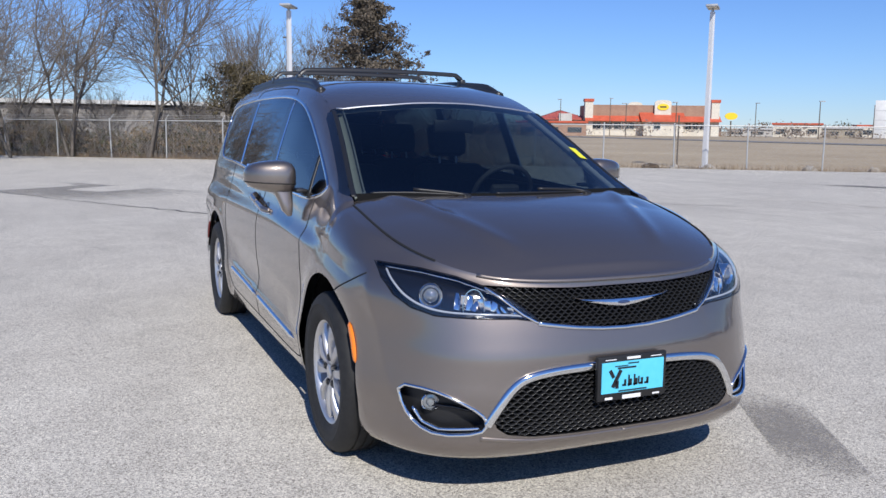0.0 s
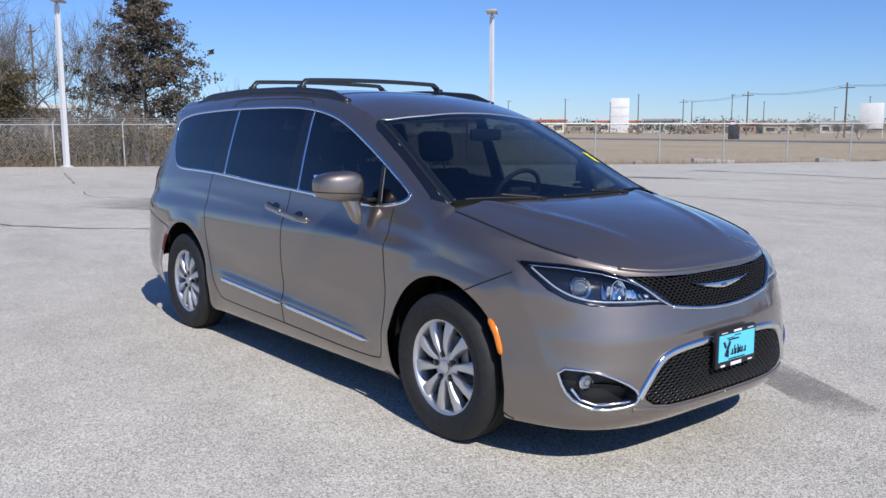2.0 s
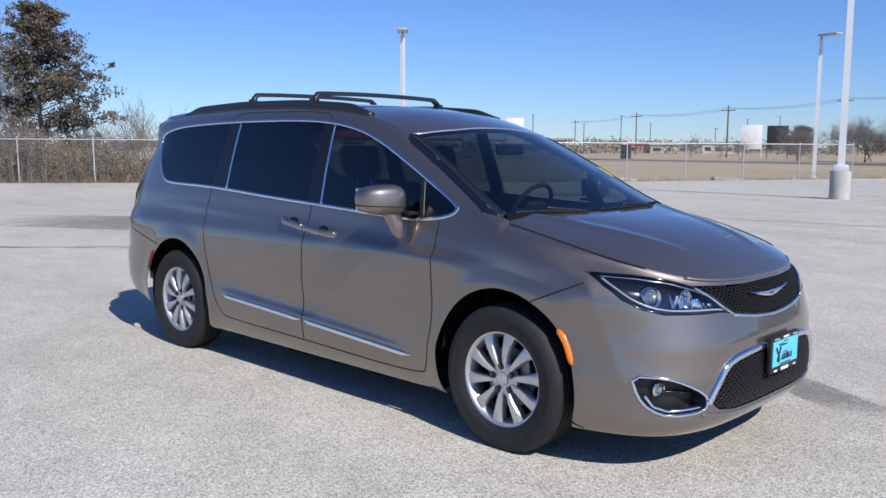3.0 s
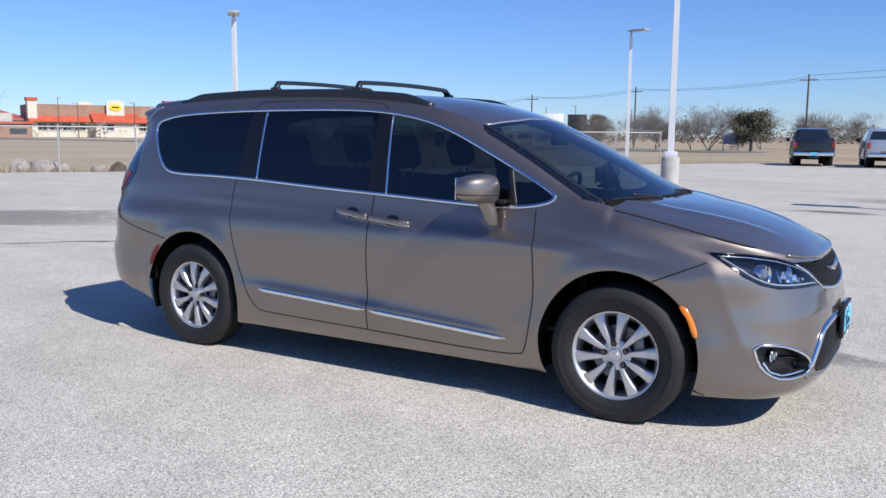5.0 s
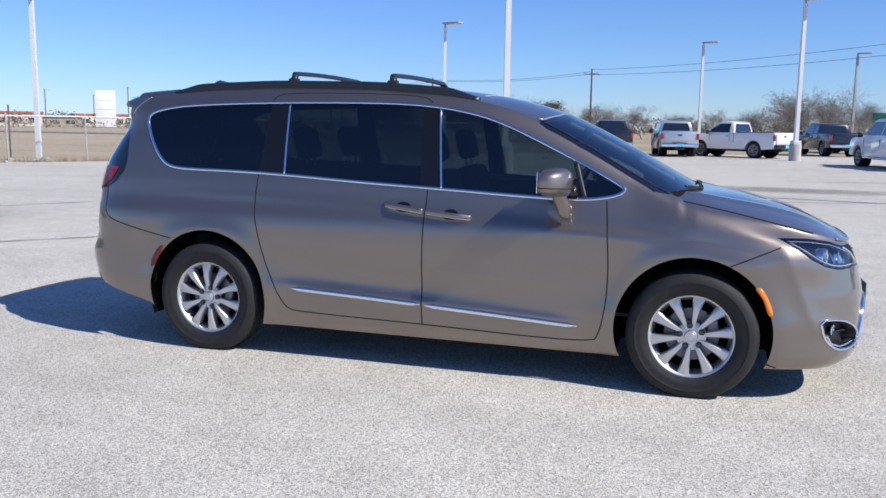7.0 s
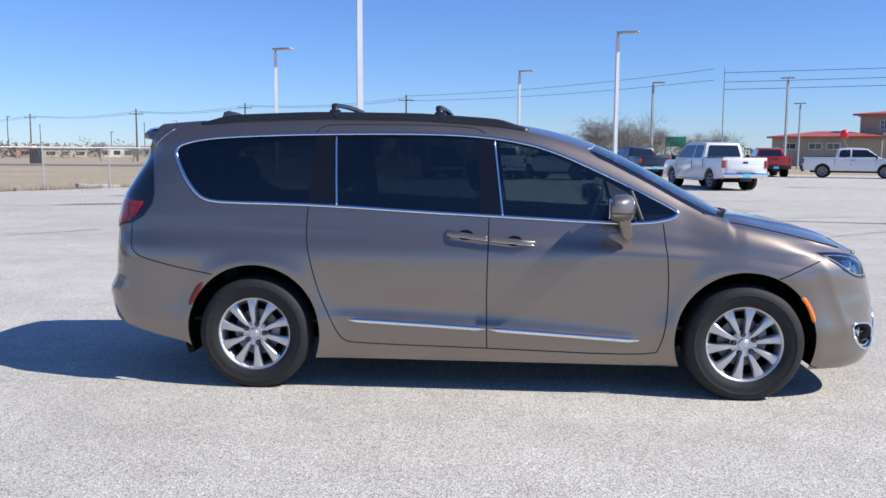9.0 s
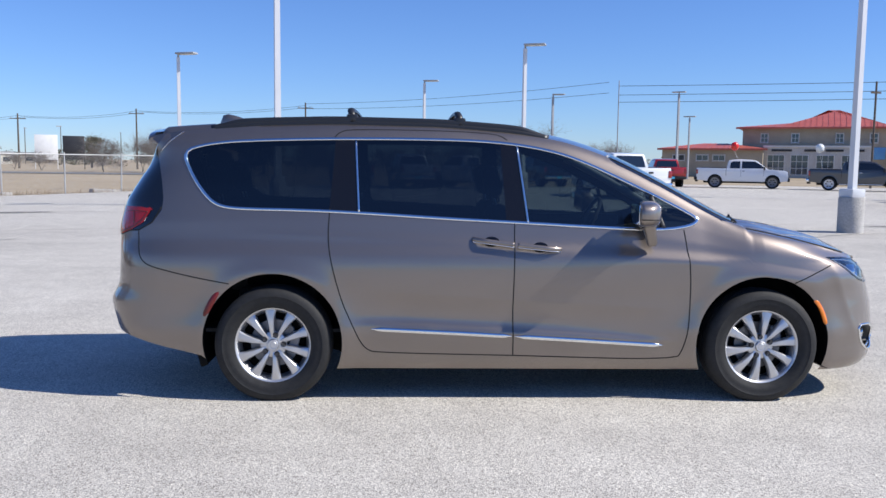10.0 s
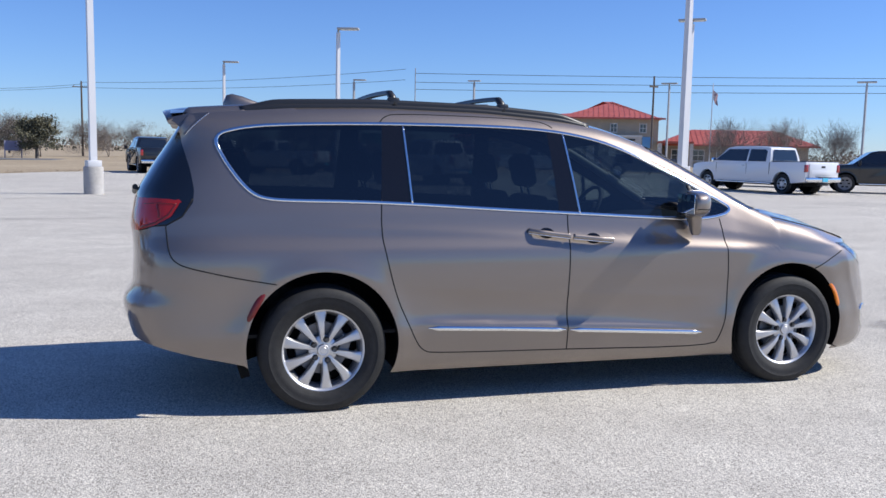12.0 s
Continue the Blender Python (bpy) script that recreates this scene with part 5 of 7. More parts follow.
for sgn in (-1, 1):
    xe = np.linspace(-1.93, -2.29, 24)
    sweep("spoiler_edge", roof_point(xe, np.full(24, sgn * 0.97)) + np.array((0, 0, -0.008)), np.tile((0, sgn * 0.75, 0.65), (24, 1)), 0.075, 0.018, PAINT, sp, taper=True)
    # fin that runs down from the spoiler along the glass
    bm = bmesh.new()
    out = [(-2.15, 0.612, 1.676), (-2.22, 0.612, 1.669), (-2.30, 0.612, 1.656), (-2.378, 0.606, 1.638), (-2.350, 0.612, 1.622), (-2.322, 0.622, 1.602), (-2.302, 0.640, 1.575), (-2.286, 0.660, 1.545), (-2.24, 0.66, 1.598), (-2.19, 0.64, 1.645)]
    out = [(x, max(y, float(side_y(x, z)[0]) + 0.002) if x > -2.29 else y, z) for x, y, z in out]
    A = [bm.verts.new((x, sgn * (y + 0.006), z)) for x, y, z in out]
    B = [bm.verts.new((x, sgn * (y - 0.035), z)) for x, y, z in out]
    bm.faces.new(A); bm.faces.new(B[::-1])
    for k in range(len(out)):
        bm.faces.new((A[k], A[(k + 1) % len(out)], B[(k + 1) % len(out)], B[k]))
    part("spoiler_fin", bm, PAINT, sp)
    side_band("spoiler_joint", [(-2.15, 1.674), (-2.19, 1.642), (-2.24, 1.595), (-2.284, 1.545)], 0.006, 0.0018, CHROME, sp, sgn)
# rear wiper, number plate lamp bar and dark lower valance
cyl("rear_wiper", (-2.585, -0.05, 1.20), (-2.562, -0.42, 1.245), 0.016, BLACK, van)
bm = bmesh.new()
add_box(bm, -2.40, 0, 0.42, 0.16, 1.4, 0.10, None, 0.03)
part("rear_valance", bm, BLACK, van, "black lower valance")
for sgn in (-1, 1):
    fin = side_band("lamp_inner_line", [(-2.33, 1.168), (-2.42, 1.172), (-2.50, 1.165)], 0.006, 0.006, REDDARK, van, sgn)

# cowl, wipers
vt = np.linspace(-0.97, 0.97, 50)
A = roof_point(cowl_x(0.79 * vt) + 0.004, vt) + (0, 0, 0.001)
B = roof_point(cowl_x(0.79 * vt) - 0.028, vt) + (0, 0, 0.002)
C = np.stack([cowl_x(vt * 0.785) + 0.012, vt * 0.785, hood_z(cowl_x(vt * 0.785) + 0.012, vt * 0.785) - 0.006], -1)
obj("cowl_panel", np.concatenate([C, A, B]), [(r_ * 50 + k, r_ * 50 + k + 1, (r_ + 1) * 50 + k + 1, (r_ + 1) * 50 + k) for r_ in range(2) for k in range(49)], LINER, van, label="black cowl panel below the windscreen")
for y0, y1, side in ((-0.30, -0.70, 0), (0.38, -0.10, 1)):
    t = np.linspace(0, 1, 26)
    v = (y0 + (y1 - y0) * t) / 0.79
    xx = cowl_x(0.79 * v) - 0.008 - 0.018 * np.sin(t * math.pi * 0.6)
    p = roof_point(xx, v) + np.array((0.003, 0, 0.002))
    wp = sweep("wiper_blade", p, np.tile((0.5, 0, 0.85), (26, 1)), 0.009, 0.007, BLACK, van, label="black wiper")
    q = roof_point(np.array([cowl_x(y0) + 0.01, cowl_x(y0) - 0.015, cowl_x((y0 + y1) / 2) - 0.045]), np.array([y0 + 0.04, y0 - 0.02, (y0 + y1) / 2]) / 0.79) + np.array((0.008, 0, 0.008))
    sweep("wiper_arm", dense([tuple(a) for a in q], 0.03, False), np.tile((0.5, 0, 0.85), (len(dense([tuple(a) for a in q], 0.03, False)), 1)), 0.014, 0.010, BLACK, wp)
    box("wiper_cap", q[0][0] - 0.02, q[0][1], q[0][2] - 0.004, 0.05, 0.04, 0.02, BLACK, wp, 0.008)
# sticker on the screen, and a rear-view mirror
st = roof_point(np.array([1.02, 1.02, 1.12, 1.12]), np.array([0.86, 0.925, 0.925, 0.86])) + np.array((0.001, 0, 0.003))
obj("screen_sticker", st, [(0, 1, 2, 3)], mat("yellow_sticker", (0.75, 0.72, 0.04), 0.6), screen, label="yellow sticker")

# seats and dashboard
def seat(name, x, y, w, parent, rest=True):
    bm = bmesh.new()
    add_box(bm, x + 0.05, y, 0.58, 0.52, w, 0.20, None, 0.06)
    s_ = part(name, bm, SEATCLOTH, parent, "dark cloth seat")
    m_ = Matrix.Translation((x - 0.20, y, 0.66)) @ pose(0, 0, 0, 0, -14, 0)
    part("backrest", add_box(bmesh.new(), 0, 0, 0.27, 0.15, w * 0.96, 0.60, m_, 0.06), SEATCLOTH, s_)
    if rest:
        for yy in ((0,) if w < 0.7 else (-0.42, 0.42)):
            part("headrest", add_box(bmesh.new(), 0.01, yy, 0.73, 0.11, 0.27, 0.22, m_, 0.05), SEATCLOTH, s_)
            for dy in (-0.06, 0.06):
                part("headrest_post", add_cyl(bmesh.new(), m_ @ Vector((0, yy + dy, 0.55)), m_ @ Vector((0, yy + dy, 0.64)), 0.007), ALLOY, s_)
    return s_


for y in (-0.37, 0.37):
    seat("front_seat", 0.22, y, 0.52, van)
    seat("middle_seat", -0.72, y, 0.50, van)
seat("rear_bench", -1.62, 0, 1.2, van)
bm = bmesh.new()
rings = []
for x, z, h in ((0.82, 0.80, 0.10), (0.86, 0.95, 0.05), (0.95, 1.02, 0.03), (1.15, 1.055, 0.02), (1.42, 1.06, 0.02)):
    rings.append([bm.verts.new((x + 0.06 * (1 - (y / 0.72) ** 2) * (x - 0.8), y, z - 0.03 * (y / 0.74) ** 4)) for y in np.linspace(-0.74, 0.74, 24)])
for p, q in zip(rings, rings[1:]):
    for k in range(23):
        bm.faces.new((p[k], p[k + 1], q[k + 1], q[k]))
dash = part("dashboard", bm, TRIM, van, "dark dashboard")
bm = bmesh.new()
m = Matrix.Translation((0.68, 0.37, 1.07)) @ pose(0, 0, 0, 0, -62, 0)
for k in range(36):
    a = 2 * math.pi * k / 36
    ring = [bm.verts.new(m @ Vector(((0.185 + 0.015 * math.cos(b)) * math.cos(a), (0.185 + 0.015 * math.cos(b)) * math.sin(a), 0.015 * math.sin(b)))) for b in np.linspace(0, 2 * math.pi, 10, endpoint=False)]
    if k:
        for i in range(10):
            bm.faces.new((prev[i], prev[(i + 1) % 10], ring[(i + 1) % 10], ring[i]))
    else:
        first = ring
    prev = ring
for i in range(10):
    bm.faces.new((prev[i], prev[(i + 1) % 10], first[(i + 1) % 10], first[i]))
add_box(bm, 0, 0, -0.02, 0.14, 0.18, 0.05, m, 0.02)
add_box(bm, 0, 0.0, -0.012, 0.03, 0.36, 0.018, m)
add_box(bm, -0.09, 0.0, -0.012, 0.18, 0.03, 0.018, m)
part("steering_wheel", bm, TRIM, dash, "dark steering wheel")
box("rear_view_mirror", 0.80, 0.0, 1.46, 0.03, 0.24, 0.07, BLACK, van, 0.012)
for sgn in (-1, 1):
    xs_ = np.linspace(0.55, 1.36, 30)
    p = roof_point(xs_, np.full(30, 0.93 * sgn)) - np.array((0.02, 0, 0.03))
    sweep("pillar_trim", p, np.tile((0.4, -sgn * 0.5, -0.7), (30, 1)), 0.06, 0.02, HEADLINER, van, label="pale pillar trim")

# ---- background ----
POLE = noisy("white_steel_pole", (0.62, 0.63, 0.64), (0.68, 0.68, 0.69), 0.7, 0.45)
POLEGREY = noisy("grey_steel_pole", (0.36, 0.37, 0.39), (0.43, 0.44, 0.45), 2.0, 0.5, fine=20)
LAMPHEAD = noisy("grey_lamp_head", (0.33, 0.34, 0.35), (0.4, 0.41, 0.42), 4.0, 0.5)
CAST = noisy("cast_concrete", (0.42, 0.40, 0.37), (0.52, 0.5, 0.47), 1.6, 0.9, fine=40, bumpy=0.3)
GALV = noisy("galvanised_steel", (0.42, 0.42, 0.41), (0.5, 0.5, 0.49), 6.0, 0.5, metal=0.3)
WOODPOLE = noisy("weathered_pole_wood", (0.11, 0.085, 0.065), (0.17, 0.14, 0.11), 3, 0.9, fine=60)


def gz_at(x, y):
    return float(ground_z(x, y))


def street_lamp(x, y, top, heads, base=False, mat_=None, width=0.195):
    z0 = gz_at(x, y)
    lamp = empty("street_lamp", "tall square steel lot lamp on a round concrete base" if base else "tall square steel lot lamp with a flat head", "street lamp", (x, y, z0), 20, "lot lamps")
    h = top - z0
    pm = mat_ or POLE
    bm = bmesh.new()
    bmesh.ops.create_cone(bm, cap_ends=True, segments=4, radius1=width * 0.72, radius2=width * 0.58, depth=h, matrix=Matrix.Translation((0, 0, h / 2)) @ pose(0, 0, 0, 0, 0, 45))
    part("pole", bm, pm, lamp, smooth=False)
    if base:
        bm = bmesh.new()
        lathe(bm, [(0.0, 0.0), (0.285, 0.0), (0.285, 0.80), (0.27, 0.82), (0.0, 0.82)], 28)
        part("concrete_base", bm, CAST, lamp)
        box("base_cover", 0, 0, 0.91, 0.40, 0.40, 0.19, POLE, lamp, 0.02)
    else:
        box("base_plate", 0, 0, 0.03, 0.36, 0.36, 0.06, pm, lamp, 0.01)
    cyl("knuckle", (0, 0, h - 0.05), (0, 0, h + 0.16), 0.055, LAMPHEAD, lamp)
    HL = 1.15 if len(heads) == 1 else 0.68
    for yaw in heads:
        bm = bmesh.new()
        add_box(bm, HL * 0.46, 0, h + 0.20, HL, 0.50, 0.10, pose(0, 0, 0, 0, 0, yaw - 20), 0.03)
        hd = part("lamp_head", bm, LAMPHEAD, lamp)
        bm = bmesh.new()
        add_box(bm, HL * 0.5, 0, h + 0.148, HL * 0.7, 0.38, 0.02, pose(0, 0, 0, 0, 0, yaw - 20))
        part("lens", bm, mat("lamp_glass", (0.7, 0.7, 0.66), 0.3) if "lamp_glass" not in bpy.data.materials else bpy.data.materials["lamp_glass"], hd)
    return lamp


street_lamp(-25.7, 24.1, 6.6, (-45, 135))
street_lamp(-35.3, 7.6, 6.75, (-30, 150))
street_lamp(-13.35, 42.2, 7.05, (-20,))
street_lamp(-4.95, 22.05, 8.2, (0, 180), True)
street_lamp(0.5, 62.1, 7.65, (-15,))
street_lamp(5.5, 40.5, 7.62, (-20,), True)
street_lamp(12.65, 74.1, 7.7, (-20,), False, POLEGREY)
street_lamp(26.1, 79.3, 8.55, (-35, 145), False, POLEGREY)
street_lamp(9.5, 13.2, 8.4, (0, 180), True, None, 0.145)
street_lamp(21.8, 32.6, 8.0, (-40, 140), True)
street_lamp(30.4, 88.9, 6.7, (-35, 145), False, POLEGREY, 0.16)
street_lamp(44.9, 46.1, 6.9, (-45, 135), False, POLEGREY, 0.14)
street_lamp(36.3, 58.6, 7.3, (-45, 135), False, POLEGREY, 0.14)

# chain-link fence along the field
fence = empty("fence", "galvanised chain-link fence along the lot's edge", "fence", (EDGE0.x, EDGE0.y, 0))
FH = 1.86
f_ang = math.degrees(math.atan2(EDGE_D.y, EDGE_D.x))
fence.matrix_basis = pose(EDGE0.x, EDGE0.y, 0, 0, 0, f_ang)
OFF = 0.35                   # just outside the pavement
FZ0 = -0.2
posts = np.arange(-34.2, 26.0, 3.05)
pm_ = add_cyl(bmesh.new(), (0, 0, 0), (0, 0, FH + 0.06), 0.032, None, 8)
bmesh.ops.create_uvsphere(pm_, u_segments=8, v_segments=5, radius=0.038, matrix=Matrix.Translation((0, 0, FH + 0.07)))
fp = part("fence_post", pm_, GALV, fence)
fp.matrix_basis = pose(posts[0], OFF, FZ0)
for s in posts[1:]:
    o = new("fence_post", fp.data)
    o.parent, o.matrix_basis = fence, pose(s, OFF, FZ0, random.uniform(-1, 1), random.uniform(-1.2, 1.2), 0)
cyl("top_rail", (posts[0], OFF, FZ0 + FH), (posts[-1], OFF, FZ0 + FH), 0.024, GALV, fence, seg=8)
verts, faces = [], []
for d in (-1, 1):
    for s in np.arange(posts[0], posts[-1], 0.15):
        p, q = (s, FZ0 + 0.03), (s + d * (FH - 0.05), FZ0 + FH)
        q = (min(max(q[0], posts[0]), posts[-1]), q[1] if posts[0] <= q[0] <= posts[-1] else FZ0 + 0.03 + abs(min(max(q[0], posts[0]), posts[-1]) - s))
        i = len(verts)
        w = 0.0028
        verts += [(p[0] - w, OFF, p[1]), (p[0] + w, OFF, p[1]), (p[0], OFF + 2 * w, p[1]), (q[0] - w, OFF, q[1]), (q[0] + w, OFF, q[1]), (q[0], OFF + 2 * w, q[1])]
        faces += [(i, i + 1, i + 4, i + 3), (i + 1, i + 2, i + 5, i + 4), (i + 2, i, i + 3, i + 5)]
fab = obj("wire_fabric", verts, faces, GALV, fence, False)
fab["kind"] = "stuff"
for k in range(3):
    # barbed strands on the stretch before the trees
    cyl("barbed_wire", (posts[0], OFF + 0.08 + 0.09 * k, FZ0 + FH + 0.10 + 0.08 * k), (-8.0, OFF + 0.08 + 0.09 * k, FZ0 + FH + 0.10 + 0.08 * k), 0.006, GALV, fence, seg=4)
for s in posts[posts < -7]:
    cyl("wire_arm", (s, OFF, FZ0 + FH + 0.03), (s, OFF + 0.30, FZ0 + FH + 0.30), 0.016, GALV, fence, seg=6)
tall = cyl("sign_post", (-25.75, 22.6, -0.2), (-25.75, 22.6, 2.1), 0.035, WOODPOLE)
tagged(tall, "dark slim steel post standing at the fence", "post")


# ---- trees ----
BARK = noisy("grey_bark", (0.10, 0.085, 0.07), (0.17, 0.15, 0.13), 5, 0.95, fine=60)
TWIG = noisy("grey_brown_twigs", (0.15, 0.13, 0.115), (0.25, 0.225, 0.20), 1.5, 0.95)


def leafmat(name, c1, c2):
    m = mat(name, c1, 0.75)
    g = m.node_tree.nodes.new("ShaderNodeNewGeometry")
    t = tex(m, "noise", 1.4, 3)
    base = ramp(m, t, [(0.3, c1), (0.7, c2)]).outputs[0]
    rr = m.node_tree.nodes.new("ShaderNodeValToRGB")
    rr.color_ramp.elements[0].color, rr.color_ramp.elements[1].color = (0.55, 0.55, 0.55, 1), (1.35, 1.3, 1.2, 1)
    m.node_tree.links.new(g.outputs["Random Per Island"], rr.inputs[0])
    put(m, mix(m, base, rr.outputs[0], 1.0, "MULTIPLY"), "Base Color")
    return m


JUNIPER = leafmat("juniper_foliage", (0.072, 0.062, 0.046), (0.150, 0.122, 0.094))
VINE = leafmat("brown_vine_leaves", (0.062, 0.052, 0.026), (0.13, 0.105, 0.055))
OLIVE = leafmat("olive_foliage", (0.045, 0.055, 0.02), (0.10, 0.10, 0.045))
BRUSH = leafmat("dry_brush", (0.14, 0.10, 0.06), (0.26, 0.19, 0.12))
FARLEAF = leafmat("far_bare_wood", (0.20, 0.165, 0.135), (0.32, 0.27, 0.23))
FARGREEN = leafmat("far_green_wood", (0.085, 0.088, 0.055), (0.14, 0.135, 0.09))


class Tubes:
    """Collects tapered three-sided twigs into one mesh."""

    def __init__(self):
        self.v, self.f = [], []

    def add(self, p, q, r1, r2, sides=3):
        d = q - p
        if d.length < 1e-6:
            return
        d = d.normalized()
        a = d.orthogonal().normalized()
        b = d.cross(a)
        i = len(self.v)
        for c, r in ((p, r1), (q, r2)):
            for k in range(sides):
                t = 2 * math.pi * k / sides
                self.v.append(tuple(c + a * (r * math.cos(t)) + b * (r * math.sin(t))))
        for k in range(sides):
            self.f.append((i + k, i + (k + 1) % sides, i + sides + (k + 1) % sides, i + sides + k))


def grow(T, tips, p, d, length, r, level, rnd, spread, up, sides):
    """A limb that bends, thins and forks."""
    n = 4 if level > 1 else 2
    for k in range(n):
        d = (d + Vector((rnd.gauss(0, 0.16), rnd.gauss(0, 0.16), rnd.gauss(0, 0.08) + up))).normalized()
        q = p + d * (length / n)
        T.add(p, q, r * (1 - 0.4 * k / n), r * (1 - 0.4 * (k + 1) / n), sides)
        p = q
        if level > 0 and (k >= 1 or level < 3):
            for _ in range(1 if rnd.random() < 0.75 else 2):
                ax = d.orthogonal().normalized()
                ax.rotate(Matrix.Rotation(rnd.uniform(0, 6.28), 3, d))
                e = d.copy()
                e.rotate(Matrix.Rotation(rnd.uniform(0.45, 1.0) * spread, 3, ax))
                grow(T, tips, p, e, length * rnd.uniform(0.5, 0.78), r * 0.55, level - 1, rnd, spread, up, max(3, sides - 1))
    if level > 0:
        grow(T, tips, p, d, length * 0.7, r * 0.6, level - 1, rnd, spread, up, max(3, sides - 1))
    tips.append(p)


def bare_tree(height, seed, forks=2, spread=1.0, levels=5, lean=0.05, girth=0.0095):
    """Meshes of a leafless tree: trunk with limbs, and twigs."""
    rnd = random.Random(seed)
    trunk, twigs, tips = Tubes(), Tubes(), []
    class Both:
        def add(self, p, q, a, b, s):
            (trunk if a > height * 0.004 else twigs).add(p, q, max(a, 0.0045), max(b, 0.003), 6 if a > height * 0.006 else s)
    B = Both()
    for k in range(forks):
        a = rnd.uniform(0, 6.28)
        d = Vector((math.cos(a) * 0.28, math.sin(a) * 0.28, 1)).normalized() if forks > 1 else Vector((lean, 0, 1)).normalized()
        grow(B, tips, Vector((math.cos(a) * 0.08, math.sin(a) * 0.08, 0)), d, height * 0.40, height * girth, levels, rnd, spread, 0.05, 5)
    return trunk, twigs, tips


def leaf_cloud(points, n, size, rnd, squash=0.7):
    """Small folded leaf sprays scattered round points."""
    v, f = [], []
    for _ in range(n):
        c, rad = points[rnd.randrange(len(points))]
        o = Vector((rnd.gauss(0, 1), rnd.gauss(0, 1), rnd.gauss(0, squash))) * rad * 0.5
        p = c + o
        a = Vector((rnd.gauss(0, 1), rnd.gauss(0, 1), rnd.gauss(0, 1) + 0.4)).normalized()
        b = a.orthogonal().normalized()
        b.rotate(Matrix.Rotation(rnd.uniform(0, 6.28), 3, a))
        s = size * rnd.uniform(0.6, 1.5)
        i = len(v)
        v += [tuple(p - b * s * 0.4), tuple(p + a * s), tuple(p + b * s * 0.4), tuple(p - a * s * 0.3 + a.cross(b) * s * 0.3)]
        f += [(i, i + 1, i + 2), (i, i + 2, i + 3)]
    return v, f


# paler twigs for distant trees: the haze is put into their colour
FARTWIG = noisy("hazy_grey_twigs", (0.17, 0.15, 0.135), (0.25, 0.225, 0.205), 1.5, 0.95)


def tree_thing(label, trunk, twigs, at, rz=0, leaves=None, leaf_mat=None, scale=1.0, group="", cat="tree", twig_mat=None):
    e = empty("tree", label, cat, (*at, gz_at(*at)) if len(at) == 2 else at, rz, group)
    e.scale = (scale,) * 3
    obj("trunk", trunk.v, trunk.f, BARK, e)
    if twigs is not None and twigs.v:
        obj("crown", twigs.v, twigs.f, twig_mat or TWIG, e)
    if leaves is not None:
        obj("foliage", leaves[0], leaves[1], leaf_mat, e, False)
    return e


# bare trees behind the fence
rnd = random.Random(61)
for i, (x, y, h, forks, sp) in enumerate(((-41.5, -4.6, 9.6, 3, 0.9), (-42.2, -2.0, 10.6, 3, 0.85), (-40.2, 1.6, 12.4, 2, 0.85), (-46.5, 7.0, 8.2, 4, 0.6), (-46.0, 11.0, 8.4, 4, 0.6), (-48.5, 15.0, 7.4, 3, 0.7),
                                             (-42.5, 3.4, 8.6, 3, 0.85), (-47.0, -5.0, 10.5, 3, 0.9), (-39.4, -6.4, 8.0, 3, 0.9))):
    trunk, twigs, tips = bare_tree(h, 20 + i, forks, sp, 4, girth=0.0082)
    tree_thing("bare grey winter tree behind the chain-link fence", trunk, twigs, (x, y), 40 * i, group="bare trees")
# thin saplings and tall brush between them
for i in range(16):
    s_ = -37.0 + 26.5 * (i + rnd.uniform(0.1, 0.9)) / 16
    p2 = lot_edge(s_) + Vector((-EDGE_D.y, EDGE_D.x)) * rnd.uniform(1.6, 6.5)
    trunk, twigs, tips = bare_tree(rnd.uniform(2.6, 4.6), 140 + i, 6, 0.75, 3, girth=0.0075)
    tree_thing("thin leafless sapling in the brush behind the fence", trunk, twigs, (p2.x, p2.y), rnd.uniform(0, 360), group="saplings", cat="sapling")
# juniper
rnd = random.Random(5)
trunk = Tubes()
cl = []
H = 8.3
for k in range(12):
    trunk.add(Vector((0.05 * math.sin(k), 0.05 * math.cos(k * 1.7), H * 0.92 * k / 12)), Vector((0.05 * math.sin(k + 1), 0.05 * math.cos((k + 1) * 1.7), H * 0.92 * (k + 1) / 12)), 0.17 * (1 - k / 13), 0.17 * (1 - (k + 1) / 13), 6)
for k in range(120):
    z = 0.9 + (H - 1.2) * (k / 120) ** 0.92
    R = 3.7 * (1 - ((z - 2.3) / (H - 2.0)) ** 1.5 if z > 2.3 else 0.9) * rnd.uniform(0.55, 1.12)
    a = rnd.uniform(0, 6.28)
    p0, tip = Vector((0, 0, z)), Vector((math.cos(a) * R, math.sin(a) * R, z + R * rnd.uniform(0.1, 0.45)))
    trunk.add(p0, p0.lerp(tip, 0.5) + Vector((0, 0, -0.08)), 0.04, 0.025)
    trunk.add(p0.lerp(tip, 0.5) + Vector((0, 0, -0.08)), tip, 0.025, 0.008)
    for j in range(5):
        cl.append((p0.lerp(tip, 0.35 + 0.16 * j) + Vector((rnd.gauss(0, 0.1), rnd.gauss(0, 0.1), rnd.gauss(0, 0.1))), 0.16 + 0.34 * rnd.random()))
tree_thing("tall brownish-green juniper behind the chain-link fence", trunk, None, (-37.9, 12.2), 0, leaf_cloud(cl, 24000, 0.10, rnd), JUNIPER)
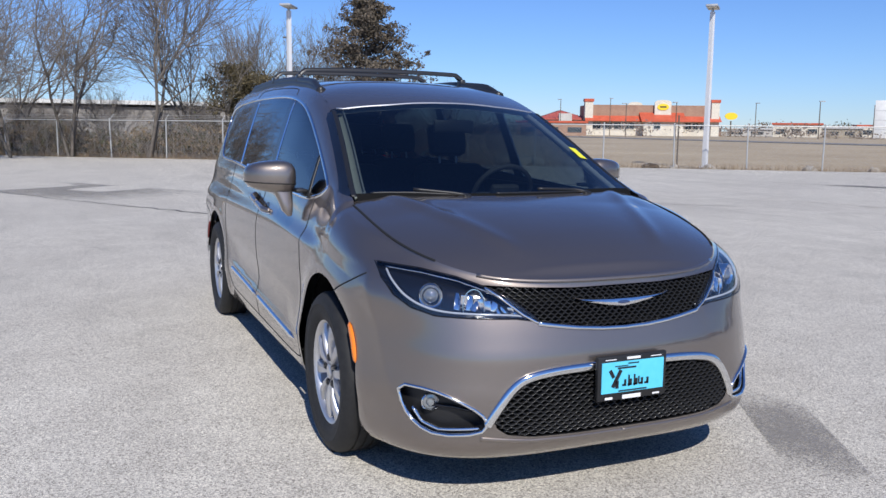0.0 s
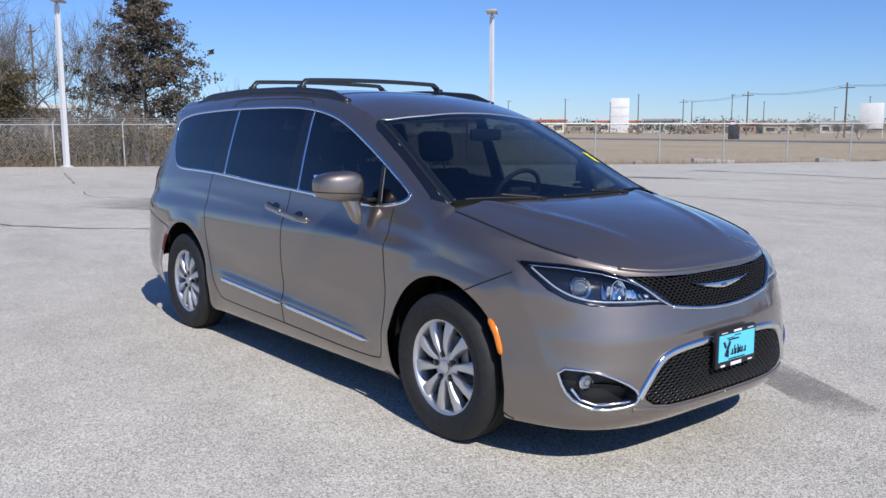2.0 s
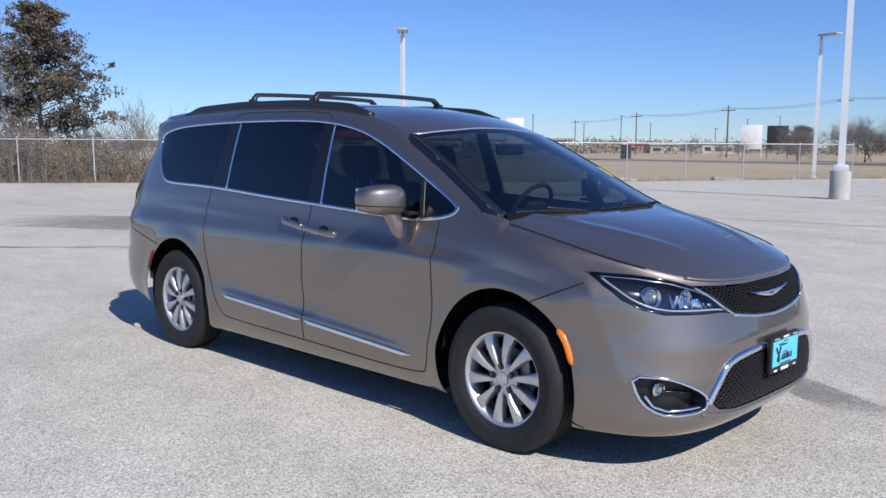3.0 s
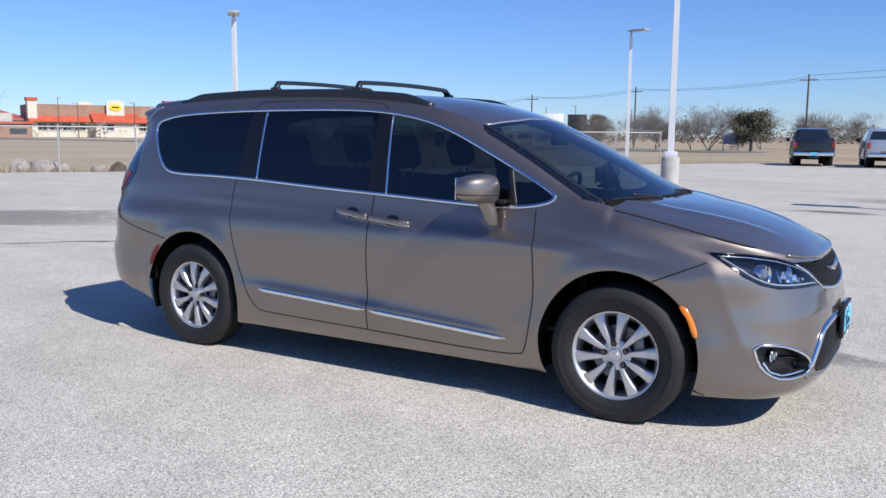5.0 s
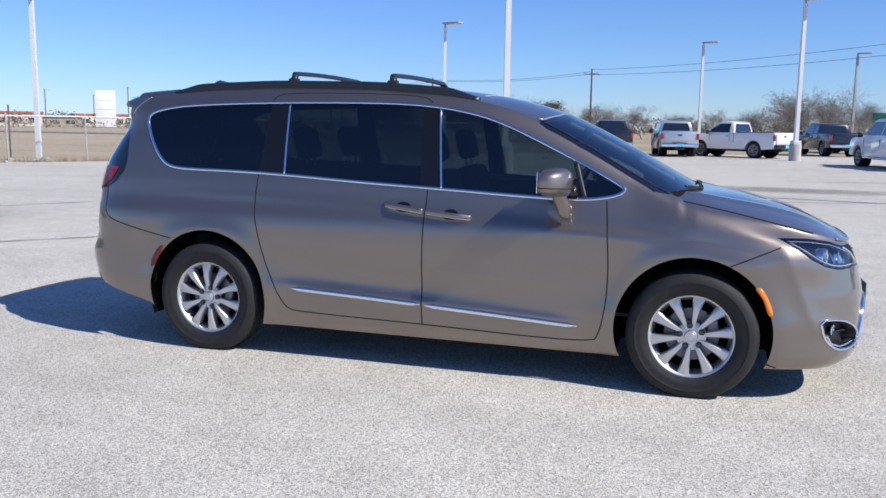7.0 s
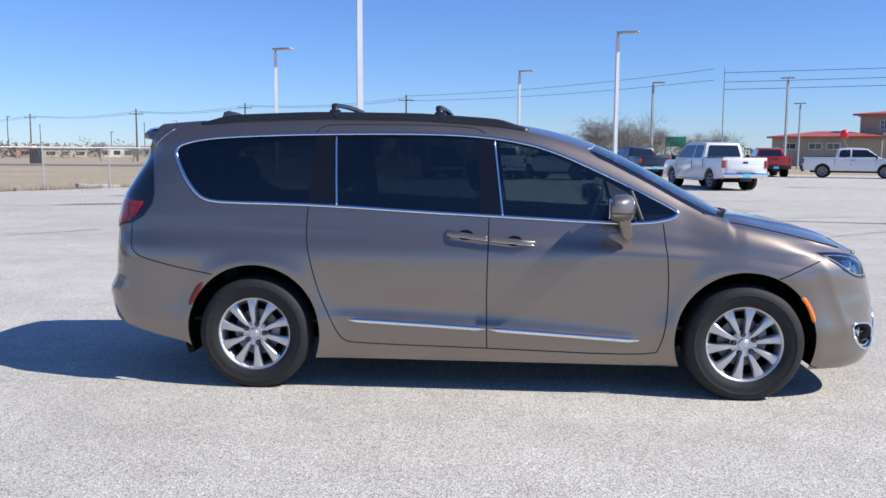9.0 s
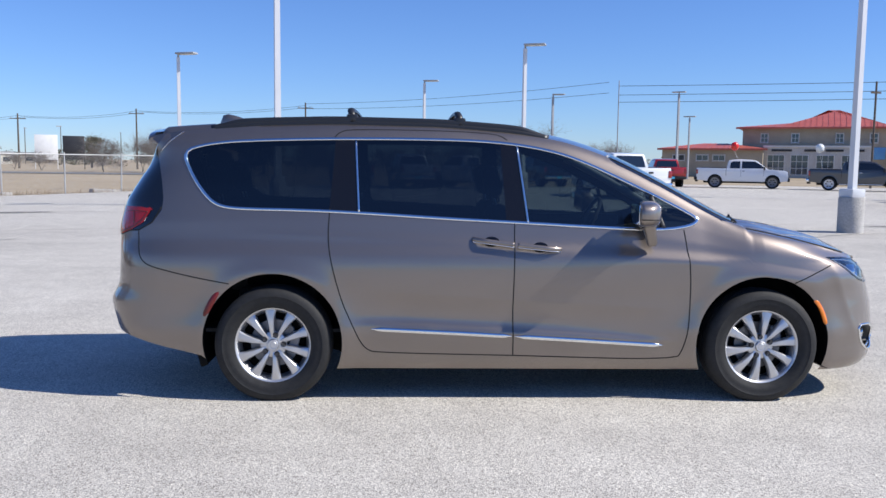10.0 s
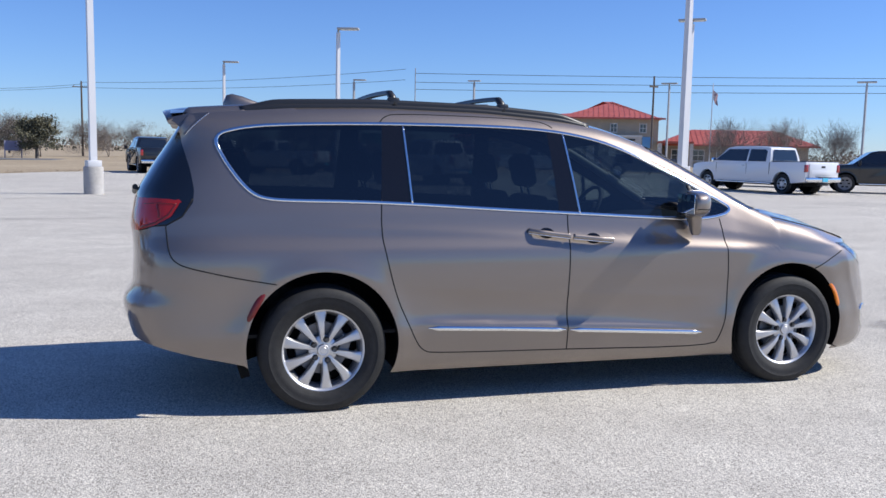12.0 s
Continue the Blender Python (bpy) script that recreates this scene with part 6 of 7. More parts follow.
# vine-covered small tree
trunk, twigs, tips = bare_tree(6.0, 77, 3, 0.9, 3)
rnd = random.Random(8)
cl = [(Vector((rnd.gauss(0, 0.75), rnd.gauss(0, 0.75), 2.0 + rnd.uniform(0, 2.6))), 0.45) for _ in range(70)]
tree_thing("small brown vine-covered tree behind the fence", trunk, twigs, (-39.6, 6.0), 0, leaf_cloud(cl, 9000, 0.09, rnd), VINE)

# undergrowth along the fence
rnd = random.Random(12)
tw, cl, cl2 = Tubes(), [], []
for k in range(5400):
    s = rnd.uniform(-40, -11)
    o = rnd.gauss(2.3, 1.2)
    if o < 0.55:
        continue
    dense_ = 0.55 + 0.45 * math.sin(s * 0.7) + 0.25 * math.sin(s * 2.3)
    h = max(0.3, rnd.uniform(0.4, 1.5) * (0.6 + 0.6 * dense_)) * (1.4 if s < -4 else 1.0)
    p2 = lot_edge(s) + Vector((-EDGE_D.y, EDGE_D.x)) * o
    p = Vector((p2.x, p2.y, -0.22))
    top_ = p + Vector((rnd.gauss(0, 0.25), rnd.gauss(0, 0.25), h))
    tw.add(p, p.lerp(top_, 0.6), 0.010, 0.007)
    tw.add(p.lerp(top_, 0.6), top_ + Vector((rnd.gauss(0, 0.12), rnd.gauss(0, 0.12), 0)), 0.007, 0.003)
    if rnd.random() < 0.8:
        (cl if rnd.random() < 0.62 else cl2).append((p.lerp(top_, rnd.uniform(0.2, 0.9)), 0.32))
under = empty("undergrowth", "tangle of dry brown brush and weeds along the fence", "brush", (0, 0, 0))
under["kind"] = "stuff"
for nm, data, m_ in (("stems", (tw.v, tw.f), TWIG), ("dry_leaves", leaf_cloud(cl, 42000, 0.085, rnd), BRUSH), ("green_leaves", leaf_cloud(cl2, 22000, 0.075, rnd), OLIVE)):
    o = obj(nm, *data, m_, under, False)
    o["kind"] = "stuff"
rnd = random.Random(31)
tw = Tubes()
for k in range(5200):
    s = rnd.uniform(-44, 30)
    p2 = lot_edge(s) + Vector((-EDGE_D.y, EDGE_D.x)) * abs(rnd.gauss(0.3, 0.5))
    p = Vector((p2.x, p2.y, -0.23))
    tw.add(p, p + Vector((rnd.gauss(0, 0.05), rnd.gauss(0, 0.05), rnd.uniform(0.06, 0.32))), 0.007, 0.002)
verge = obj("grass_verge", tw.v, tw.f, BRUSH, None, False)
tagged(verge, "dry grass and weeds along the pavement's edge", "grass", kind="stuff")

# trees across the field: four shapes, copied
kinds = []
for i in range(4):
    trunk, twigs, tips = bare_tree(7.5, 50 + i, 2 if i % 2 else 3, 1.15, 5)
    rr = random.Random(i)
    cl = [(t, 0.55) for t in tips if t.z > 2.2]
    kinds.append((trunk, twigs, leaf_cloud(cl, 2200, 0.09, rr)))
proto = []
spots = [(-40, 107), (-36, 110), (-31, 104), (-27, 106), (-23.5, 101), (-12, 114), (-19.8, 113), (-8, 118), (-4, 121), (2, 112), (7, 118), (12, 108), (10.0, 72),
         (-44, 118), (-50, 112), (-33, 113), (20, 116), (26, 122), (-58, 122), (-66, 128), (-15, 124), (16, 124), (31, 128)]
for i, (x, y) in enumerate(spots):
    k = i % 4
    near_ = (x, y) in ((10.0, 72),)
    if len(proto) <= k:
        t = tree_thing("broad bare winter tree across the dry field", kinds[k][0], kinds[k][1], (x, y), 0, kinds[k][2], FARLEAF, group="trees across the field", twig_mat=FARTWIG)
        proto.append(t)
        t.scale = (0.8, 0.8, 0.62)
    else:
        sc = rnd.uniform(0.62, 0.95) if near_ else rnd.uniform(0.6, 0.9)
        if x < -42:
            sc *= 0.55
        t = copy_thing(proto[k], pose(x, y, gz_at(x, y), 0, 0, rnd.uniform(0, 360)))
        t.scale = (sc * rnd.uniform(1.0, 1.25), sc * rnd.uniform(1.0, 1.25), sc * 0.85)
rnd = random.Random(3)
for i, (x, y, h) in enumerate(((-18.0, 98.0, 4.9), (-57.0, 150, 6.0), (-30, 150, 6))):
    trunk = Tubes()
    trunk.add(Vector((0, 0, 0)), Vector((0, 0, 3)), 0.22, 0.12, 6)
    cl = [(Vector((rnd.gauss(0, 0.95), rnd.gauss(0, 0.95), 1.3 + rnd.uniform(0, h - 2.0))), 0.7) for _ in range(60)]
    tree_thing("round olive-green live oak across the field", trunk, None, (x, y), 0, leaf_cloud(cl, 6500, 0.16, rnd), FARGREEN, group="live oaks")
# vase-shaped bare trees before the low wing
for i, (x, y, h) in enumerate(((42.5, 58.1, 5.4), (46.0, 56.0, 5.4), (48.7, 53.4, 5.0))):
    trunk, twigs, tips = bare_tree(h * 0.90, 90 + i, 8, 0.80, 4, girth=0.006)
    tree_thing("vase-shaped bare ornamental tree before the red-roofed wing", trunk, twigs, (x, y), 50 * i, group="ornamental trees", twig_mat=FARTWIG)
# far woods on the horizon
rnd = random.Random(9)
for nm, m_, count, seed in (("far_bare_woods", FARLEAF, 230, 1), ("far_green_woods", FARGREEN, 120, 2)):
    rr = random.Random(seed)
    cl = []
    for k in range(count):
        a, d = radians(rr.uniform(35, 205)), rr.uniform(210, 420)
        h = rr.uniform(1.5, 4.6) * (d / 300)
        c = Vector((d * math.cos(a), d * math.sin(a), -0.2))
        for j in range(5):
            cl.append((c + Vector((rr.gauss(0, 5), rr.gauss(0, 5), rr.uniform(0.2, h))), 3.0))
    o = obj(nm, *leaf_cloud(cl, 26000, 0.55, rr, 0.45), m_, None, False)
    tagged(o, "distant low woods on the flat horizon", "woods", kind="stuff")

# road across the field
ASPHALT = noisy("road_asphalt", (0.15, 0.148, 0.145), (0.2, 0.198, 0.19), 0.4, 0.9, fine=20)
road = box("road", -60, 92.0, -0.20, 330, 9.5, 0.05, ASPHALT)
tagged(road, "grey asphalt road across the field", "road", kind="structure")
road.matrix_basis = pose(0, 0, 0, 0, 0, -3)

# utility poles and wires
WIRE = mat("cable_black", (0.03, 0.03, 0.035), 0.6)
tops = []
for x, y, h in ((-134.7, 191.7, 8.7), (-95, 158, 8.6), (-61.3, 131, 8.2), (-44.9, 136.7, 9.5), (-16, 123.3, 9.9), (33, 55.4, 7.4), (-101.9, 23.1, 13.0)):
    p = empty("utility_pole", "weathered wooden utility pole with a cross arm", "utility pole", (x, y, gz_at(x, y)), 12, "utility poles")
    cyl("pole", (0, 0, 0), (0, 0, h + 0.3), 0.16 if h > 7.5 else 0.09, WOODPOLE, p, 0.11 if h > 7.5 else 0.07, 8)
    box("cross_arm", 0, 0, h - 0.5, 2.3 if h > 7.5 else 0.8, 0.12, 0.13, WOODPOLE, p)
    for k in (-0.95, 0, 0.95) if h > 7.5 else (0,):
        cyl("insulator", (k, 0, h - 0.44), (k, 0, h - 0.28), 0.05, GALV, p, seg=6)
    tops.append(Vector((x, y, h)))


def cable(a, b, sag, r, off=0.0):
    n_ = 14
    pts = [a.lerp(b, t / n_) + Vector((off, 0, -sag * 4 * (t / n_) * (1 - t / n_))) for t in range(n_ + 1)]
    side = (b - a).cross(Vector((0, 0, 1))).normalized()
    v = [tuple(p + side * (r * c) + Vector((0, 0, r * s))) for p in pts for c, s in ((1, 0), (0, 1), (-1, 0), (0, -1))]
    f = [(4 * i + k, 4 * i + (k + 1) % 4, 4 * i + 4 + (k + 1) % 4, 4 * i + 4 + k) for i in range(n_) for k in range(4)]
    tagged(obj("overhead_cable", v, f, WIRE), "thin black overhead cable between utility poles", "cable", "overhead cables")


for i in range(4):
    for off, dz in ((0, -0.25), (0.9, -0.45)):
        cable(tops[i] + Vector((0, 0, dz)), tops[i + 1] + Vector((0, 0, dz)), 0.6, 0.022, off)
for z, zz in ((10.3, 9.2), (9.3, 8.6), (8.5, 7.9)):
    cable(Vector((22.9, 91, z)), Vector((100, 50, zz + 1.0)), 0.35, 0.026)
cable(tops[4], Vector((22, 92, 10.8)), 0.5, 0.022)
cable(tops[4] + Vector((0, 0, -0.7)), Vector((22, 92, 9.6)), 0.5, 0.022)
for x, y, h in ((22.9, 91, 10.9), (100, 50, 11.0)):
    p = empty("utility_pole", "slim grey steel utility pole", "utility pole", (x, y, 0), 0, "utility poles")
    cyl("pole", (0, 0, 0), (0, 0, h), 0.08, POLEGREY, p, 0.05, 8)

# boards and signs in the field
WHITEBOARD = noisy("white_board", (0.72, 0.72, 0.7), (0.8, 0.8, 0.78), 1.0, 0.6)
BLACKBOARD = noisy("black_board", (0.02, 0.02, 0.022), (0.03, 0.03, 0.033), 1.0, 0.5)
GREENSIGN = noisy("green_sign", (0.02, 0.22, 0.12), (0.03, 0.26, 0.15), 1, 0.5)


def board(x0, y0, x1, y1, z0, z1, m_, label, legs=True, thick=0.12, name="sign_board"):
    c = Vector(((x0 + x1) / 2, (y0 + y1) / 2, 0))
    w = math.hypot(x1 - x0, y1 - y0)
    e = empty(name, label, "sign", (c.x, c.y, gz_at(c.x, c.y)), math.degrees(math.atan2(y1 - y0, x1 - x0)))
    g = gz_at(c.x, c.y)
    box("panel", 0, 0, (z0 + z1) / 2 - g, w * 0.97, thick, z1 - z0, m_, e, 0.02)
    if legs:
        for s in (-1, 1):
            box("leg", s * w * 0.48, 0, (z1 - g) / 2, 0.11, 0.11, z1 - g, m_, e, 0.01)
    return e


board(-57.5, 127.7, -54.5, 129.0, 1.2, 5.0, WHITEBOARD, "blank white board on two posts in the field")
board(-53.9, 129.3, -51.0, 130.5, 1.2, 4.9, BLACKBOARD, "blank black board on two posts in the field")
e = board(-149.6, 180.0, -145.6, 183.0, 0.0, 9.2, WHITEBOARD, "tall white sign slab with panel joints", False, 0.5)
for k in range(1, 4):
    box("panel_line", 0, -0.262, 2.3 * k, 4.7, 0.012, 0.09, GALV, e)
e = board(-60.2, 97.4, -58.9, 97.9, -0.1, 1.75, BLACKBOARD, "dark metal cabinet with a small sign over it", False, 0.6, "field_cabinet")
box("small_sign", -0.1, -0.31, 2.3, 0.6, 0.04, 0.6, WHITEBOARD, e)
box("sign_stripe", -0.1, -0.335, 2.42, 0.5, 0.012, 0.18, RED, e)
board(17.0, 92.3, 19.2, 91.9, 2.3, 3.4, GREENSIGN, "green road sign on posts beyond the lot")
board(-21.5, 99.5, -19.8, 99.9, 0.6, 1.7, noisy("lilac_board", (0.32, 0.3, 0.42), (0.38, 0.36, 0.48), 1, 0.6), "pale lilac board on two white posts")

# rubble and slabs beside the fence
ROCK = noisy("broken_concrete", (0.3, 0.27, 0.23), (0.46, 0.43, 0.38), 2.5, 0.95, fine=20, bumpy=0.4)
DARKROCK = noisy("dark_earth", (0.07, 0.05, 0.035), (0.12, 0.09, 0.065), 3, 0.95, fine=20)
rnd = random.Random(44)
for s, o, w, h, m_ in ((-8.2, 0.9, 0.9, 0.55, ROCK), (-7.4, 1.1, 1.1, 0.5, ROCK), (-6.6, 0.8, 0.7, 0.35, ROCK), (-5.2, 0.7, 0.5, 0.3, ROCK), (-4.4, 0.9, 0.6, 0.38, DARKROCK), (-0.6, 0.5, 0.4, 0.2, ROCK), (0.9, 0.9, 0.45, 0.2, ROCK), (5.0, 0.7, 0.5, 0.22, ROCK), (7.6, 0.8, 0.35, 0.2, ROCK), (-1.6, 0.7, 0.8, 0.22, DARKROCK), (20.5, 0.4, 0.35, 0.2, ROCK), (19.0, 0.6, 0.6, 0.15, DARKROCK)):
    p2 = lot_edge(s) + Vector((-EDGE_D.y, EDGE_D.x)) * o
    bm = bmesh.new()
    bmesh.ops.create_icosphere(bm, subdivisions=3, radius=1.0)
    for v in bm.verts:
        k = 1 + 0.35 * noise.noise(v.co * 1.7 + Vector((s, 0, 0))) + 0.18 * noise.noise(v.co * 4 + Vector((0, s, 0)))
        v.co = Vector((v.co.x * w * 0.62 * k, v.co.y * w * 0.45 * k, max(-0.1, v.co.z * h * k)))
    r_ = part("rock", bm, m_, None)
    r_.matrix_basis = pose(p2.x, p2.y, -0.22, 0, 0, rnd.uniform(0, 360))
    tagged(r_, "lump of broken concrete beside the fence" if m_ is ROCK else "heap of dark earth beside the fence", "rubble", "rubble along the fence")
for s, L in ((11.3, 2.0), (17.2, 1.6)):
    p2 = lot_edge(s) + Vector((-EDGE_D.y, EDGE_D.x)) * 1.0
    sl = box("kerb_stone", 0, 0, 0, L, 0.4, 0.2, CAST, None, 0.03)
    sl.matrix_basis = pose(p2.x, p2.y, -0.12, 0, 3, f_ang)
    tagged(sl, "loose pale concrete kerb stone in the grass", "kerb stone", "kerb stones")

# ---- parked pickups ----
def carpaint(name, c, metal=0.3):
    m = mat(name, c, 0.35, metal, coat=1.0)
    return m


P_BLACK, P_SILVER, P_WHITE, P_RED, P_GREY, P_NAVY = carpaint("black_truck_paint", (0.012, 0.012, 0.014)), carpaint("silver_truck_paint", (0.55, 0.56, 0.58), 0.6), carpaint("white_truck_paint", (0.78, 0.78, 0.78), 0.0), carpaint("red_truck_paint", (0.42, 0.015, 0.012)), carpaint("grey_truck_paint", (0.07, 0.075, 0.085), 0.5), carpaint("navy_truck_paint", (0.012, 0.016, 0.03))
TRUCKGLASS = mat("truck_window_glass", (0.012, 0.014, 0.017), 0.03, coat=1.0)


def prism(bm, outline, y0, y1, inset=0.0, zbase=0.0):
    """Extrudes a side outline across the width; inset narrows it with height."""
    def ring(y):
        s = 1 if y > 0 else -1
        return [bm.verts.new((x, y - s * inset * max(0.0, z - zbase), z)) for x, z in outline]
    a, b = ring(y0), ring(y1)
    bm.faces.new(a); bm.faces.new(b[::-1])
    n_ = len(outline)
    for k in range(n_):
        bm.faces.new((a[k], b[k], b[(k + 1) % n_], a[(k + 1) % n_]))
    return bm


def bevelled(bm, off=0.03, seg=2):
    bmesh.ops.recalc_face_normals(bm, faces=bm.faces)
    bmesh.ops.bevel(bm, geom=[e for e in bm.edges], offset=off, segments=seg, affect='EDGES', profile=0.5, clamp_overlap=True)
    return bm


def pickup(x, y, heading, paint, label, crew=True, dually=False, H=1.95, bumper=CHROME, plate_=True, L=5.9):
    """A pickup truck that faces +x before it is turned."""
    t = empty("pickup_truck", label, "pickup truck", (x, y, gz_at(x, y)), heading, "parked pickup trucks")
    W = 1.0
    f0, r0 = L / 2, -L / 2
    fa, ra = f0 - 0.98, r0 + 1.22
    R = 0.425
    cb = r0 + 1.95 if crew else r0 + 2.45           # back of the cab
    # lower body with arches cut into its outline
    def arch_pts(c):
        return [(c + 0.49 * math.cos(a), 0.46 + 0.49 * math.sin(a)) for a in np.linspace(math.pi, 0, 11)]
    low = [(r0 + 0.03, 0.55)] + arch_pts(ra) + arch_pts(fa) + [(f0 - 0.03, 0.52), (f0, 0.9), (f0 - 0.05, 1.14), (f0 - 0.25, 1.22), (f0 - 0.8, 1.27), (f0 - 1.28, 1.29), (cb, 1.30), (cb - 0.02, 1.34), (r0 + 0.02, 1.37), (r0, 1.2)]
    body = part("body", bevelled(prism(bmesh.new(), low, -W, W, 0.05, 0.7), 0.025), paint, t)
    cab = [(f0 - 1.22, 1.26), (f0 - 1.62, 1.55), (f0 - 2.02, H - 0.075), (f0 - 2.35, H - 0.01), ((f0 - 2.2 + cb) / 2, H + 0.015), (cb + 0.34, H - 0.015), (cb + 0.14, H - 0.06), (cb + 0.05, 1.6), (cb, 1.24)]
    part("cab", bevelled(prism(bmesh.new(), cab, -W + 0.03, W - 0.03, 0.30, 1.24), 0.035), paint, t)
    # open bed: dark floor sunk into the body
    bx0, bx1 = r0 + 0.08, cb - 0.06
    bm = bmesh.new()
    add_box(bm, (bx0 + bx1) / 2, 0, 1.345, bx1 - bx0, 1.66, 0.035)
    part("bed_cover", bm, BLACK, t, "dark truck bed")
    for s in (-1, 1):
        box("bed_rail", (bx0 + bx1) / 2, s * 0.90, 1.372, bx1 - bx0 + 0.05, 0.12, 0.03, BLACK, t, 0.012)
        box("bed_joint", cb - 0.02, s * (W - 0.012), 1.0, 0.022, 0.014, 0.62, GAP, t)
    # glass
    def pane(name, pts, s):
        bm = bmesh.new()
        bm.faces.new([bm.verts.new((px, s * (W - 0.03 - 0.30 * (pz - 1.24) + 0.006), pz)) for px, pz in pts])
        return part(name, bm, TRUCKGLASS, t)
    zt = H - 0.13
    xa, xb = f0 - 1.42, f0 - 1.98
    xm = (xb + cb) / 2 - 0.05 if crew else cb + 0.22
    for s in (-1, 1):
        pane("door_window", [(xa - 0.02, 1.36), (xa - 0.26, 1.55), (xb - 0.14, zt), (xm + 0.05, zt + 0.012), (xm + 0.05, 1.345)], s)
        if crew:
            pane("rear_door_window", [(xm - 0.05, 1.345), (xm - 0.05, zt + 0.012), (cb + 0.40, zt), (cb + 0.27, zt - 0.08), (cb + 0.22, 1.35)], s)
        for xx in ((xm, f0 - 1.55) if crew else (xm, f0 - 1.55)):
            box("door_joint", xx, s * (W - 0.012), 0.92, 0.012, 0.012, 0.66, GAP, t)
        box("door_handle", xm + 0.16, s * (W - 0.002), 1.16, 0.18, 0.03, 0.035, bumper, t, 0.008)
        bm = bmesh.new()
        add_box(bm, xa - 0.10, s * (W + 0.14), 1.36, 0.12, 0.20, 0.22, None, 0.04)
        part("door_mirror", bm, BLACK if not dually else bumper, t)
        box("side_step", (fa + ra) / 2, s * (W - 0.06), 0.42, ra * -1 + fa - 1.15, 0.14, 0.05, bumper, t, 0.012)
        box("tail_lamp", r0 + 0.03, s * (W - 0.075), 1.10, 0.12, 0.15, 0.31, REDTAIL, t, 0.02)
        box("headlamp", f0 - 0.08, s * (W - 0.20), 0.98, 0.14, 0.34, 0.20, CLEARISH, t, 0.03)
        for c, m_ in ((fa, "f"), (ra, "r")):
            bm = bmesh.new()
            yy = W - 0.28 if not (dually and m_ == "r") else W - 0.16
            lathe(bm, [(0.30, 0.02), (0.34, 0.0), (R - 0.02, -0.005), (R, 0.03), (R, 0.22 if not (dually and m_ == "r") else 0.46), (R - 0.04, 0.24 if not (dually and m_ == "r") else 0.48), (0.2, 0.24)], 28, pose(c, s * (W - 0.02), R, 90 * s))
            w_ = part("tyre", bm, RUBBER, t)
            bm = bmesh.new()
            lathe(bm, [(0.0, 0.0), (0.07, -0.005), (0.09, 0.03), (0.25, 0.035), (0.29, 0.012), (0.305, 0.02), (0.30, 0.08)] if not dually else [(0.0, 0.02), (0.09, 0.02), (0.11, 0.07), (0.2, 0.09), (0.245, 0.015), (0.26, 0.02)], 24, pose(c, s * (W - 0.02), R, 90 * s))
            rm = part("rim", bm, ALLOY if dually or paint in (P_GREY, P_SILVER) else ALLOY_DARK, w_)
            for k in range(6):
                a = k * math.pi / 3
                box("rim_slot", c + 0.17 * math.cos(a), s * (W - 0.045), R + 0.17 * math.sin(a), 0.10, 0.012, 0.06, LINER, w_, m=None)
            bm = bmesh.new()
            lip = [[bm.verts.new((c + rr * math.cos(a), s * yy, 0.46 + rr * math.sin(a))) for a in np.linspace(0.05, math.pi - 0.05, 16)] for rr, yy in ((0.475, W - 0.10), (0.478, W + 0.012), (0.53, W + 0.008), (0.54, W - 0.06))]
            for la, lb in zip(lip, lip[1:]):
                for k in range(15):
                    bm.faces.new((la[k], la[k + 1], lb[k + 1], lb[k]))
            part("arch_lip", bm, paint, t)
            part("wheel_well", add_cyl(bmesh.new(), (c, s * (W - 0.17), 0.47), (c, s * 0.55, 0.47), 0.475, None, 24), LINER, t)
    # back window, tailgate, bumpers
    bm = bmesh.new()
    bm.faces.new([bm.verts.new(p) for p in ((cb + 0.008, -0.76, 1.40), (cb + 0.008, 0.76, 1.40), (cb + 0.040, 0.72, 1.6), (cb + 0.085, 0.64, H - 0.13), (cb + 0.085, -0.64, H - 0.13), (cb + 0.040, -0.72, 1.6))])
    part("back_window", bm, TRUCKGLASS, t)
    bm = bmesh.new()
    k = 0.55 / (H - 1.24)
    bm.faces.new([bm.verts.new(p) for p in ((f0 - 1.28, -0.82, 1.32), (f0 - 1.28, 0.82, 1.32), (f0 - 1.615, 0.76, 1.565), (f0 - 1.985, 0.66, H - 0.10), (f0 - 1.985, -0.66, H - 0.10), (f0 - 1.615, -0.76, 1.565))])
    part("windscreen", bm, TRUCKGLASS, t)
    tg_ = part("tailgate", add_box(bmesh.new(), r0 - 0.012, 0, 1.02, 0.05, 1.60, 0.56, None, 0.02), paint, t)
    box("tailgate_handle", r0 - 0.04, 0, 1.17, 0.02, 0.22, 0.08, BLACK, tg_, 0.01)
    box("tailgate_ridge", r0 - 0.042, 0, 0.93, 0.012, 1.42, 0.20, paint, tg_, 0.005)
    bp = part("rear_bumper", add_box(bmesh.new(), r0 - 0.07, 0, 0.64, 0.20, 1.92, 0.20, None, 0.04), bumper, t)
    box("step_pad", r0 - 0.10, 0, 0.735, 0.18, 0.8, 0.03, BLACK, bp, 0.01)
    box("tow_hitch", r0 - 0.05, 0, 0.46, 0.2, 0.5, 0.12, BLACK, bp, 0.02)
    if plate_:
        box("rear_plate", r0 - 0.178, 0, 0.64, 0.015, 0.31, 0.16, CYAN, bp)
    fb_ = part("front_bumper", add_box(bmesh.new(), f0 + 0.02, 0, 0.60, 0.20, 1.92, 0.24, None, 0.05), bumper, t)
    box("front_grille", f0 - 0.01, 0, 0.95, 0.06, 1.2, 0.34, GLOSSBLACK, t, 0.02)
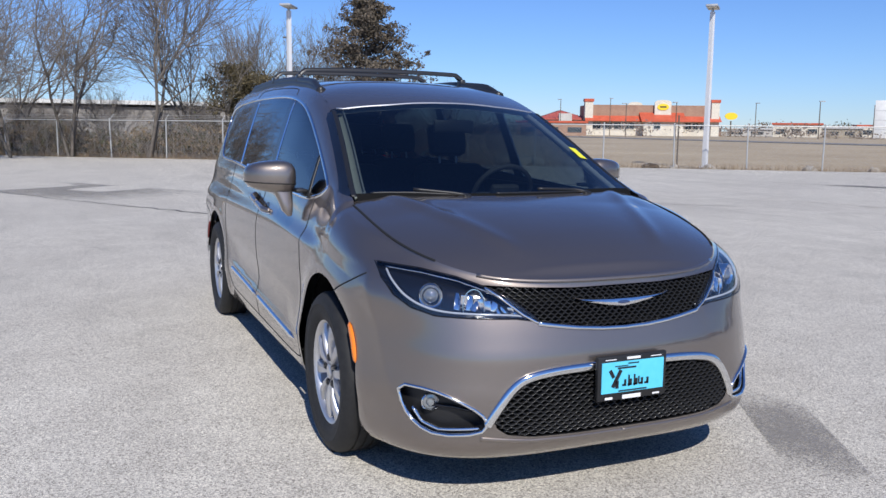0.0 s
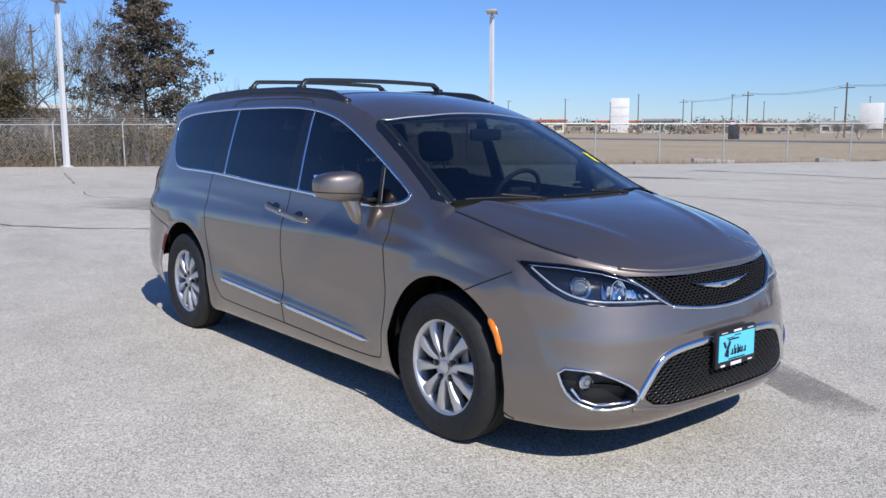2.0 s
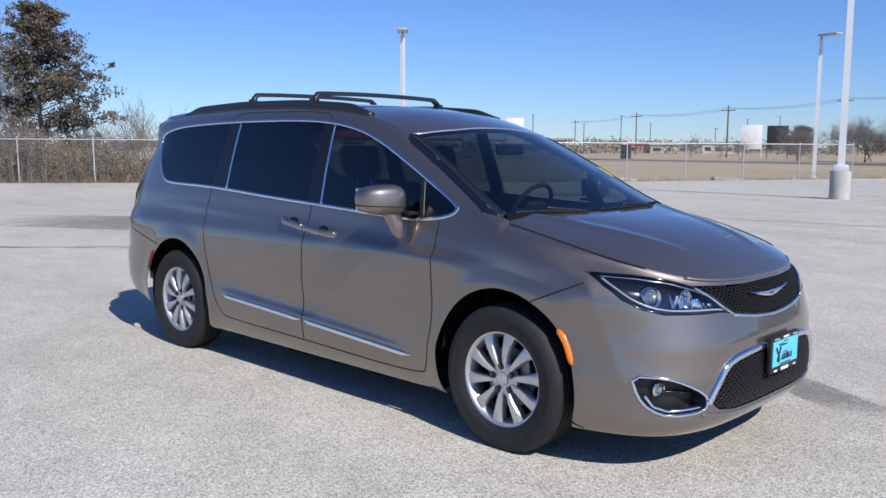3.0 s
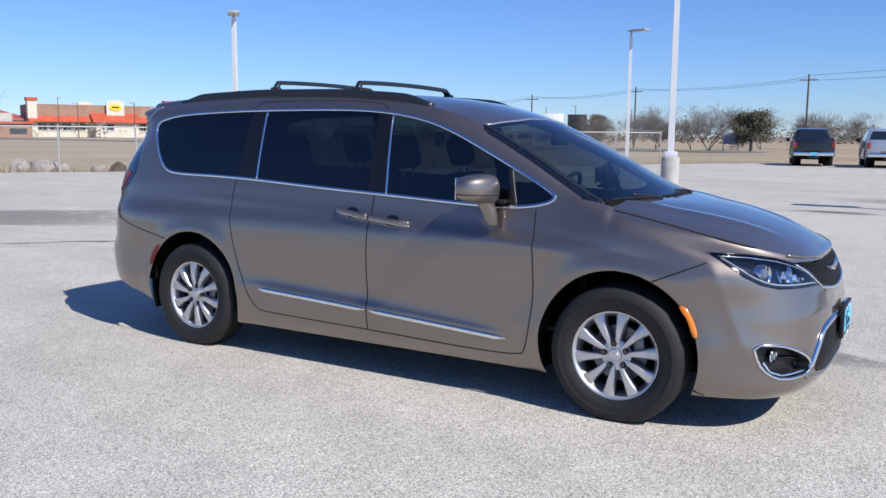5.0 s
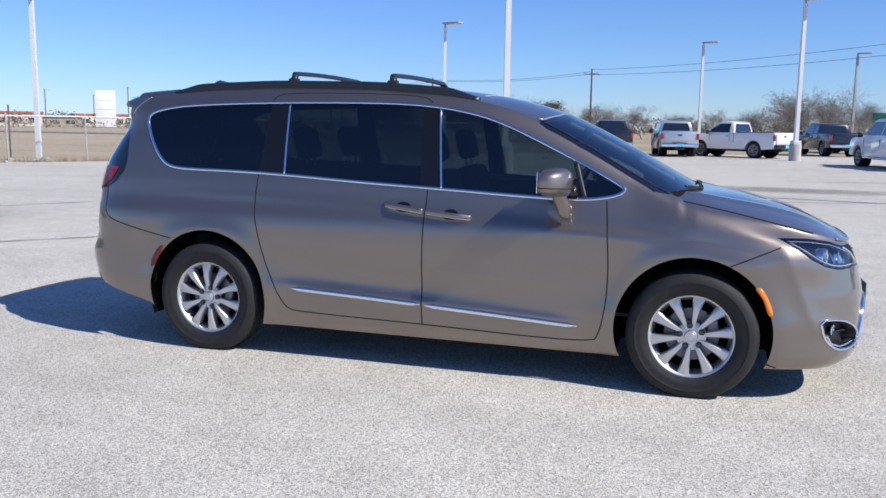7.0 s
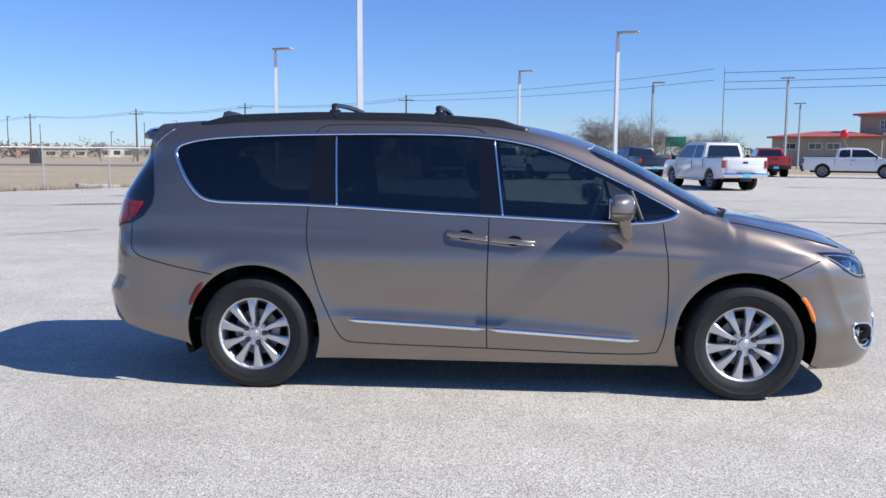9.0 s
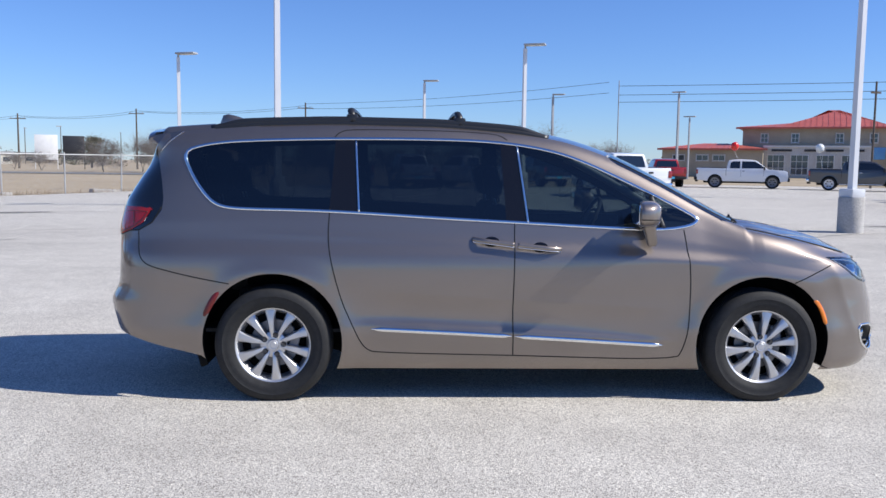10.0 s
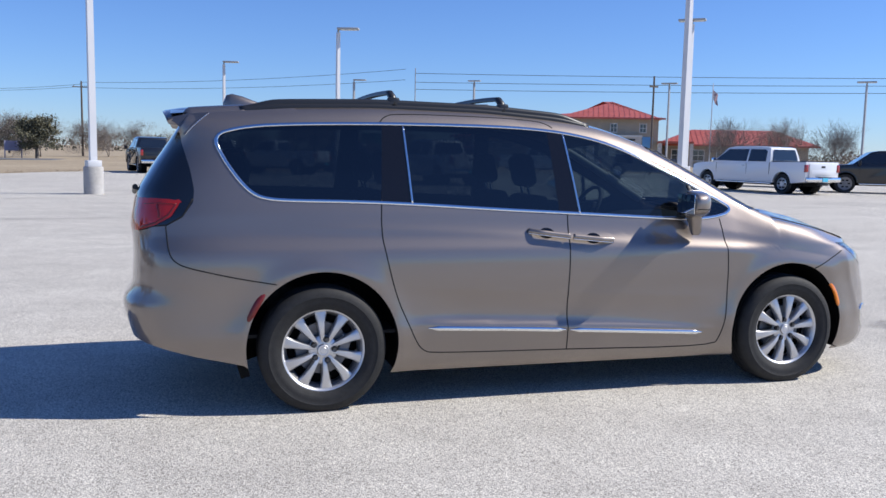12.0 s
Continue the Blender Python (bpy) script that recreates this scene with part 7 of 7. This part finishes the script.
    part("chassis", add_box(bmesh.new(), 0, 0, 0.45, L - 0.9, 1.2, 0.22), LINER, t)
    return t


REDTAIL = mat("dark_red_truck_lamp", (0.32, 0.018, 0.012), 0.15, coat=1.0)
CLEARISH = mat("truck_headlamp", (0.6, 0.62, 0.64), 0.08, 0.6, coat=1.0)
pickup(-4.2, 45.8, 101, P_BLACK, "black crew-cab pickup parked at the lot's edge", bumper=CHROME)
pickup(-0.6, 45.4, 99, P_SILVER, "silver-white crew-cab pickup parked at the lot's edge", bumper=CHROME)
pickup(2.9, 44.9, 146, P_WHITE, "white regular-cab pickup with steel wheels", crew=False, L=5.5, bumper=BLACK)
pickup(8.3, 52.2, 104, P_NAVY, "dark navy crew-cab pickup", bumper=CHROME)
pickup(9.6, 62.0, 118, P_BLACK, "black pickup parked farther back", bumper=BLACK)
pickup(9.0, 33.4, 102, P_WHITE, "white crew-cab heavy pickup with black wheels", H=2.03, L=6.3, bumper=CHROME)
pickup(17.9, 56.0, 84, P_RED, "red crew-cab pickup seen from behind", bumper=BLACK)
pickup(22.3, 52.5, -22, P_WHITE, "white crew-cab pickup parked side-on", bumper=BLACK)
pickup(28.4, 48.4, -29, P_GREY, "dark grey crew-cab pickup parked side-on", H=1.9, bumper=CHROME)
pickup(22.5, 27.5, 100, P_WHITE, "white crew-cab dually heavy pickup with chrome bumper", dually=True, H=2.0, L=6.6)
pickup(28.5, 26.3, 146, P_BLACK, "black crew-cab pickup with a window sticker", H=1.93)
pickup(27.0, 33.5, 130, P_SILVER, "silver pickup behind the others", H=1.9)

# balloons on strings over the trucks
for (x, y, z), c, nm, tz in (((21.3, 51.4, 2.85), (0.75, 0.02, 0.01), "red", 1.9), ((26.2, 49.4, 2.75), (0.75, 0.76, 0.72), "white", 1.33), ((27.4, 24.2, 2.1), (0.75, 0.02, 0.01), "red", 1.9)):
    b = empty("balloon", nm + " party balloon tied above a parked pickup", "balloon", (x, y, z), 0, "balloons")
    bm = bmesh.new()
    bmesh.ops.create_uvsphere(bm, u_segments=18, v_segments=12, radius=0.27)
    for v in bm.verts:
        if v.co.z < 0:
            v.co.z *= 1.22
    part("skin", bm, mat(nm + "_rubber_" + str(int(x)), c, 0.25, coat=0.5), b)
    cyl("string", (0, 0, -0.4), (0.3, 0.0, tz - z), 0.006, WHITEINK, b, seg=4)

# ---- two-storey building with red hipped roofs ----
STUCCO = noisy("tan_stucco", (0.38, 0.33, 0.25), (0.44, 0.39, 0.30), 0.6, 0.9, fine=12)
PALESTONE = noisy("pale_stone", (0.54, 0.52, 0.48), (0.62, 0.60, 0.55), 0.8, 0.9, fine=10)
REDROOF = noisy("red_metal_roof", (0.44, 0.10, 0.07), (0.52, 0.13, 0.09), 0.5, 0.45, fine=6)
WINGLASS = mat("building_glass", (0.03, 0.045, 0.06), 0.05, coat=1.0)
FRAMEW = noisy("window_frame_white", (0.6, 0.6, 0.58), (0.68, 0.68, 0.66), 1, 0.6)


def hip_roof(name, x0, x1, y0, y1, ze, zr, parent, eave=0.7):
    x0, x1, y0, y1 = x0 - eave, x1 + eave, y0 - eave, y1 + eave
    d = (y1 - y0) / 2
    bm = bmesh.new()
    V = [bm.verts.new(p) for p in ((x0, y0, ze), (x1, y0, ze), (x1, y1, ze), (x0, y1, ze), (x0 + d, (y0 + y1) / 2, zr), (x1 - d, (y0 + y1) / 2, zr))]
    for f in ((0, 1, 5, 4), (1, 2, 5), (2, 3, 4, 5), (3, 0, 4), (3, 2, 1, 0)):
        bm.faces.new([V[k] for k in f])
    r_ = part(name, bm, REDROOF, parent, "red standing-seam metal roof", smooth=False)
    T = Tubes()
    for xx in np.arange(x0 + 0.6, x1, 0.75):
        k = min(1.0, (xx - x0) / d, (x1 - xx) / d)
        T.add(Vector((xx, y0, ze + 0.03)), Vector((xx, y0 + d * k, ze + (zr - ze) * k + 0.03)), 0.035, 0.035, 4)
    obj("roof_seams", T.v, T.f, REDROOF, r_, False)["kind"] = "stuff"
    box("fascia", (x0 + x1) / 2, y0 - 0.03, ze - 0.12, x1 - x0, 0.06, 0.26, REDROOF, parent)
    return r_


def wall_window(x, z, w, h, parent, y=-0.02, cols=2, rows=2, frame_=None):
    wn_ = box("window", x, y - 0.02, z, w, 0.06, h, WINGLASS, parent)
    fm = frame_ or FRAMEW
    for s in (-1, 1):
        box("frame", x + s * w / 2, y - 0.06, z, 0.12, 0.08, h + 0.24, fm, wn_)
        box("frame", x, y - 0.06, z + s * h / 2, w + 0.12, 0.08, 0.12, fm, wn_)
    for k in range(1, cols):
        box("mullion", x - w / 2 + w * k / cols, y - 0.055, z, 0.06, 0.05, h, fm, wn_)
    for k in range(1, rows):
        box("mullion", x, y - 0.055, z - h / 2 + h * k / rows, w, 0.05, 0.06, fm, wn_)
    return wn_


bld = empty("office_building", "tan two-storey building with red metal hip roofs", "building", (54.2, 111.0, 0), math.degrees(math.atan2(106.11 - 115.7, 64.39 - 44.1)))
# local x runs along its front, y away from the lot
box("upper_wall", 0.95, 8, 3.45, 18.9, 16, 6.9, STUCCO, bld)
hip_roof("main_roof", -8.5, 10.4, 0, 16, 6.95, 8.0, bld, 0.9)
hip_roof("upper_roof", -3.4, 9.9, 0.6, 15.4, 7.0, 9.7, bld, 0.6)
for x in (-5.6, -1.6, 4.0, 8.2):
    wall_window(x, 5.45, 0.95, 1.25, bld)
box("storefront_wall", 1.2, -1.2, 2.15, 13.4, 2.4, 4.3, PALESTONE, bld)
box("parapet", 1.2, -2.46, 4.25, 13.6, 0.12, 0.25, FRAMEW, bld)
for x in (-3.9, -0.9, 2.3, 5.4):
    wall_window(x, 1.75, 2.2, 2.7, bld, y=-2.42, cols=3, rows=3)
for k, (x, w) in enumerate(((-3.2, 2.6), (0.4, 1.5), (3.4, 2.2), (6.2, 1.6))):
    box("sign_lettering_bar", x, -2.46, 3.72, w, 0.06, 0.30, BLACKBOARD, bld)
box("blue_panel", 8.9, -0.06, 3.4, 1.5, 0.08, 1.6, noisy("blue_sign", (0.1, 0.3, 0.6), (0.13, 0.36, 0.66), 1, 0.5), bld)
box("left_wing", -12.2, 0.5, 1.9, 13.4, 10, 3.8, STUCCO, bld)
hip_roof("left_wing_roof", -18.9, -5.5, -4.5, 5.5, 3.9, 4.7, bld, 0.6)
for x in (-16.6, -13.4, -11.2):
    wall_window(x, 2.6, 1.6, 0.8, bld, y=-4.52, cols=2, rows=1)
box("right_wing", 22, 7, 1.6, 20, 9, 3.2, STUCCO, bld)
hip_roof("right_wing_roof", 11.5, 32.5, 2.5, 11.5, 3.3, 5.6, bld, 0.9)
for x in (13.5, 16.5, 20, 24, 28):
    wall_window(x, 1.7, 1.7, 1.6, bld, y=2.48, cols=2, rows=2)
box("porch_roof", 12.8, 0.2, 3.5, 5.0, 4.0, 0.3, REDROOF, bld)
for x in (10.6, 15.0):
    box("porch_post", x, -1.4, 1.7, 0.5, 0.5, 3.4, PALESTONE, bld)
# flag pole
fl_ = empty("flag_pole", "slim white flag pole with a drooping flag", "flag pole", (42.0, 60.9, 0))
cyl("pole", (0, 0, 0), (0, 0, 7.9), 0.06, POLE, fl_, 0.035, 10)
bm = bmesh.new()
rows_ = [[bm.verts.new((0.05 + 0.5 * i / 5, 0.10 * math.sin(i * 1.3 + j * 0.8), 7.4 - 0.95 * j / 5 - 0.5 * i / 5)) for i in range(6)] for j in range(6)]
for a, b in zip(rows_, rows_[1:]):
    for k in range(5):
        bm.faces.new((a[k], a[k + 1], b[k + 1], b[k]))
part("flag", bm, noisy("faded_flag", (0.3, 0.08, 0.09), (0.55, 0.53, 0.52), 3.0, 0.8), fl_, "drooping red and white flag")

# ---- restaurant across the field ----
BRICKTAN = noisy("tan_brick", (0.33, 0.20, 0.14), (0.40, 0.26, 0.18), 0.8, 0.9, fine=9)
CREAM = noisy("cream_wall", (0.66, 0.61, 0.5), (0.74, 0.69, 0.58), 0.5, 0.85, fine=9)
REDTILE = noisy("red_awning", (0.5, 0.09, 0.04), (0.6, 0.12, 0.06), 0.6, 0.6, fine=5)
YELLOW = mat("yellow_sign", (0.85, 0.62, 0.03), 0.4)
rx0, ry0, rx1, ry1 = -143.6, 95.6, -132.5, 119.2
rl = math.hypot(rx1 - rx0, ry1 - ry0)
rs = empty("restaurant", "tan and cream single-storey restaurant with red awnings", "restaurant", (-204.6, 132.4, -0.2), math.degrees(math.atan2(ry1 - ry0, rx1 - rx0)))
rs.scale = (1.4, 1.4, 1.45)
# local x along the front, y away
box("lower_wall", rl / 2, 6, 1.5, rl, 12, 3.0, CREAM, rs)
box("parapet_wall", rl / 2, 6.05, 4.45, rl, 11.9, 2.9, BRICKTAN, rs)
bm = bmesh.new()
prism(bm, [(-1.5, 2.75), (0.3, 3.95), (0.3, 2.75)], 0, 1)
for v in bm.verts:
    v.co = Vector((v.co.y * (rl + 1.0) - 0.5, v.co.x, v.co.z))
part("awning", bm, REDTILE, rs, "red sloped metal awning", smooth=False)
bm = bmesh.new()
prism(bm, [(-3.2, 2.7), (0.3, 4.6), (0.3, 2.7)], 0, 1)
for v in bm.verts:
    v.co = Vector((rl * 0.40 + v.co.y * rl * 0.34, v.co.x, v.co.z))
part("porch_roof", bm, REDTILE, rs, smooth=False)
box("porch_wall", rl * 0.57, -1.2, 1.4, rl * 0.30, 2.4, 2.8, CREAM, rs)
wall_window(rl * 0.52, 1.9, 1.4, 1.2, rs, y=-2.42, cols=1, rows=1)
def gable(x, w, z0, z1, y, parent):
    pts = [(-w / 2, z0), (w / 2, z0), (w / 2, z1 - 0.5)] + [(w / 2 * math.cos(a), z1 - 0.5 + 0.5 * math.sin(a)) for a in np.linspace(0.1, math.pi - 0.1, 9)] + [(-w / 2, z1 - 0.5)]
    bm = bmesh.new()
    prism(bm, pts, -0.2, 0.2)
    for v in bm.verts:
        v.co = Vector((x + v.co.x, y + v.co.y, v.co.z))
    return part("sign_gable", bm, CREAM, parent, "cream arched sign gable", smooth=False)


gb = gable(rl * 0.575, 3.3, 2.9, 6.9, -0.5, rs)
bm = bmesh.new()
lathe(bm, [(0.0, 0.0), (1.0, 0.0), (1.0, 1.0), (0.0, 1.0)], 28, Matrix.Translation((rl * 0.575, -0.7, 5.55)) @ pose(0, 0, 0, 90) @ Matrix.Diagonal((1.15, 0.62, 0.12, 1)))
part("oval_sign", bm, YELLOW, gb, "plain yellow oval sign")
box("sign_bar", rl * 0.575, -0.84, 5.57, 1.3, 0.03, 0.26, BLACKBOARD, gb)
gable(rl * 0.38, 2.9, 5.6, 6.55, 2.0, rs)
for x in (0.3, rl - 0.6):
    box("corner_tower", x, 0.4, 3.3, 1.6, 2.0, 6.6, CREAM, rs)
    box("tower_cap", x, 0.4, 6.75, 1.9, 2.3, 0.55, REDTILE, rs)
for x0_, x1_ in ((0.03, 0.37), (0.75, 0.97)):
    for k in range(4):
        xx = rl * (x0_ + (x1_ - x0_) * (k + 0.5) / 4)
        wall_window(xx, 1.9, rl * (x1_ - x0_) / 4 * 0.86, 1.4, rs, y=-0.03, cols=2, rows=1, frame_=CREAM)
box("side_wing", -4.5, 7, 1.6, 9, 10, 3.2, PALESTONE, rs)
box("stone_tower", -4.2, 1.7, 2.1, 2.6, 1.2, 4.2, PALESTONE, rs)
hip_roof("side_wing_roof", -9.5, 0, 2, 12, 3.2, 4.9, rs, 0.6)
# freestanding yellow oval sign and pylon
e = empty("pylon_sign", "yellow oval sign on a pole beside the road", "sign", (-195.3, 175.8, -0.2), 64)
e.scale = (1.4, 1.4, 1.4)
cyl("pole", (0, 0, 0), (0, 0, 3.2), 0.15, WOODPOLE, e)
bm = bmesh.new()
lathe(bm, [(0.0, 0.0), (1.0, 0.0), (1.0, 1.0), (0.0, 1.0)], 28, Matrix.Translation((0, 0.1, 4.2)) @ pose(0, 0, 0, 90) @ Matrix.Diagonal((1.3, 0.75, 0.25, 1)))
part("oval_panel", bm, YELLOW, e)
# low warehouse behind the trees
wh = empty("warehouse", "long low pale warehouse behind the bare trees", "warehouse", (-89.5, -2, -0.2), 90)
box("wall", 0, -6, 1.6, 44, 12, 3.2, noisy("pale_metal_wall", (0.22, 0.205, 0.185), (0.28, 0.262, 0.24), 0.4, 0.8, fine=4), wh)
box("eave", 0, 0.2, 3.3, 45, 0.6, 0.35, noisy("brown_eave", (0.1, 0.08, 0.07), (0.14, 0.12, 0.1), 1, 0.8), wh)
box("roof", 0, -6, 3.6, 45, 13, 0.35, FRAMEW, wh)
# small far buildings along the road on the horizon
rnd = random.Random(21)
for k in range(16):
    a, d = radians(112 + 42 * (k + 0.5) / 16 + rnd.uniform(-1, 1)), rnd.uniform(215, 330)
    w, h = rnd.uniform(8, 20), rnd.uniform(2.2, 3.6)
    e = empty("far_shop", "small pale roadside building on the horizon", "building", (d * math.cos(a), d * math.sin(a), -0.2), math.degrees(a) + 90 + rnd.uniform(-15, 15), "roadside buildings")
    box("wall", 0, 0, h / 2, w, 8, h, rnd.choice((CREAM, PALESTONE, BRICKTAN, STUCCO)), e)
    box("roof", 0, 0, h + 0.2, w + 0.8, 8.8, 0.5, rnd.choice((REDTILE, LAMPHEAD, FRAMEW, LAMPHEAD)), e)
    for j in range(3):
        box("window", -w / 3 + j * w / 3, 4.03, h * 0.45, w / 5, 0.06, h * 0.4, WINGLASS, e)
for k in range(18):
    a, d = radians(104 + 48 * k / 18 + rnd.uniform(-1.2, 1.2)), rnd.uniform(180, 300)
    e = empty("far_lamp", "thin dark road lamp on the horizon", "street lamp", (d * math.cos(a), d * math.sin(a), -0.2), rnd.uniform(0, 360), "roadside lamps")
    h = rnd.uniform(7, 10)
    cyl("pole", (0, 0, 0), (0, 0, h), 0.13, WOODPOLE, e, 0.09, 6)
    box("lamp_head", 0.4, 0, h, 1.2, 0.4, 0.2, LAMPHEAD, e)
